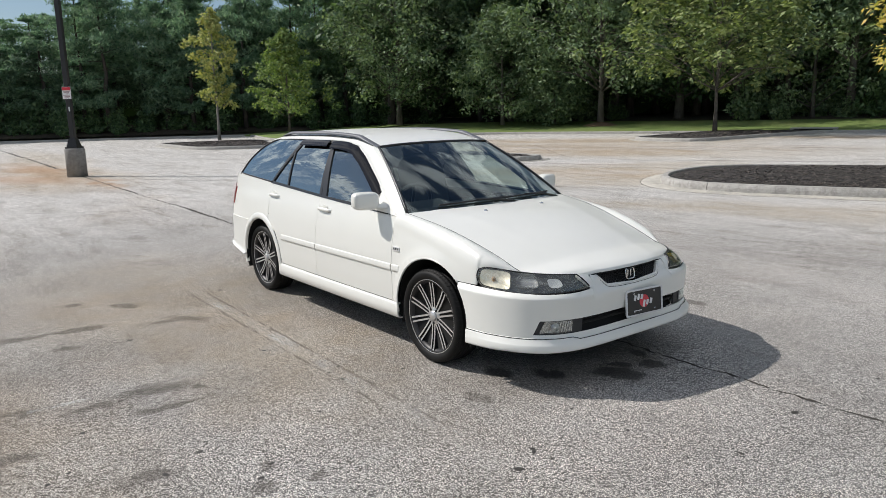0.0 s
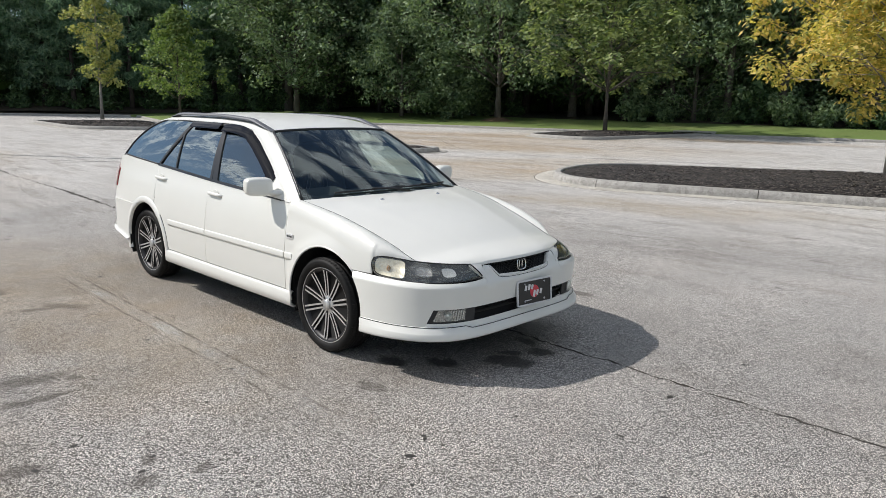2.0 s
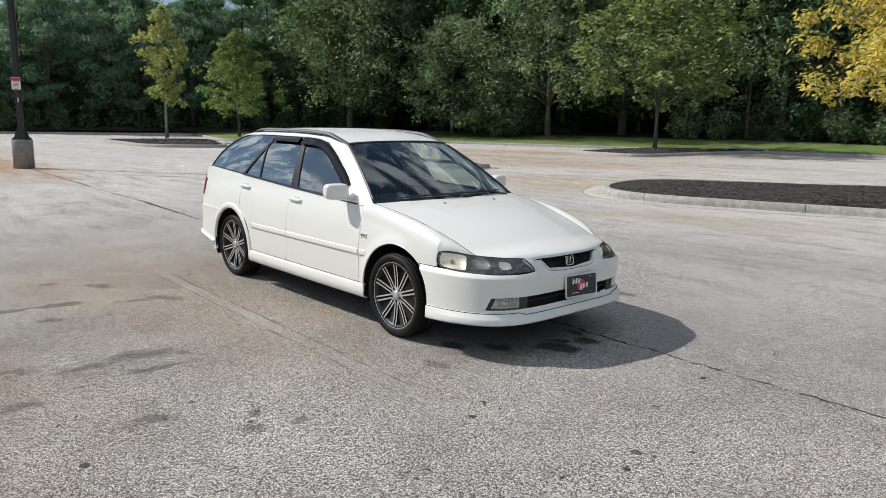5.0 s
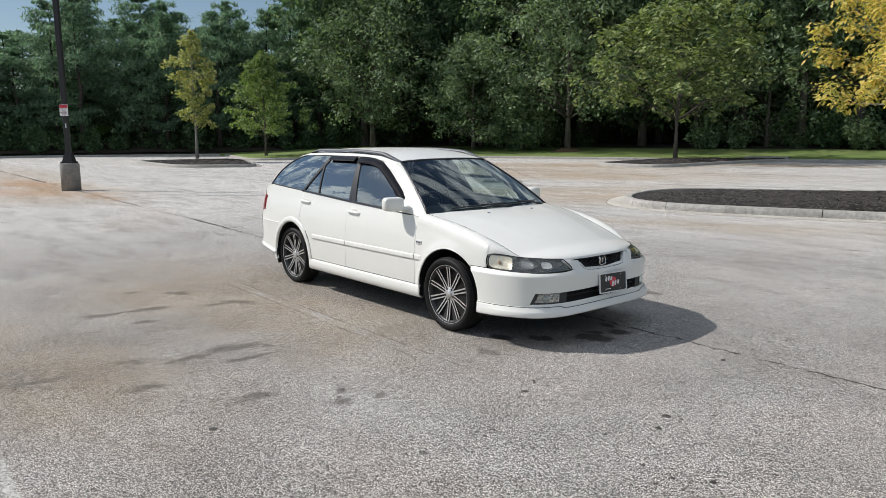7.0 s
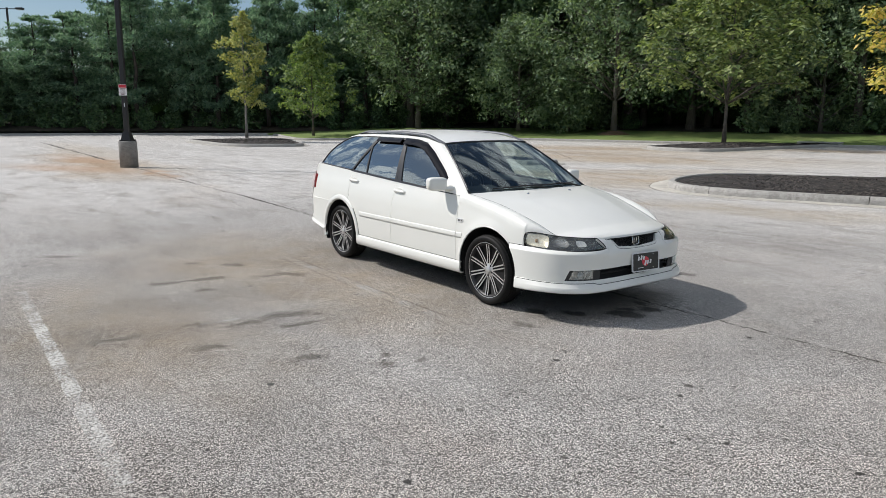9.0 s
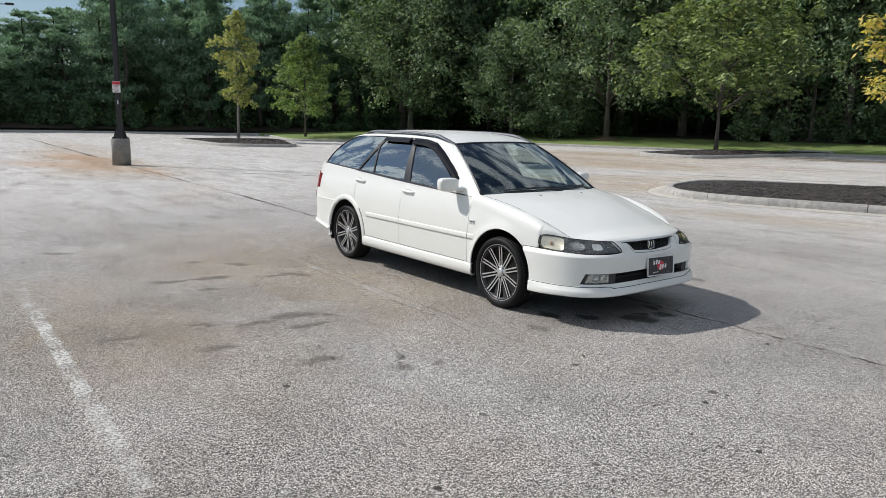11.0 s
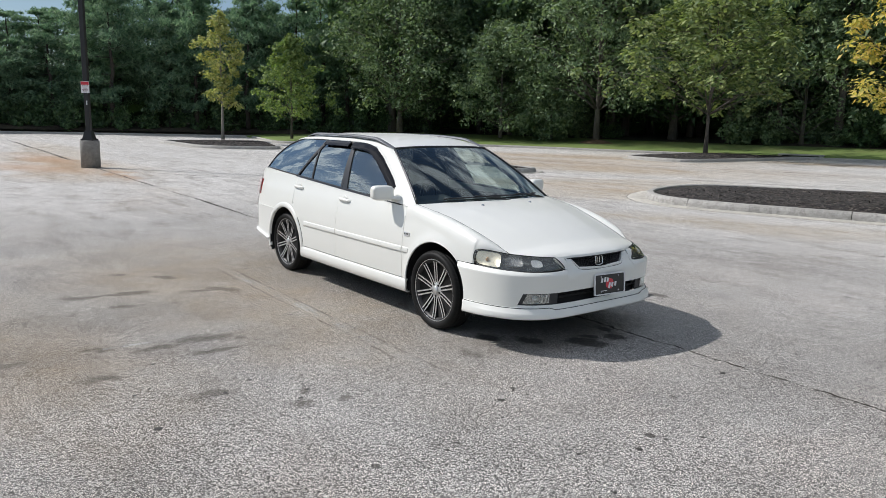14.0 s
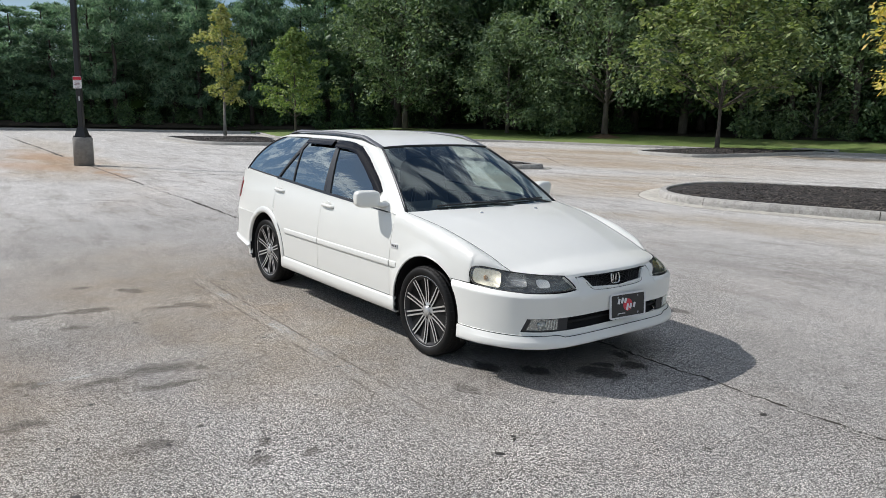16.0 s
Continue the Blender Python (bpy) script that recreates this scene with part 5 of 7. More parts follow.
tube(bm, [(x + 0.011, y, z - 0.0235) for x, y, z in last], 0.0042, 5)
part("bonnet_gap_shade", bm, UNDER, car)


# -- sides --
def arch(x, centre, r=R_ARCH):
    d = r * r - (x - centre[0]) ** 2
    return centre[1] + math.sqrt(d) if d > 0 else -1.0


def both(make):
    for sg in (-1, 1):
        make(sg)


def swell(x, z):
    """The wing's swelling round the wheel arch."""
    d = math.hypot(x - AF[0], z - AF[1]) - R_ARCH
    return 0.013 * math.exp(-(d / 0.05) ** 2) * min(1.0, max(0.0, (0.30 - x) / 0.22)) * min(1.0, max(0.0, (x + 0.44) / 0.06))


def fender(sg):
    xs = sorted(set(steps(-0.4398, -0.381, 4) + [AF[0] + R_ARCH * math.cos(a) for a in steps(math.pi, 0.78, 30)] + steps(0.27, 0.4335, 8) + [0.4355] + steps(0.452, 0.642, 12)))
    bm, rows = bmesh.new(), []
    for x in xs:
        xx = min(max(x, -0.4398), 0.642)
        top, cut = hood_z(xx) + 0.001, hood_w(xx) + 0.003
        low = max(arch(x, AF), 0.340 if x < -0.2 else 0.602)
        if x > 0.4345:
            low = min(over_z(x) + 0.004, top - 0.001)
        turn = min(1.0, max(0.0, (x - 0.18) / 0.25)) ** 1.5
        sh = max(top - 0.105 + turn * (0.712 - top + 0.105), low + 0.004) if top - low > 0.02 else low
        row = []
        for j in range(9):
            z = low + (sh - low) * j / 8
            row.append((x, width(x, z) + swell(x, z) if x < 0.4345 else over_y(x), z))
        wr = row[-1][1]
        for j in range(1, 9):
            a = radians(90 * j / 8)
            row.append((x, cut + (wr - cut) * math.cos(a) ** 0.9, sh + (top - sh) * math.sin(a) + wing_crest(x) * math.sin(math.pi * (j / 8) ** (1.6 - 0.5 * min(1.0, max(0.0, (x - 0.3) / 0.2))))))
        rows.append(row)
    side_sheet(bm, rows, sg, 0.012)
    f = part("front_wing", bm, PAINT, car, "white front wing")
    # rolled arch lip
    bm = bmesh.new()
    pts = []
    for a in steps(188, 42, 26):
        x, z = AF[0] + (R_ARCH - 0.003) * math.cos(radians(a)), AF[1] + (R_ARCH - 0.003) * math.sin(radians(a))
        pts.append((x, sg * (width(x, max(z, 0.25)) - 0.004 + swell(x, z)), z))
    tube(bm, pts, 0.007, 6)
    part("arch_lip", bm, PAINT, f)
    bm = bmesh.new()
    rows = []
    for x in steps(-0.436, -0.352, 5):
        rows.append([(x, width(x, z) + o, z) for z, o in ((0.556, -0.001), (0.5575, 0.006), (0.570, 0.0075), (0.598, 0.0070), (0.6035, 0.0045), (0.606, 0.0))])
    side_sheet(bm, rows, sg, 0.004)
    part("moulding", bm, PAINT, f)
    bm = bmesh.new()
    box(bm, (-0.385, sg * (width(-0.385, 0.715) + 0.003), 0.716), (0.076, 0.006, 0.036), bevel=0.0025)
    badge = part("badge", bm, REFLECTOR, f, "small chrome side badge", smooth=False)
    bm = bmesh.new()
    for k in range(3):
        box(bm, (-0.407 + 0.021 * k, sg * (width(-0.385, 0.715) + 0.0065), 0.718), (0.012, 0.002, 0.013))
    part("badge_bars", bm, HOUSING, badge, smooth=False)


both(fender)

door_front = curve((0.30, -0.442), (0.95, -0.442))
split = curve((0.30, -1.555), (0.7, -1.553), (1.0, -1.535))


def rear_edge(z):
    if z < AR[1] + 0.38:
        return AR[0] + math.sqrt(max(0.435 ** 2 - (z - AR[1]) ** 2, 0.0)) + 0.004
    return curve((0.695, -2.44), (0.76, -2.482), (0.85, -2.490), (1.1, -2.490))(z)


def mould_band(x0, x1, sg, door):
    bm, rows = bmesh.new(), []
    for i in range(13):
        x = x0 + (x1 - x0) * i / 12
        rows.append([(x, width(x, z) + o, z) for z, o in ((0.556, -0.001), (0.5575, 0.006), (0.570, 0.0075), (0.598, 0.0070), (0.6035, 0.0045), (0.606, 0.0))])
    side_sheet(bm, rows, sg, 0.004)
    part("moulding", bm, PAINT, door)


def handle(x, z, sg, door):
    w = width(x, z)
    bm, rows = bmesh.new(), []
    for i in range(13):
        u = -1 + i / 6
        bow = 0.027 * (1 - abs(u) ** 7)
        hz = 0.0145 * (1 - 0.12 * abs(u) ** 6)
        rows.append([(x + 0.108 * u, w - 0.006 + bow + o, z - 0.004 * u + hz * s) for s, o in ((-1, -0.006), (-0.8, 0.004), (0, 0.008), (0.8, 0.004), (1, -0.006))])
    side_sheet(bm, rows, sg, 0.008)
    h = part("door_handle", bm, PAINT, door, "white pull handle")
    bm = bmesh.new()
    lathe(bm, [(0.036, -0.003), (0.036, 0.0006), (0.033, 0.0014), (0.0, -0.001)], 24, Matrix.Translation((x - 0.004, sg * (w + 0.0005), z + 0.002)) @ Matrix.Rotation(radians(90 * -sg), 4, "X") @ Matrix.Diagonal((1.35, 1, 1, 1)))
    part("handle_cup", bm, PAINT, h)


front_frame = curve((0.93, -0.495), (1.0, -0.600), (1.1, -0.747), (1.165, -0.853), (1.237, -0.985), (1.311, -1.118), (1.352, -1.205), (1.395, -1.300), (1.416, -1.42), (1.424, -1.53))
c_line = curve((1.0, -2.522), (1.054, -2.487), (1.2, -2.388), (1.426, -2.228))
b_rear = lambda z: -1.545 - (z - 1.0) * 0.28
b_front = lambda z: -1.538 - (z - 1.0) * 0.34


def window_unit(name, door, sg, xa, xb, z_top, gl, w_side, w_top=0.020, w_front=0.014, bar=None):
    """Black frame strips and the pane inside them. w_side: the rear strip's width by height; bar: an upright inside the pane, with its top."""
    bm = bmesh.new()

    def strip(x0, x1, top, nx, nz):
        rows = []
        for i in range(nx + 1):
            row = []
            for j in range(nz + 1):
                t = j / nz
                zn = 1.0 + (top - 1.0) * t
                x = x0(zn) + (x1(zn) - x0(zn)) * i / nx
                z = belt(x) + 0.002 + (top - belt(x) - 0.002) * t
                row.append((x, cabin_w(x, z) - 0.001, z))
            rows.append(row)
        side_sheet(bm, rows, sg, 0.03)
    strip(xa, lambda z: xa(z) + w_side(z), z_top, 3, 24)
    strip(lambda z: xb(z) - w_front, xb, z_top, 2, 30)
    rows = []
    for i in range(25):
        row = []
        for j in range(3):
            z = z_top - w_top + w_top * j / 2
            x0, x1 = xa(z) + w_side(z), xb(z) - w_front
            x = x0 + (x1 - x0) * i / 24
            row.append((x, cabin_w(x, z) - 0.001, z))
        rows.append(row)
    side_sheet(bm, rows, sg, 0.03)
    rows = []
    for i in range(21):
        row = []
        for j in range(3):
            x0, x1 = xa(1.0), xb(0.97)
            x = x0 + (x1 - x0) * i / 20
            z = belt(x) - 0.006 + 0.020 * j / 2
            row.append((x, cabin_w(x, z) + 0.003, z))
        rows.append(row)
    side_sheet(bm, rows, sg, 0.02)
    if bar:
        strip(lambda z: bar[0](z) - 0.011, lambda z: bar[0](z) + 0.011, bar[1], 1, 10)
    frame_part = part("window_frame", bm, BLACK_TRIM, door, "black window frame")
    bm, rows = bmesh.new(), []
    for i in range(15):
        row = []
        for j in range(27):
            t = j / 26
            zn = 1.0 + (z_top - w_top - 1.0) * t
            x0, x1 = xa(zn) + w_side(zn) * 0.8, xb(zn) - w_front * 0.6
            x = x0 + (x1 - x0) * i / 14
            z = belt(x) + 0.004 + (z_top - w_top * 0.8 - belt(x) - 0.004) * t
            row.append((x, cabin_w(x, z) - 0.010, z))
        rows.append(row)
    side_sheet(bm, rows, sg, 0.0)
    part("window", bm, gl, frame_part, "tinted side window")


def visor(sg, door, line, drop, out):
    """A smoked wind deflector along the top of a window. line: points (x, z) from the rear to the front."""
    bm, rows = bmesh.new(), []
    for k, (x, z) in enumerate(line):
        a, b = line[max(k - 1, 0)], line[min(k + 1, len(line) - 1)]
        d = Vector((b[0] - a[0], b[1] - a[1])).normalized()
        nx, nz = d.y, -d.x
        if nz > 0:
            nx, nz = -nx, -nz
        row = []
        for j in range(9):
            u = j / 8
            px, pz = x + nx * drop * (1 - u), z + nz * drop * (1 - u)
            row.append((px, cabin_w(px, pz) + 0.004 + out * (1 - u ** 2.4), pz))
        rows.append(row)
    side_sheet(bm, rows, sg, 0.003)
    part("wind_deflector", bm, SMOKED, door, "smoked wind deflector")


def doors(sg):
    d = side_panel("front_door", width, lambda z: split(z) + 0.0022, lambda z: door_front(z) - 0.0022, const(0.343), lambda x: belt(x) - 0.004, 26, 22, PAINT, car, sg, zmin=0.343, zmax=0.96, label="white front door")
    mould_band(-1.548, -0.448, sg, d)
    handle(-1.440, 0.893, sg, d)
    window_unit("front", d, sg, b_front, front_frame, 1.424, GLASS_SIDE, lambda z: 0.078 - (z - 1.0) * 0.12)
    tops = [(x, win_top(x) - 0.002) for x in steps(-1.675, -1.33, 8)] + [(front_frame(z), z) for z in (1.375, 1.35, 1.31, 1.27, 1.22, 1.17, 1.12, 1.08)]
    visor(sg, d, tops, 0.060, 0.018)
    bm, rows = bmesh.new(), []
    for i in range(8):
        u = i / 7
        x = -0.775 + 0.335 * u
        hi = 1.115 - 0.165 * u
        rows.append([(x, cabin_w(x, z) + 0.006, z) for z in steps(belt(x) + 0.004, max(hi, belt(x) + 0.012), 4)])
    side_sheet(bm, rows, sg, 0.012)
    part("mirror_sail", bm, PAINT, d, "white mirror mount")
    d2 = side_panel("rear_door", width, lambda z: rear_edge(z) + 0.002, lambda z: split(z) - 0.0022, const(0.343), lambda x: belt(x) - 0.004, 24, 26, PAINT, car, sg, zmin=0.343, zmax=1.0, label="white rear door")
    mould_band(-2.195, -1.558, sg, d2)
    handle(-2.400, 0.935, sg, d2)
    window_unit("rear", d2, sg, lambda z: c_line(z) + 0.006, b_rear, 1.426, GLASS_REAR, lambda z: 0.026, w_front=0.036, bar=(curve((1.0, -2.178), (1.335, -2.296)), 1.335))
    visor(sg, d2, [(x, win_top(x) - 0.001) for x in steps(-2.23, -1.735, 8)], 0.050, 0.018)


both(doors)


# black beads put the shade of the open gaps between the side panels
def seams(sg):
    bm = bmesh.new()
    for line in ([(door_front(z), z) for z in steps(0.345, 0.935, 14)], [(split(z), z) for z in steps(0.345, 0.98, 14)], [(rear_edge(z), z) for z in steps(0.36, 1.03, 22)], [(x, 0.3405) for x in steps(-2.22, -0.44, 16)]):
        tube(bm, [(x, sg * (width(x, z) - 0.0048), z) for x, z in line], 0.0020, 5)
    tube(bm, [(x, sg * (width(x, 0.6) - 0.002), 0.600) for x in steps(0.26, 0.432, 6)], 0.0025, 5)
    part("door_gap_shade", bm, UNDER, car)


both(seams)


def quarter(sg):
    xs = sorted(set([AR[0] + (R_ARCH + 0.004) * math.cos(a) for a in steps(0.62, math.pi, 26)] + steps(-3.05, -3.62, 14) + steps(-2.4915, -2.36, 5) + [-2.4922]))
    bm, rows = bmesh.new(), []
    for x in xs:
        low = max(arch(x, AR, R_ARCH), 0.655 if x < -2.9 else 0.0)
        low = max(low, 0.35)
        hi = belt(max(x, -3.5)) - 0.003 - max(0, -3.42 - x) * 0.5
        row = []
        for j in range(17):
            z = low + (hi - low) * j / 16
            xx = x
            if x > -2.492:
                z = min(z, 0.76 - 0.0)
                z = low + (min(hi, 0.765 - (x + 2.4922) * 0.75) - low) * j / 16
            row.append((xx, width(xx, z), z))
        rows.append(row)
    side_sheet(bm, rows, sg, 0.014)
    q = part("rear_quarter", bm, PAINT, car, "white rear quarter panel")
    # flare round the rear arch, split between door and quarter
    bm, rows = bmesh.new(), []
    for a in steps(193, -3, 34):
        row = []
        for rr, o in ((R_ARCH - 0.004, -0.012), (R_ARCH, 0.006), (R_ARCH + 0.018, 0.010), (R_ARCH + 0.046, 0.008), (R_ARCH + 0.054, 0.001)):
            x, z = AR[0] + rr * math.cos(radians(a)), AR[1] + rr * math.sin(radians(a))
            row.append((x, width(x, max(z, 0.28)) + o, z))
        rows.append(row)
    side_sheet(bm, rows, sg, 0.006)
    part("arch_flare", bm, PAINT, q)
    # quarter window
    tail = curve((1.07, -3.335), (1.199, -3.285), (1.322, -3.145), (1.390, -2.960), (1.422, -2.80))
    bm, rows = bmesh.new(), []
    for i in range(17):
        row = []
        for j in range(13):
            t = j / 12
            zn = 1.05 + (1.422 - 1.05) * t
            x = tail(zn) + (c_line(zn) - 0.010 - tail(zn)) * i / 16
            z = belt(x) + 0.006 + (1.422 - belt(x) - 0.006) * t
            row.append((x, cabin_w(x, z) - 0.004, z))
        rows.append(row)
    side_sheet(bm, rows, sg, 0.0)
    part("quarter_window", bm, GLASS_REAR, q, "dark quarter window")
    bm = bmesh.new()
    for pts in ([(tail(z), z) for z in steps(1.07, 1.422, 16)], [(x, 1.423) for x in steps(-2.80, -2.22, 6)], [(x, belt(x) + 0.004) for x in steps(-3.335, -2.49, 8)]):
        tube(bm, [(x, sg * (cabin_w(x, z) - 0.002), z) for x, z in pts], 0.007, 6)
    part("window_seal", bm, BLACK_TRIM, q)
    bm, rows = bmesh.new(), []
    for z in steps(1.036, 1.424, 12):
        x1 = c_line(z) + 0.008
        rows.append([(x1 - 0.032 + 0.032 * k / 2, cabin_w(x1, z) + 0.001, z) for k in range(3)])
    pts = [[(x, sg * r, z) for x, r, z in row] for row in rows]
    shell(bm, pts[::-1] if sg < 0 else pts, 0.03)
    part("c_pillar", bm, BLACK_TRIM, q, "black slanted pillar")
    # tail lamp round the corner
    bm, rows = bmesh.new(), []
    for x in steps(-3.60, -3.40, 8):
        rows.append([(x, width(x, z) + 0.008, z) for z in steps(0.76 + (x + 3.6) * 0.10, 0.965 - (x + 3.6) * 0.12, 6)])
    side_sheet(bm, rows, sg, 0.01)
    part("tail_lamp", bm, TAIL_LENS, car, "red tail lamp")


both(quarter)


def tail(th, z):
    a = radians(abs(th))
    return Vector((-3.24 - 0.47 * math.cos(a) ** 0.8, math.copysign(0.838 * math.sin(a) ** 0.62, th), z)) if abs(th) < 90 else Vector((-3.24 + (abs(th) - 90) * 0.01, math.copysign(0.838 + (abs(th) - 90) * 0.0006, th), z))


bm, rows = bmesh.new(), []
for i in range(61):
    f = -1 + i / 30
    row = []
    for z, o in ((0.245, -0.03), (0.265, 0.004), (0.33, 0.010), (0.40, 0.004), (0.415, -0.004), (0.52, 0.002), (0.60, 0.003), (0.650, 0.003), (0.664, -0.004)):
        end = 90 + (-(R_ARCH + 0.006) * math.cos(math.asin(min(0.99, abs(z - AR[1]) / R_ARCH))) + AR[0] + 3.24) / 0.01
        q = tail(f * end, z)
        back = min(1.0, max(0.0, (-3.08 - q.x) / 0.45))
        z += (0.07 + 0.085 * back) * max(0.0, (0.47 - z) / 0.225)
        row.append(Vector((q.x - (o if abs(f) < 0.6 else 0), q.y + math.copysign(o, f) * min(1, abs(f) * 2), z)))
    rows.append(row)
shell(bm, rows[::-1], 0.015)
part("rear_bumper", bm, PAINT, car, "white rear bumper")
bm, rows = bmesh.new(), []
glass_end = curve((1.07, -3.335), (1.199, -3.285), (1.322, -3.145), (1.390, -2.960), (1.422, -2.80))
for z in steps(0.64, 1.04, 8):
    w = plan(-3.56) - inset(z) - 0.005
    rows.append([(-3.58 - 0.07 * (1 - (y / w) ** 2) + 0.22 * max(0, z - 0.95), y, z) for y in steps(-w, w, 12)])
for z in steps(1.08, 1.40, 10):
    x = glass_end(z)
    w = cabin_w(x, z) - 0.012
    rows.append([(x + 0.01 - 0.13 * (1 - (y / w) ** 2), y, z) for y in steps(-w, w, 12)])
shell(bm, rows, 0.012)
part("tailgate", bm, SMOKED, car, "dark tailgate")


def skirt(sg):
    bm, rows = bmesh.new(), []
    for i in range(31):
        x = -2.265 + (2.265 - 0.372) * i / 30
        rows.append([(x, width(x, 0.34) + o, z) for z, o in ((0.222, -0.045), (0.224, -0.008), (0.240, 0.012), (0.285, 0.016), (0.318, 0.010), (0.334, 0.004), (0.338, -0.012))])
    side_sheet(bm, rows, sg, 0.01)
    part("side_skirt", bm, PAINT, car, "white side skirt")
    for x, w in ((-0.352, 0.76), (-2.285, 0.76), (-3.045, 0.77)):
        bm = bmesh.new()
        box(bm, (x, sg * w, 0.29), (0.012, 0.16, 0.14), bevel=0.004)
        part("splash_guard", bm, UNDER, car, smooth=False)


both(skirt)

# -- roof, screens and pillars --
bm, rows = bmesh.new(), []
for i in range(37):
    u = i / 36
    x = -3.02 + (3.02 - 1.045) * u
    w, zc, ze = roof_side(x), roof_mid(x), roof_edge(x)
    row = []
    for j in range(33):
        s = -1 + j / 16
        bow = 0.018 * (1 - s * s) * max(0, (u - 0.8) / 0.2)
        row.append((x + bow, w * math.copysign(abs(s) ** 0.94, s), ze + (zc - ze) * (1 - abs(s) ** 2.6) - 0.012 * abs(s) ** 14))
    rows.append(row)
shell(bm, rows, 0.012)
roof = part("roof", bm, PAINT, car, "white roof")


def screen_pt(s, t, back=0.0):
    """The windscreen: s across from -1 to 1, t upwards from 0 to 1."""
    x0, y0, z0 = -0.372 + 0.115 * (1 - s * s), 0.772 * s, 0.948 + 0.012 * (1 - s * s)
    x1, y1, z1 = -1.052 + 0.018 * (1 - s * s), 0.548 * s, 1.384 + 0.018 * (1 - abs(s) ** 2.6)
    p = Vector((x0, y0, z0)).lerp(Vector((x1, y1, z1)), t)
    n = Vector((0.52, 0.10 * s, 0.85)).normalized()
    return p + n * (0.020 * 4 * t * (1 - t) - back)


bm = bmesh.new()
shell(bm, [[screen_pt(s, t) for s in steps(-0.985, 0.985, 24)] for t in steps(0.99, 0.0, 16)])
screen = part("windscreen", bm, GLASS_FRONT, car, "tinted laminated windscreen")
bm = bmesh.new()
tube(bm, [screen_pt(s, 0.995) for s in steps(-0.985, 0.985, 16)], 0.010, 6)
for s in (-0.985, 0.985):
    tube(bm, [screen_pt(s, t) for t in steps(0.0, 0.995, 12)], 0.010, 6)
part("screen_seal", bm, BLACK_TRIM, screen)
bm = bmesh.new()
shell(bm, [[screen_pt(s, t, 0.004) for s in steps(-0.98, 0.98, 24)] for t in steps(0.055, -0.01, 3)], 0.004)
part("screen_band", bm, BLACK_TRIM, screen)
bm, rows = bmesh.new(), []
for k in range(4):
    rows.append([(-0.400 + 0.115 * (1 - s * s) + 0.075 * k / 3, 0.775 * s, 0.938 + 0.010 * (1 - s * s) - 0.003 * k) for s in steps(-0.99, 0.99, 20)])
shell(bm, rows, 0.01)
part("cowl", bm, BLACK_TRIM, car, "black cowl panel")


def pillar(sg):
    bm, rows = bmesh.new(), []
    for t in steps(-0.02, 1.0, 16):
        a = screen_pt(0.998, t)
        z = a.z
        xb = front_frame(z) - 0.002
        row = []
        for k in range(7):
            u = k / 6
            x = a.x + (xb - a.x) * u
            r = a.y * (1 - u) + cabin_w(xb, z) * u + 0.014 * math.sin(math.pi * u) + 0.004
            row.append((x, sg * r, z + 0.010 * (1 - u) * u * 4 * t))
        rows.append(row)
    shell(bm, rows if sg < 0 else rows[::-1], 0.02)
    part("a_pillar", bm, PAINT, car, "white windscreen pillar")
    # cant rail between the door frames and the roof
    bm, rows = bmesh.new(), []
    for i in range(29):
        x = -2.95 + (2.95 - 1.07) * i / 28
        z0 = min(win_top(x) - 0.003, roof_edge(x) - 0.008)
        w0, w1 = cabin_w(x, z0) + 0.004, roof_side(x)
        row = []
        for k in range(5):
            u = k / 4
            row.append((x, w0 + (w1 - w0) * u + 0.006 * math.sin(math.pi * u), z0 + (roof_edge(x) - 0.006 - z0) * u))
        rows.append(row)
    side_sheet(bm, rows, sg, 0.012)
    part("cant_rail", bm, PAINT, roof)
    # roof rail
    bm, rows = bmesh.new(), []
    for i in range(41):
        u = i / 40
        x = -2.80 + (2.80 - 1.05) * u
        lift = 0.033 * min(1, u * 9, (1 - u) * 7) + 0.003
        w = roof_side(x) - 0.026
        zb = roof_edge(x) + (roof_mid(x) - roof_edge(x)) * 0.10
        ring = [(x, w + 0.028 * math.cos(a), zb + lift * (0.5 + 0.5 * math.sin(a)) * (1.0) - 0.004) for a in steps(-0.3, math.pi + 0.3, 8)]
        rows.append(ring)
    side_sheet(bm, rows, sg, 0.0)
    part("roof_rail", bm, RAIL, car, "grey roof rail")


both(pillar)

# wipers resting at the foot of the screen
for ya, yb, pivot in ((-0.52, 0.10, 0.16), (-0.02, 0.60, 0.66)):
    bm = bmesh.new()
    blade = [screen_pt(y / 0.772, 0.050 + 0.02 * (y - ya), -0.014) for y in steps(ya, yb, 10)]
    tube(bm, blade, 0.007, 5)
    w = part("wiper", bm, BLACK_TRIM, car, "black wiper")
    bm = bmesh.new()
    base = screen_pt(pivot / 0.772, -0.02, -0.010)
    tube(bm, [base, base.lerp(blade[5], 0.5) + Vector((0.012, 0, 0.02)), blade[5] + Vector((0.006, 0, 0.008))], [0.011, 0.008, 0.006], 6)
    part("wiper_arm", bm, BLACK_TRIM, w)


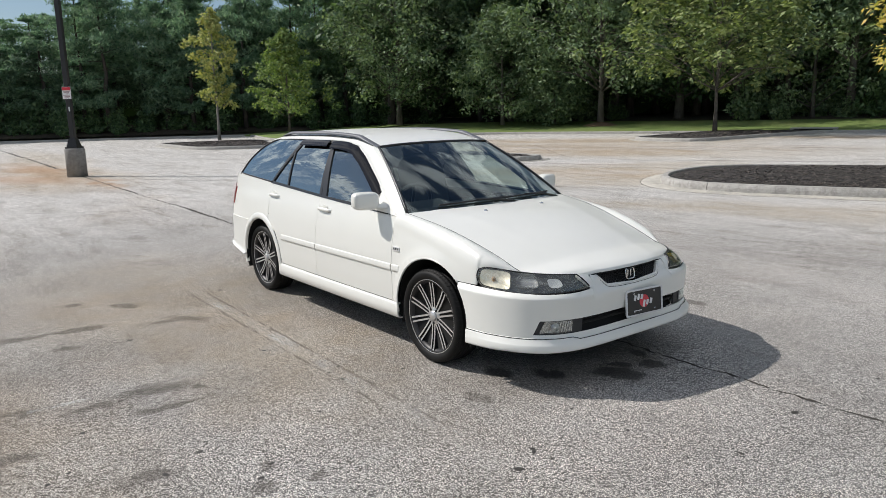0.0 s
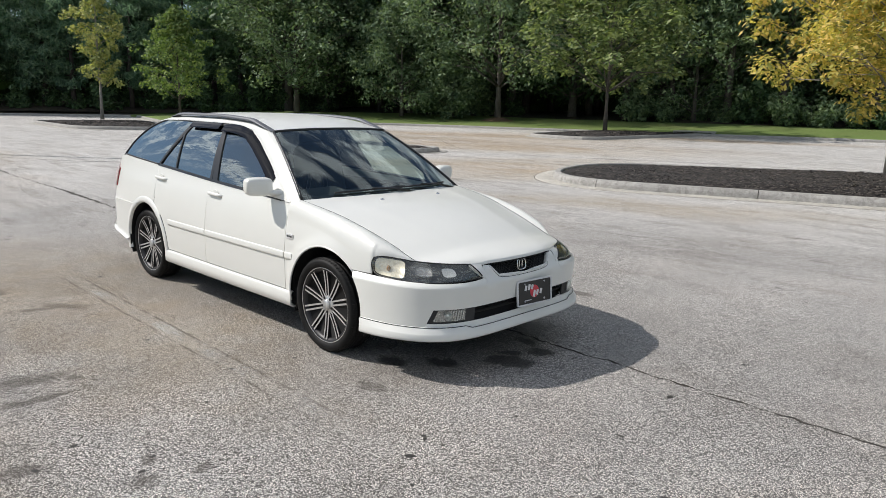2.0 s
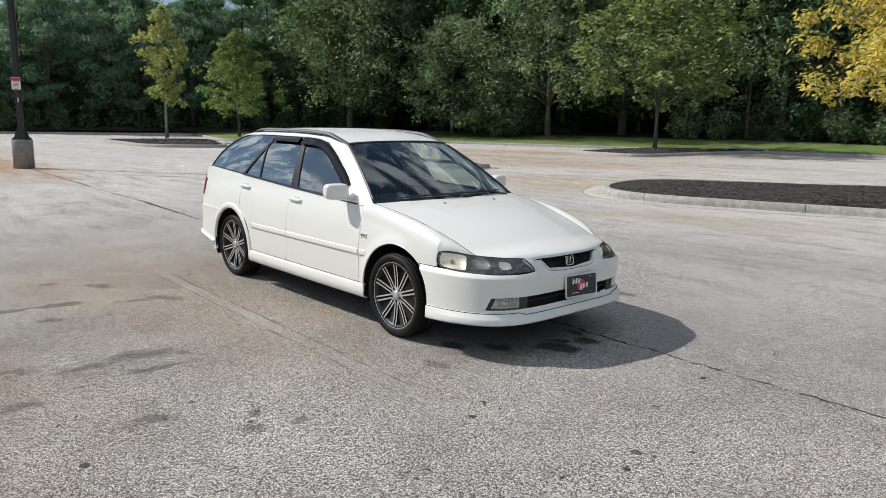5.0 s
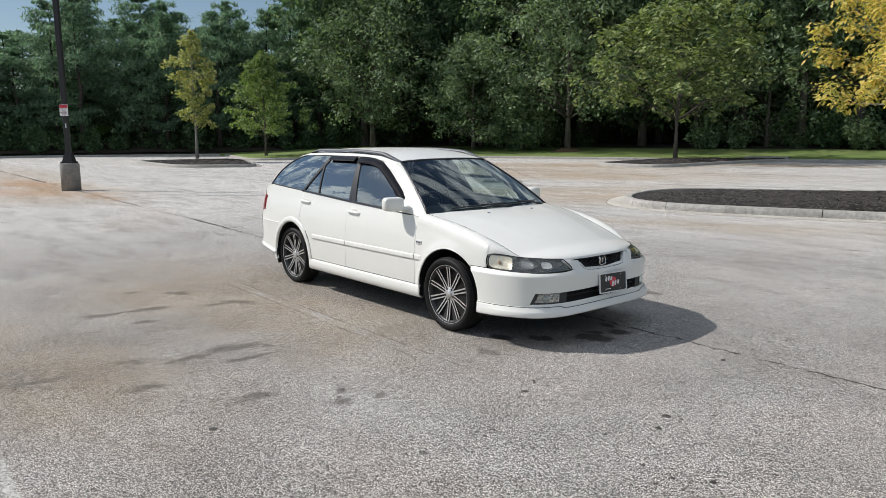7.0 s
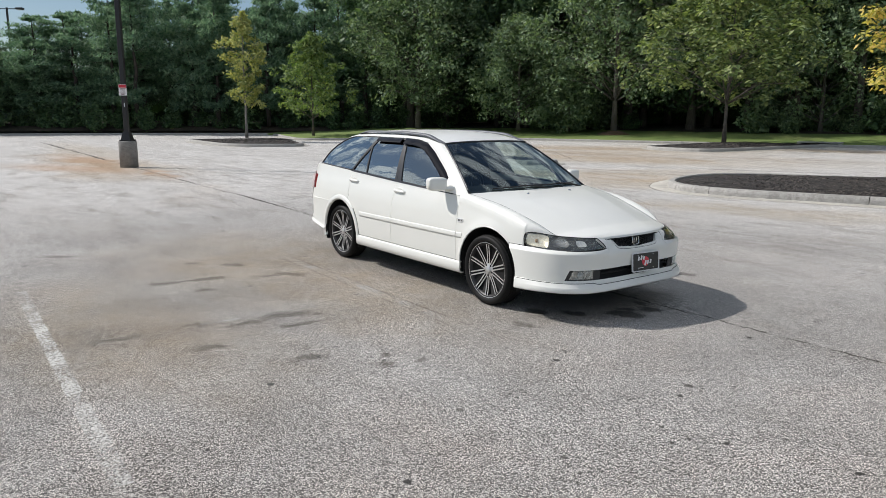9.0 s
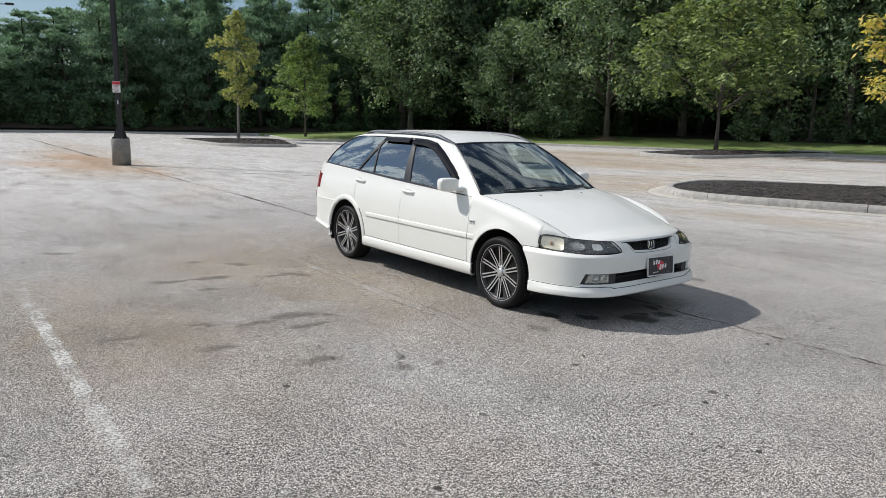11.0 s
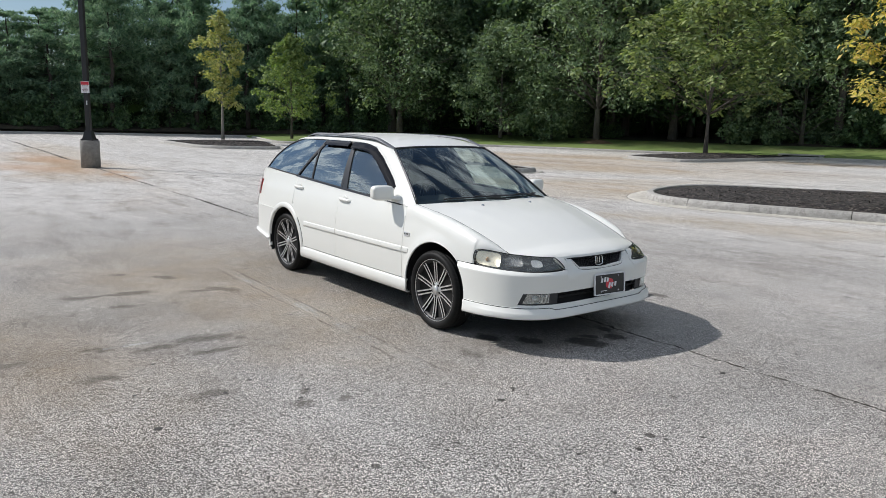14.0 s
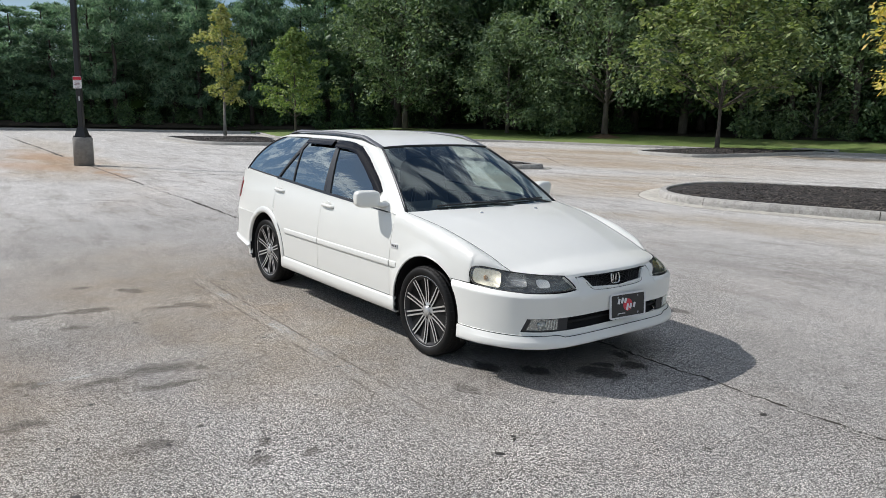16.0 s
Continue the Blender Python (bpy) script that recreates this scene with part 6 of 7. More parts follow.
def mirror(sg):
    bm = bmesh.new()
    blob(bm, (-0.686, sg * 0.907, 1.029), (0.057, 0.097, 0.063), 0.48, 28, 14, Matrix.Rotation(radians(14 * sg), 4, "Z"))
    for v in bm.verts:
        if v.co.z < 1.02:
            v.co.y -= sg * (1.02 - v.co.z) * 0.10
    m = part("door_mirror", bm, PAINT, car, "white door mirror")
    bm = bmesh.new()
    rows = []
    for u in steps(0, 1, 4):
        rows.append([(-0.668 + 0.040 * math.cos(a) + 0.07 * (1 - u), sg * (0.78 + 0.085 * u), 0.985 + 0.02 * math.sin(a)) for a in steps(0, 2 * math.pi, 12)[:-1]])
    shell(bm, rows, closed=True)
    bmesh.ops.recalc_face_normals(bm, faces=bm.faces)
    part("mirror_foot", bm, PAINT, m)
    bm = bmesh.new()
    box(bm, (-0.737, sg * 0.907, 1.029), (0.006, 0.150, 0.084), Matrix.Rotation(radians(14 * sg), 4, "Z"), bevel=0.002)
    part("mirror_glass", bm, CHROME, m, smooth=False)


both(mirror)

# -- underbody, wheel housings and cabin --
bm = bmesh.new()
box(bm, (-1.18, 0, 0.36), (3.99, 1.18, 0.30), bevel=0.06)
box(bm, (-1.33, 0, 0.38), (1.82, 1.62, 0.24), bevel=0.04)
part("underbody", bm, UNDER, car)
bm = bmesh.new()
box(bm, (0.25, 0, 0.55), (1.0, 1.10, 0.20), bevel=0.05)
part("engine_bay", bm, UNDER, car)
for cx, cz in (AF, AR):
    for sg in (-1, 1):
        bm, rows = bmesh.new(), []
        for a in steps(200, -20, 26):
            rows.append([(cx + (R_ARCH + 0.012) * math.cos(radians(a)), sg * y, cz + (R_ARCH + 0.012) * math.sin(radians(a))) for y in (0.52, 0.66, 0.838)])
        shell(bm, rows, 0.008)
        part("wheel_housing", bm, UNDER, car)
bm = bmesh.new()
for sg in (-1, 1):
    box(bm, (-1.9, sg * 0.70, 0.72), (2.7, 0.03, 0.42), bevel=0.01)
box(bm, (-1.9, 0, 0.54), (2.8, 1.42, 0.03))
box(bm, (-0.50, 0, 0.72), (0.04, 1.40, 0.40))
box(bm, (-3.35, 0, 0.76), (0.04, 1.30, 0.40))
cabin = part("cabin_lining", bm, CABIN, car, "dark grey cabin lining", smooth=False)
bm, rows = bmesh.new(), []
for x, z in ((-0.34, 0.925), (-0.50, 0.945), (-0.70, 0.955), (-0.80, 0.93), (-0.83, 0.80)):
    rows.append([(x, y, z - 0.012 * (y / 0.7) ** 2 + (0.035 if x < -0.55 and -0.56 < y < -0.20 and z > 0.9 else 0)) for y in steps(-0.72, 0.72, 24)])
shell(bm, rows[::-1], 0.03)
part("dashboard", bm, CABIN, car, "dark grey dashboard")
bm = bmesh.new()
wheel_m = Matrix.Translation((-0.90, -0.37, 0.93)) @ Matrix.Rotation(radians(-64), 4, "Y")
tube(bm, [wheel_m @ Vector((0.185 * math.cos(a), 0.185 * math.sin(a), 0)) for a in steps(0, 2 * math.pi, 32)], 0.015, 8, cap=False)
for a in (0, 2.1, 4.2):
    tube(bm, [wheel_m @ Vector((0, 0, -0.03)), wheel_m @ Vector((0.18 * math.cos(a), 0.18 * math.sin(a), 0))], 0.014, 6)
part("steering_wheel", bm, BLACK_TRIM, car)
for y in (-0.37, 0.37):
    bm = bmesh.new()
    blob(bm, (-1.42, y, 0.66), (0.27, 0.25, 0.10), 0.55)
    blob(bm, (-1.72, y, 0.93), (0.10, 0.24, 0.34), 0.55, turn=Matrix.Rotation(radians(-16), 4, "Y"))
    seat = part("front_seat", bm, CABIN, car, "dark cloth front seat")
    bm = bmesh.new()
    blob(bm, (-1.83, y, 1.285), (0.055, 0.135, 0.085), 0.55)
    part("headrest", bm, CABIN, seat)
bm = bmesh.new()
blob(bm, (-2.30, 0, 0.66), (0.27, 0.64, 0.10), 0.45)
blob(bm, (-2.60, 0, 0.92), (0.10, 0.64, 0.30), 0.45, turn=Matrix.Rotation(radians(-18), 4, "Y"))
rear_seat = part("rear_seat", bm, CABIN, car, "dark cloth rear bench")
for y in (-0.36, 0.36):
    bm = bmesh.new()
    blob(bm, (-2.70, y, 1.235), (0.05, 0.13, 0.07), 0.55)
    part("headrest", bm, CABIN, rear_seat)

# -- wheels --
def wheel_parts(spin):
    """One wheel with its face towards -y, its hub at the middle."""
    w = new("wheel")
    w.parent = car
    face = Matrix.Rotation(radians(90), 4, "X")
    R, Wd = 0.315, 0.105
    prof = [(0.238, 0.060), (0.245, 0.082), (0.252, 0.092), (0.268, 0.100), (0.285, 0.103), (0.298, 0.098), (0.306, 0.086), (0.3105, 0.074)]
    tread = []
    for y in (0.062, 0.036, 0.006):
        tread += [(R - 0.001, y + 0.010), (R, y + 0.004), (R, y - 0.006), (R - 0.008, y - 0.008), (R - 0.008, y - 0.013)]
    half = prof + tread
    full = half + [(r, -h) for r, h in half[::-1]]
    bm = bmesh.new()
    lathe(bm, full, 72, face, closed_profile=False)
    bmesh.ops.recalc_face_normals(bm, faces=bm.faces)
    tyre = part("tyre", bm, TYRE, w, "low-profile black tyre")
    bm = bmesh.new()
    for k in range(64):
        a = 2 * math.pi * k / 64
        for sgn in (-1, 1):
            p = [face @ Vector(((R - 0.001) * math.cos(a + 0.02 * t), (R - 0.001) * math.sin(a + 0.02 * t), sgn * (0.046 + 0.034 * t))) for t in (0, 1)]
            q = face @ Vector(((R - 0.012) * math.cos(a + 0.03), (R - 0.012) * math.sin(a + 0.03), sgn * 0.094))
            tube(bm, p + [q], 0.0015, 3, cap=False)
    tagged(part("tread_pattern", bm, UNDER, tyre), kind="stuff")
    bm = bmesh.new()
    lathe(bm, [(0.246, -0.085), (0.228, -0.07), (0.214, -0.03), (0.218, 0.05), (0.224, 0.074), (0.236, 0.083), (0.2475, 0.088), (0.2505, 0.084), (0.247, 0.070), (0.236, 0.05), (0.232, -0.06)], 64, face, closed_profile=True)
    bmesh.ops.recalc_face_normals(bm, faces=bm.faces)
    rim = part("rim", bm, RIM_DARK, w, "gunmetal alloy rim")
    bm = bmesh.new()
    lathe(bm, [(0.2445, 0.0872), (0.2480, 0.0892), (0.2500, 0.0868)], 64, face)
    for fc in [fc for fc in bm.faces if len(fc.verts) > 4]:
        bm.faces.remove(fc)
    bmesh.ops.recalc_face_normals(bm, faces=bm.faces)
    part("rim_edge", bm, RIM_FACE, rim, "machined bright rim edge")
    for k in range(10):
        a = 2 * math.pi * k / 10 + spin
        bm, bf = bmesh.new(), bmesh.new()
        for o in (-1, 1):
            c0, c1 = o * 0.0125, o * 0.0150
            m = face @ Matrix.Rotation(a, 4, "Z")
            rows = []
            for u in steps(0, 1, 5):
                r = 0.052 + (0.232 - 0.052) * u
                c = c0 + (c1 - c0) * u
                h = 0.064 + 0.018 * u - 0.004 * math.sin(math.pi * u)
                rows.append([(r, c - 0.0085, h - 0.034), (r, c - 0.0068, h), (r, c + 0.0068, h), (r, c + 0.0085, h - 0.034)])
            shell(bm, [[m @ Vector(p) for p in row] for row in rows])
            shell(bf, [[m @ Vector((p[0], p[1] * 1.0 + (0.0012 if q == 0 else -0.0012), p[2] + 0.0012)) for q, p in enumerate(row[1:3])] for row in rows])
        for b in (bm, bf):
            bmesh.ops.recalc_face_normals(b, faces=b.faces)
        sp = part("spoke", bm, RIM_DARK, rim, smooth=False)
        part("spoke_face", bf, RIM_FACE, sp, "machined spoke face", smooth=False)
    bm = bmesh.new()
    lathe(bm, [(0.066, 0.02), (0.064, 0.058), (0.054, 0.066), (0.0, 0.066)], 32, face)
    part("hub", bm, RIM_FACE, rim)
    bm = bmesh.new()
    lathe(bm, [(0.034, 0.064), (0.034, 0.074), (0.029, 0.079), (0.0, 0.080)], 28, face)
    part("centre_cap", bm, RIM_FACE, rim, "silver centre cap")
    for k in range(5):
        a = 2 * math.pi * (k + 0.5) / 5 + spin
        bm = bmesh.new()
        lathe(bm, [(0.0095, 0.060), (0.0095, 0.069), (0.0, 0.069)], 8, face @ Matrix.Translation((0.049 * math.cos(a), 0.049 * math.sin(a), 0)))
        part("lug_nut", bm, UNDER, rim, smooth=False)
    bm = bmesh.new()
    lathe(bm, [(0.0, 0.016), (0.08, 0.016), (0.135, 0.010), (0.14, 0.004), (0.135, -0.006), (0.0, -0.01)], 40, face)
    part("brake_disc", bm, DISC, w, "grey steel brake disc")
    bm = bmesh.new()
    blob(bm, face @ Vector((0.125, 0.02, 0.02)), (0.035, 0.028, 0.075), 0.5)
    part("brake_caliper", bm, UNDER, w)
    bm = bmesh.new()
    lathe(bm, [(0.0, -0.07), (0.225, -0.07), (0.228, -0.072), (0.0, -0.074)], 32, face)
    part("backing", bm, UNDER, w)
    return w


def put_wheel(w, x, sg, steer):
    w.matrix_basis = Matrix.Translation((x, sg * (0.763 if x > -1 else 0.722), 0.313)) @ Matrix.Rotation(radians(steer + (180 if sg > 0 else 0)), 4, "Z")


first = wheel_parts(0.30)
put_wheel(first, -0.012, -1, 0)
for x, sg in ((-2.715, -1), (-0.012, 1), (-2.715, 1)):
    c = copy_thing(first, Matrix())
    put_wheel(c, x, sg, 0)


# ---- trees ----
def leaf_mesh(centres, spread, per, size, rng, flat=0.5, droop=0.0, aspect=0.55, simple=False):
    """Many small pointed leaves about the given centres. Each leaf is a folded diamond of its own, or far off a plain point."""
    c = np.repeat(np.asarray(centres, float), per, axis=0)
    n = len(c)
    off = rng.normal(0, 1, (n, 3))
    off *= (rng.random((n, 1)) ** 0.4) * np.repeat(np.asarray(spread, float).reshape(-1, 1) * np.ones((len(centres), 1)), per, axis=0) / (np.linalg.norm(off, axis=1, keepdims=True) + 1e-6)
    off[:, 2] *= 0.72
    p = c + off
    nrm = rng.normal(0, 1, (n, 3)) * (1 - flat)
    nrm[:, 2] += flat * 1.6
    nrm += 0.9 * off / (np.linalg.norm(off, axis=1, keepdims=True) + 1e-6)
    nrm /= np.linalg.norm(nrm, axis=1, keepdims=True)
    a = np.cross(nrm, rng.normal(0, 1, (n, 3)))
    a /= np.linalg.norm(a, axis=1, keepdims=True) + 1e-9
    b = np.cross(nrm, a)
    s = size * rng.uniform(0.55, 1.3, (n, 1))
    tip = a * s
    tip[:, 2] -= droop * s[:, 0]
    v = np.stack([p - tip, p + b * s * aspect + nrm * s * 0.12, p + tip, p - b * s * aspect + nrm * s * 0.12], 1).reshape(-1, 3)
    if simple:
        v = np.stack([p - tip * 0.8 + b * s * aspect, p + tip, p - tip * 0.8 - b * s * aspect], 1).reshape(-1, 3)
    f = np.arange(len(v)).reshape(n, -1)
    return raw(v.tolist(), f.tolist())


def limb_tree(name, rng, height, trunk_r, first, reach, limbs, shape, leaf, leaf_size, per, clump, bark, leaf_mat, label, category="tree", lean=0.0, twigs=5, flat=0.5, droop=0.1, rise=0.75, simple=False):
    """A tapered trunk, limbs that fork into twigs, and leaves about the twig ends. shape(u): the crown's half width at u of its height."""
    bm = bmesh.new()
    trunk = [Vector((lean * (k / 8) ** 2 + 0.05 * height / 8 * rng.normal() * (k > 1) * 0.3, 0.05 * height / 8 * rng.normal() * (k > 1) * 0.3, height * 0.97 * k / 8)) for k in range(9)]
    radii = [trunk_r * (1.35 if k == 0 else 1.0) * (1 - 0.93 * k / 8) + 0.006 for k in range(9)]
    tube(bm, trunk, radii, 9)
    def on_trunk(z):
        u = min(max(z / (height * 0.97) * 8, 0), 7.999)
        return trunk[int(u)].lerp(trunk[int(u) + 1], u - int(u))
    ends, sizes = [], []
    for i in range(limbs):
        u = ((i + 0.5) / limbs) ** 0.85
        z0 = first + (height * 0.96 - first) * u
        ang = i * 2.399963 + rng.normal() * 0.35
        w = shape(u) * reach * rng.uniform(0.72, 1.18)
        start = on_trunk(max(z0 - w * rise * 0.55, first * 0.85))
        end = Vector((math.cos(ang) * w, math.sin(ang) * w, 0)) + on_trunk(z0) + Vector((0, 0, w * 0.12))
        mid = start.lerp(end, 0.5) + Vector((0, 0, 0.10 * w)) + Vector(rng.normal(0, 0.05 * w, 3))
        r0 = max(0.010, trunk_r * (1 - u) * 0.34 + 0.006)
        tube(bm, [start, start.lerp(mid, 0.55), mid, end], [r0, r0 * 0.8, r0 * 0.55, 0.006], 5)
        for k in range(twigs):
            t = 0.35 + 0.65 * (k + rng.random()) / twigs
            base = start.lerp(mid, t * 2) if t < 0.5 else mid.lerp(end, t * 2 - 1)
            tip = base + Vector((rng.normal(), rng.normal(), rng.normal() * 0.55 + 0.15)) * (0.20 * w + 0.25 * clump)
            if not simple:
                tube(bm, [base, tip], [0.010, 0.004], 3, cap=False)
            ends.append(tuple(tip)), sizes.append(clump * rng.uniform(0.65, 1.25))
        ends.append(tuple(end)), sizes.append(clump * rng.uniform(0.6, 1.0))
    top = on_trunk(height)
    for k in range(3):
        ends.append((top.x + rng.normal() * 0.1, top.y + rng.normal() * 0.1, height - 0.3 * k * clump)), sizes.append(clump * 0.55)
    thing = holder(name, Matrix(), label, category)
    part("trunk", bm, bark, thing)
    me = leaf_mesh(ends, sizes, per, leaf_size, rng, flat, droop, leaf, simple)
    me.materials.append(leaf_mat)
    crown = new("crown", me)
    crown.parent = thing
    return thing


def pine_tree(rng, height, reach, per, size, label):
    """A loblolly pine: bare lower trunk, whorls of limbs and upward needle tufts."""
    bm = bmesh.new()
    trunk = [Vector((0.12 * rng.normal() * (k > 1), 0.12 * rng.normal() * (k > 1), height * k / 8)) for k in range(9)]
    tube(bm, trunk, [0.20 * (1 - 0.92 * k / 8) + 0.01 for k in range(9)], 8)
    ends, sizes = [], []
    whorls = 15
    for i in range(whorls):
        u = i / (whorls - 1)
        z = height * (0.17 + 0.81 * u)
        w = reach * (1 - u ** 3.2) ** 0.7 * (0.5 + 0.5 * min(1, u * 3)) + 0.42
        for k in range(5):
            ang = rng.uniform(0, 6.28)
            ww = w * rng.uniform(0.6, 1.15)
            base = Vector((trunk[min(8, int(u * 8))].x, trunk[min(8, int(u * 8))].y, z))
            end = base + Vector((math.cos(ang) * ww, math.sin(ang) * ww, 0.28 * ww + rng.normal() * 0.2))
            tube(bm, [base, base.lerp(end, 0.6) - Vector((0, 0, 0.06 * ww)), end], [0.035 * (1 - u) + 0.012, 0.02, 0.006], 4, cap=False)
            for t in (0.5, 0.8, 1.0):
                q = base.lerp(end, t)
                ends.append(tuple(q)), sizes.append((0.30 + 0.24 * ww) * (0.75 + 0.4 * rng.random()))
    for k in range(6):
        ends.append((trunk[8].x + 0.5 * rng.normal(), trunk[8].y + 0.5 * rng.normal(), height - 0.2 + 0.12 * k)), sizes.append(0.55 - 0.05 * k)
    thing = holder("pine_tree", Matrix(), label, "pine tree")
    part("trunk", bm, BARK_PINE, thing)
    me = leaf_mesh(ends, sizes, per, size, rng, 0.1, -0.6, 0.30, True)
    me.materials.append(LEAF_PINE)
    new("crown", me).parent = thing
    return thing


def shrub(rng, label, mat):
    ends, sizes = [], []
    bm = bmesh.new()
    for k in range(16):
        a, r = rng.uniform(0, 6.28), rng.uniform(0.1, 1.5)
        tip = Vector((math.cos(a) * r, math.sin(a) * r, rng.uniform(0.5, 2.4) * (1.25 - r / 2.2)))
        tube(bm, [(0.1 * math.cos(a), 0.1 * math.sin(a), 0), tip], [0.03, 0.008], 4, cap=False)
        for t in (0.35, 0.7, 1.0):
            ends.append(tuple(tip * t)), sizes.append(0.6 * rng.uniform(0.7, 1.2))
    thing = holder("shrub", Matrix(), label, "shrub")
    part("branchwork", bm, BARK, thing)
    me = leaf_mesh(ends, sizes, 44, 0.15, rng, 0.5, 0.1, 0.5, True)
    me.materials.append(mat)
    new("foliage", me).parent = thing
    return thing


round_crown = curve((0, 0.55), (0.25, 0.95), (0.45, 1.0), (0.7, 0.8), (0.9, 0.42), (1, 0.12))
tall_crown = curve((0, 0.75), (0.2, 1.0), (0.5, 0.92), (0.75, 0.68), (0.92, 0.38), (1, 0.1))
lobed_crown = curve((0, 0.45), (0.12, 0.72), (0.30, 0.42), (0.48, 0.80), (0.62, 1.0), (0.80, 0.42), (1, 0.1))
spire_crown = curve((0, 0.62), (0.18, 1.0), (0.42, 0.76), (0.62, 0.52), (0.82, 0.28), (1, 0.05))
flat_crown = curve((0, 0.85), (0.3, 1.0), (0.6, 0.85), (0.85, 0.5), (1, 0.15))
rng = np.random.default_rng(11)


def stand(tree, x, y, z=0.12, turn=0, scale=1.0):
    tree.matrix_basis = pose(x, y, z, 0, 0, turn)
    tree.scale = (scale,) * 3
    return tree


# single trees of the lot and the verge
stand(limb_tree("maple_tree", rng, 9.0, 0.10, 2.5, 5.1, 46, flat_crown, 0.6, 0.150, 30, 0.66, BARK, LEAF_MAPLE, "broad green maple with a slender grey trunk in a mulch bed", twigs=6, lean=0.2, flat=0.75), -18.7, 32.2, 0.2)
stand(limb_tree("golden_maple_tree", rng, 6.8, 0.066, 1.45, 2.6, 50, flat_crown, 0.55, 0.064, 104, 0.42, BARK_PALE, LEAF_GOLD, "young maple with golden yellow leaves and pale trunk", twigs=7, lean=0.0, flat=0.7, droop=0.25), -0.35, 14.1, 0.32, 40)
stand(limb_tree("turning_tree", rng, 7.6, 0.080, 1.9, 1.42, 26, lobed_crown, 0.55, 0.110, 30, 0.36, BARK_PALE, LEAF_TURN, "narrow young tree turning yellow in an island", twigs=4), -39.9, 12.9, 0.22)
stand(limb_tree("young_tree", rng, 7.0, 0.08, 1.35, 2.75, 34, spire_crown, 0.55, 0.115, 34, 0.46, BARK, LEAF_SAP, "young bright green tree on the grass verge", twigs=5), -42.6, 18.9, 0.22)
stand(limb_tree("elm_tree", rng, 15.5, 0.20, 2.6, 5.6, 70, tall_crown, 0.5, 0.15, 44, 1.1, BARK, LEAF_ELM, "tall grey-green elm on the grass verge", twigs=6), -31.0, 37.4, 0.45)
stand(limb_tree("elm_tree", rng, 13.6, 0.22, 2.2, 5.2, 62, round_crown, 0.5, 0.15, 40, 1.1, BARK, LEAF_ELM, "spreading grey-green elm at the edge of the woods", twigs=6), -45.5, 30.0, 0.4)

for height, first_limb, reach, x, y, turn, words in ((8.6, 0.5, 3.3, -37.4, 33.8, 30, "low-branched grey-green elm at the edge of the woods"), (4.6, 0.4, 1.8, -34.6, 36.4, 10, "small yellow-green elm at the edge of the woods"), (13.0, 0.8, 4.4, -20.2, 46.0, 80, "bushy green elm at the edge of the woods")):
    stand(limb_tree("elm_tree", rng, height, 0.13, first_limb, reach, 44, tall_crown, 0.5, 0.14, 38, 0.85, BARK, LEAF_ELM, words, twigs=5, simple=True), x, y, 0.5, turn)

bm, rows = bmesh.new(), []
for k in range(7):
    r = 1.35 * (1 - k / 6) + 0.02
    rows.append([(-31.0 + r * math.cos(a) * (1 + 0.1 * math.sin(3 * a)), 37.4 + r * math.sin(a), 0.30 + 0.34 * (k / 6) ** 0.8 + 0.02 * math.sin(a * 5 + k)) for a in steps(0, 2 * math.pi, 22)[:-1]])
shell(bm, rows, closed=True)
bmesh.ops.recalc_face_normals(bm, faces=bm.faces)
tagged(part("straw_mound", bm, STRAW), "brown pine straw heaped round a tree's foot", "mulch", kind="stuff")

# the woods: a few trees of each kind, repeated along the edge
kinds = [limb_tree("oak_tree", rng, h, 0.28, f, r, 54, s, 0.5, 0.22, 38, 1.35, BARK, m, "dark green broadleaf tree at the edge of the woods", twigs=6, simple=True)
         for h, f, r, s, m in ((19.5, 2.6, 4.8, tall_crown, LEAF_OAK), (17.0, 1.6, 5.0, round_crown, LEAF_OAK), (21.0, 4.0, 4.6, tall_crown, LEAF_ELM), (15.5, 1.2, 4.4, tall_crown, LEAF_OAK))]
pines = [pine_tree(rng, h, r, 40, 0.215, "tall green pine at the edge of the woods") for h, r in ((17.0, 2.7), (15.0, 2.5), (18.5, 2.9))]
shrubs = [shrub(rng, "dark green undergrowth at the foot of the woods", m) for m in (LEAF_OAK, LEAF_OAK, LEAF_ELM)]
pick = random.Random(3)
used = set()


def plant(pool, p, scale, z, group, tall=None):
    i = pick.randrange(len(pool))
    m = pose(p.x, p.y, z, 0, 0, pick.uniform(0, 360))
    if id(pool[i]) not in used:
        used.add(id(pool[i]))
        pool[i].matrix_basis = m
        t = pool[i]
    else:
        t = copy_thing(pool[i], m)
    t.scale = (scale, scale, scale * pick.uniform(0.92, 1.12) if tall is None else tall * pick.uniform(0.95, 1.05))
    tagged(t, group=group)


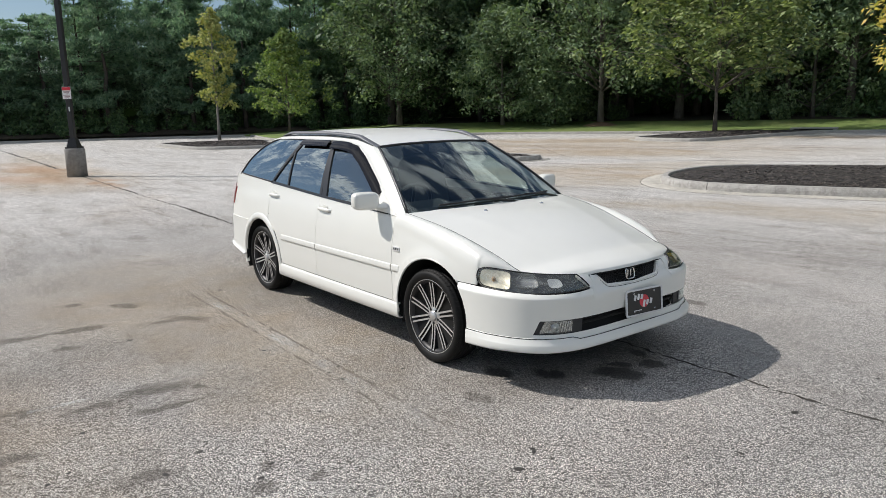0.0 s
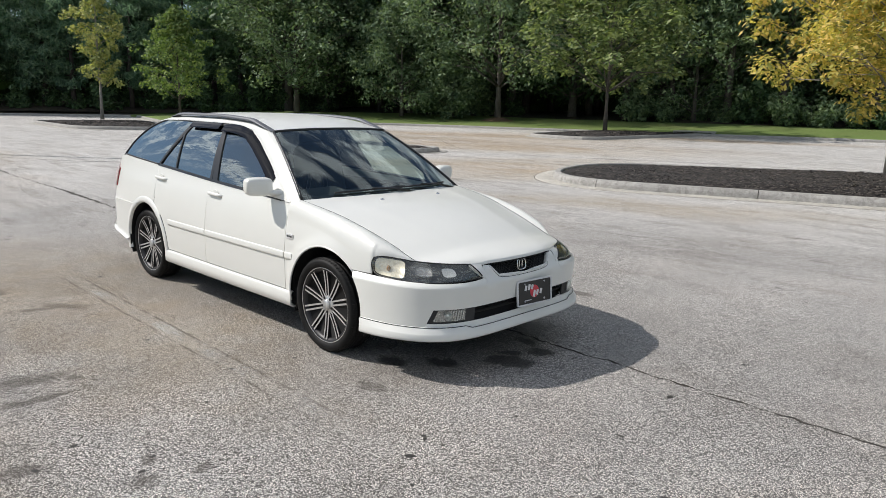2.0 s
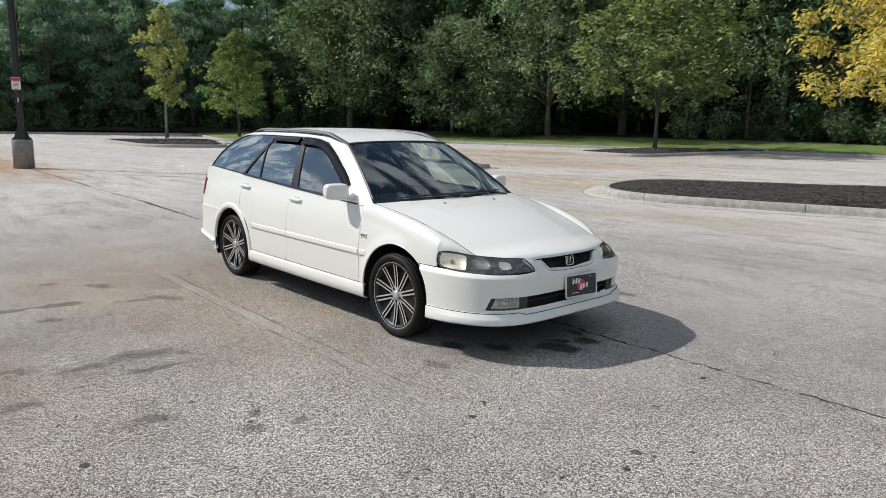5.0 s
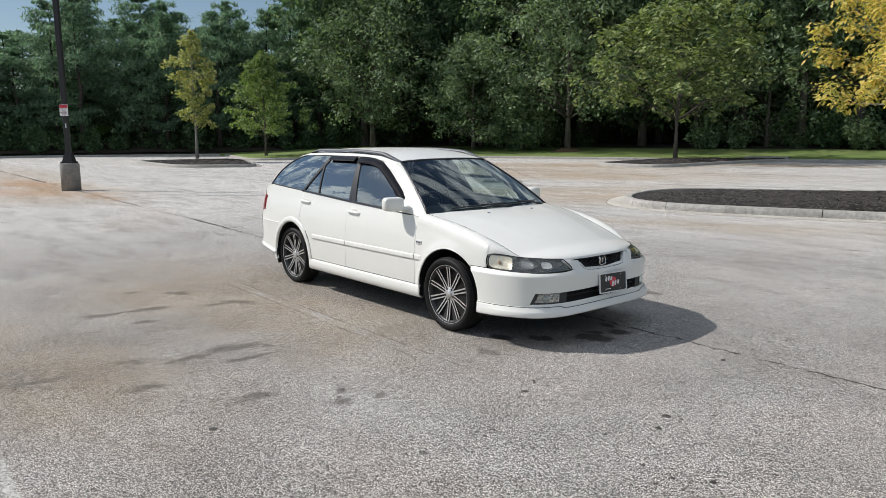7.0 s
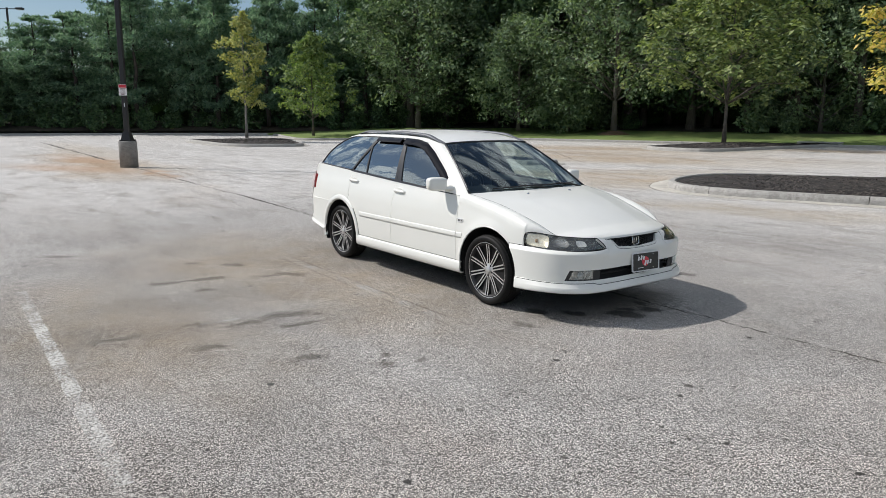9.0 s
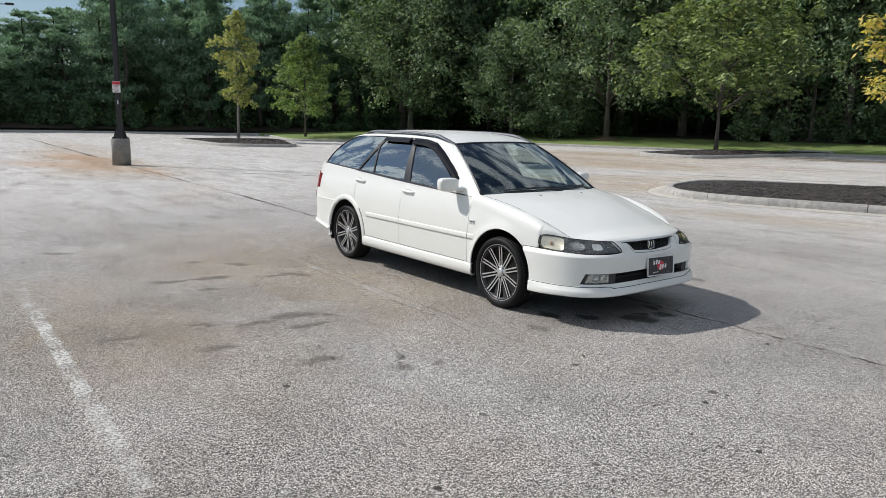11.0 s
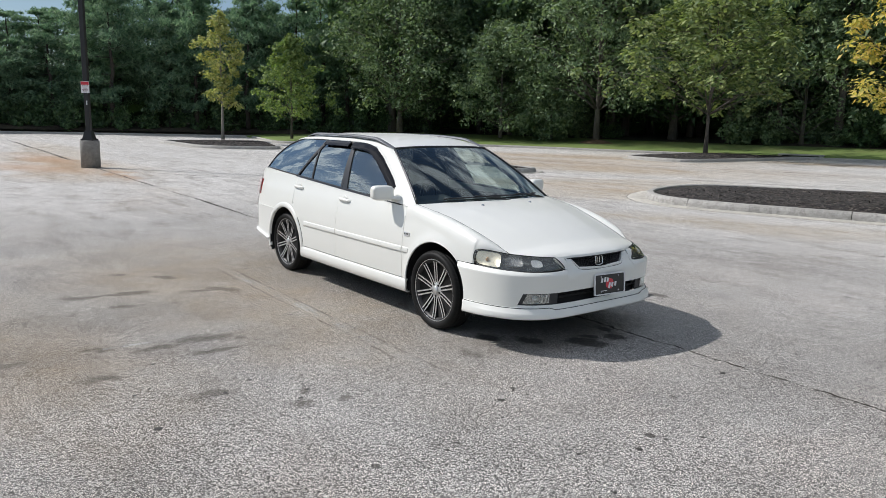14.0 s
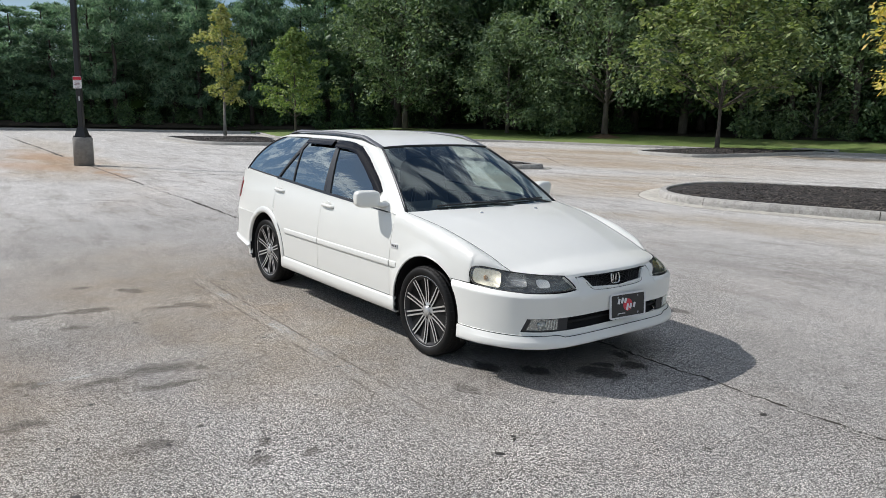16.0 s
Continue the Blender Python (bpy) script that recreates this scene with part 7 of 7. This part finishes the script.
left_height = curve((-40, 0.42), (3, 0.46), (6.5, 0.50), (9, 0.58), (10.5, 0.66), (16, 0.69), (22, 0.70), (27, 0.76), (40, 0.92))
woods = resample(woods_edge[1:-1] + [lot(75, 51)], 1.0)
for i, p in enumerate(woods):
    d = (woods[min(i + 1, len(woods) - 1)] - woods[max(i - 1, 0)]).normalized()
    back = Vector((-d.y, d.x, 0))
    left = p.x < -51
    for gap, off, zz in ((4, 0.5, 0.6), (4, 4.5, 0.8), (5, 9.5, 0.9)) if not left else ((3, 0.5, 0.6), (3, 3.8, 0.8), (4, 8.0, 0.9)):
        if (i + int(off)) % gap == 0:
            q = p + back * (off + pick.uniform(-1.3, 1.3)) + d * pick.uniform(-1.2, 1.2)
            pine = pick.random() < (0.96 if left else 0.22)
            plant(pines if pine else kinds, q, pick.uniform(0.95, 1.12) if left else pick.uniform(0.88, 1.15), zz, "woods", left_height(p.y) if left else None)
    gap_here = -47 < p.x < -41 or -33 < p.x < -25
    if i % 2 == 0 and not gap_here:
        q = p + back * pick.uniform(-1.6, 1.0)
        plant(shrubs[:2] if left else shrubs, q, pick.uniform(0.6, 1.1) if left else pick.uniform(0.6, 1.2), 0.35 if left else 0.5, "undergrowth")
    if i % (5 if left else 3) == 1 and not gap_here:
        q = p + back * pick.uniform(2.5, 5.5)
        plant(shrubs, q, pick.uniform(0.8, 1.3) if left else pick.uniform(1.1, 2.1), 0.6, "undergrowth")

# woods behind the first rows: one dense, uneven mass, shade put into its colour
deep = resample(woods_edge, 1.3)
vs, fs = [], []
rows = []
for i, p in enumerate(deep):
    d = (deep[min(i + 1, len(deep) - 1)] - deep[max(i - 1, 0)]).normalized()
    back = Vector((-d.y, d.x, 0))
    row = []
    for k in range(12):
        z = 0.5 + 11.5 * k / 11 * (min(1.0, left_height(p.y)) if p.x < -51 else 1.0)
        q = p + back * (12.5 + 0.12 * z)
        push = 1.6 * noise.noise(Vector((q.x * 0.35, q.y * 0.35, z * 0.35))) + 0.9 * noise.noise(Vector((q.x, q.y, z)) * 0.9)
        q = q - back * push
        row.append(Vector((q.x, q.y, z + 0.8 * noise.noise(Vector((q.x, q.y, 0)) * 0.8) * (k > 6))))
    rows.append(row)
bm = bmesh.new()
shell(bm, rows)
mass = tagged(part("shaded_woods", bm, DEEP_SHADE, smooth=False), "dense green woods behind the front trees, coloured dark for their shade", "woods", kind="stuff")
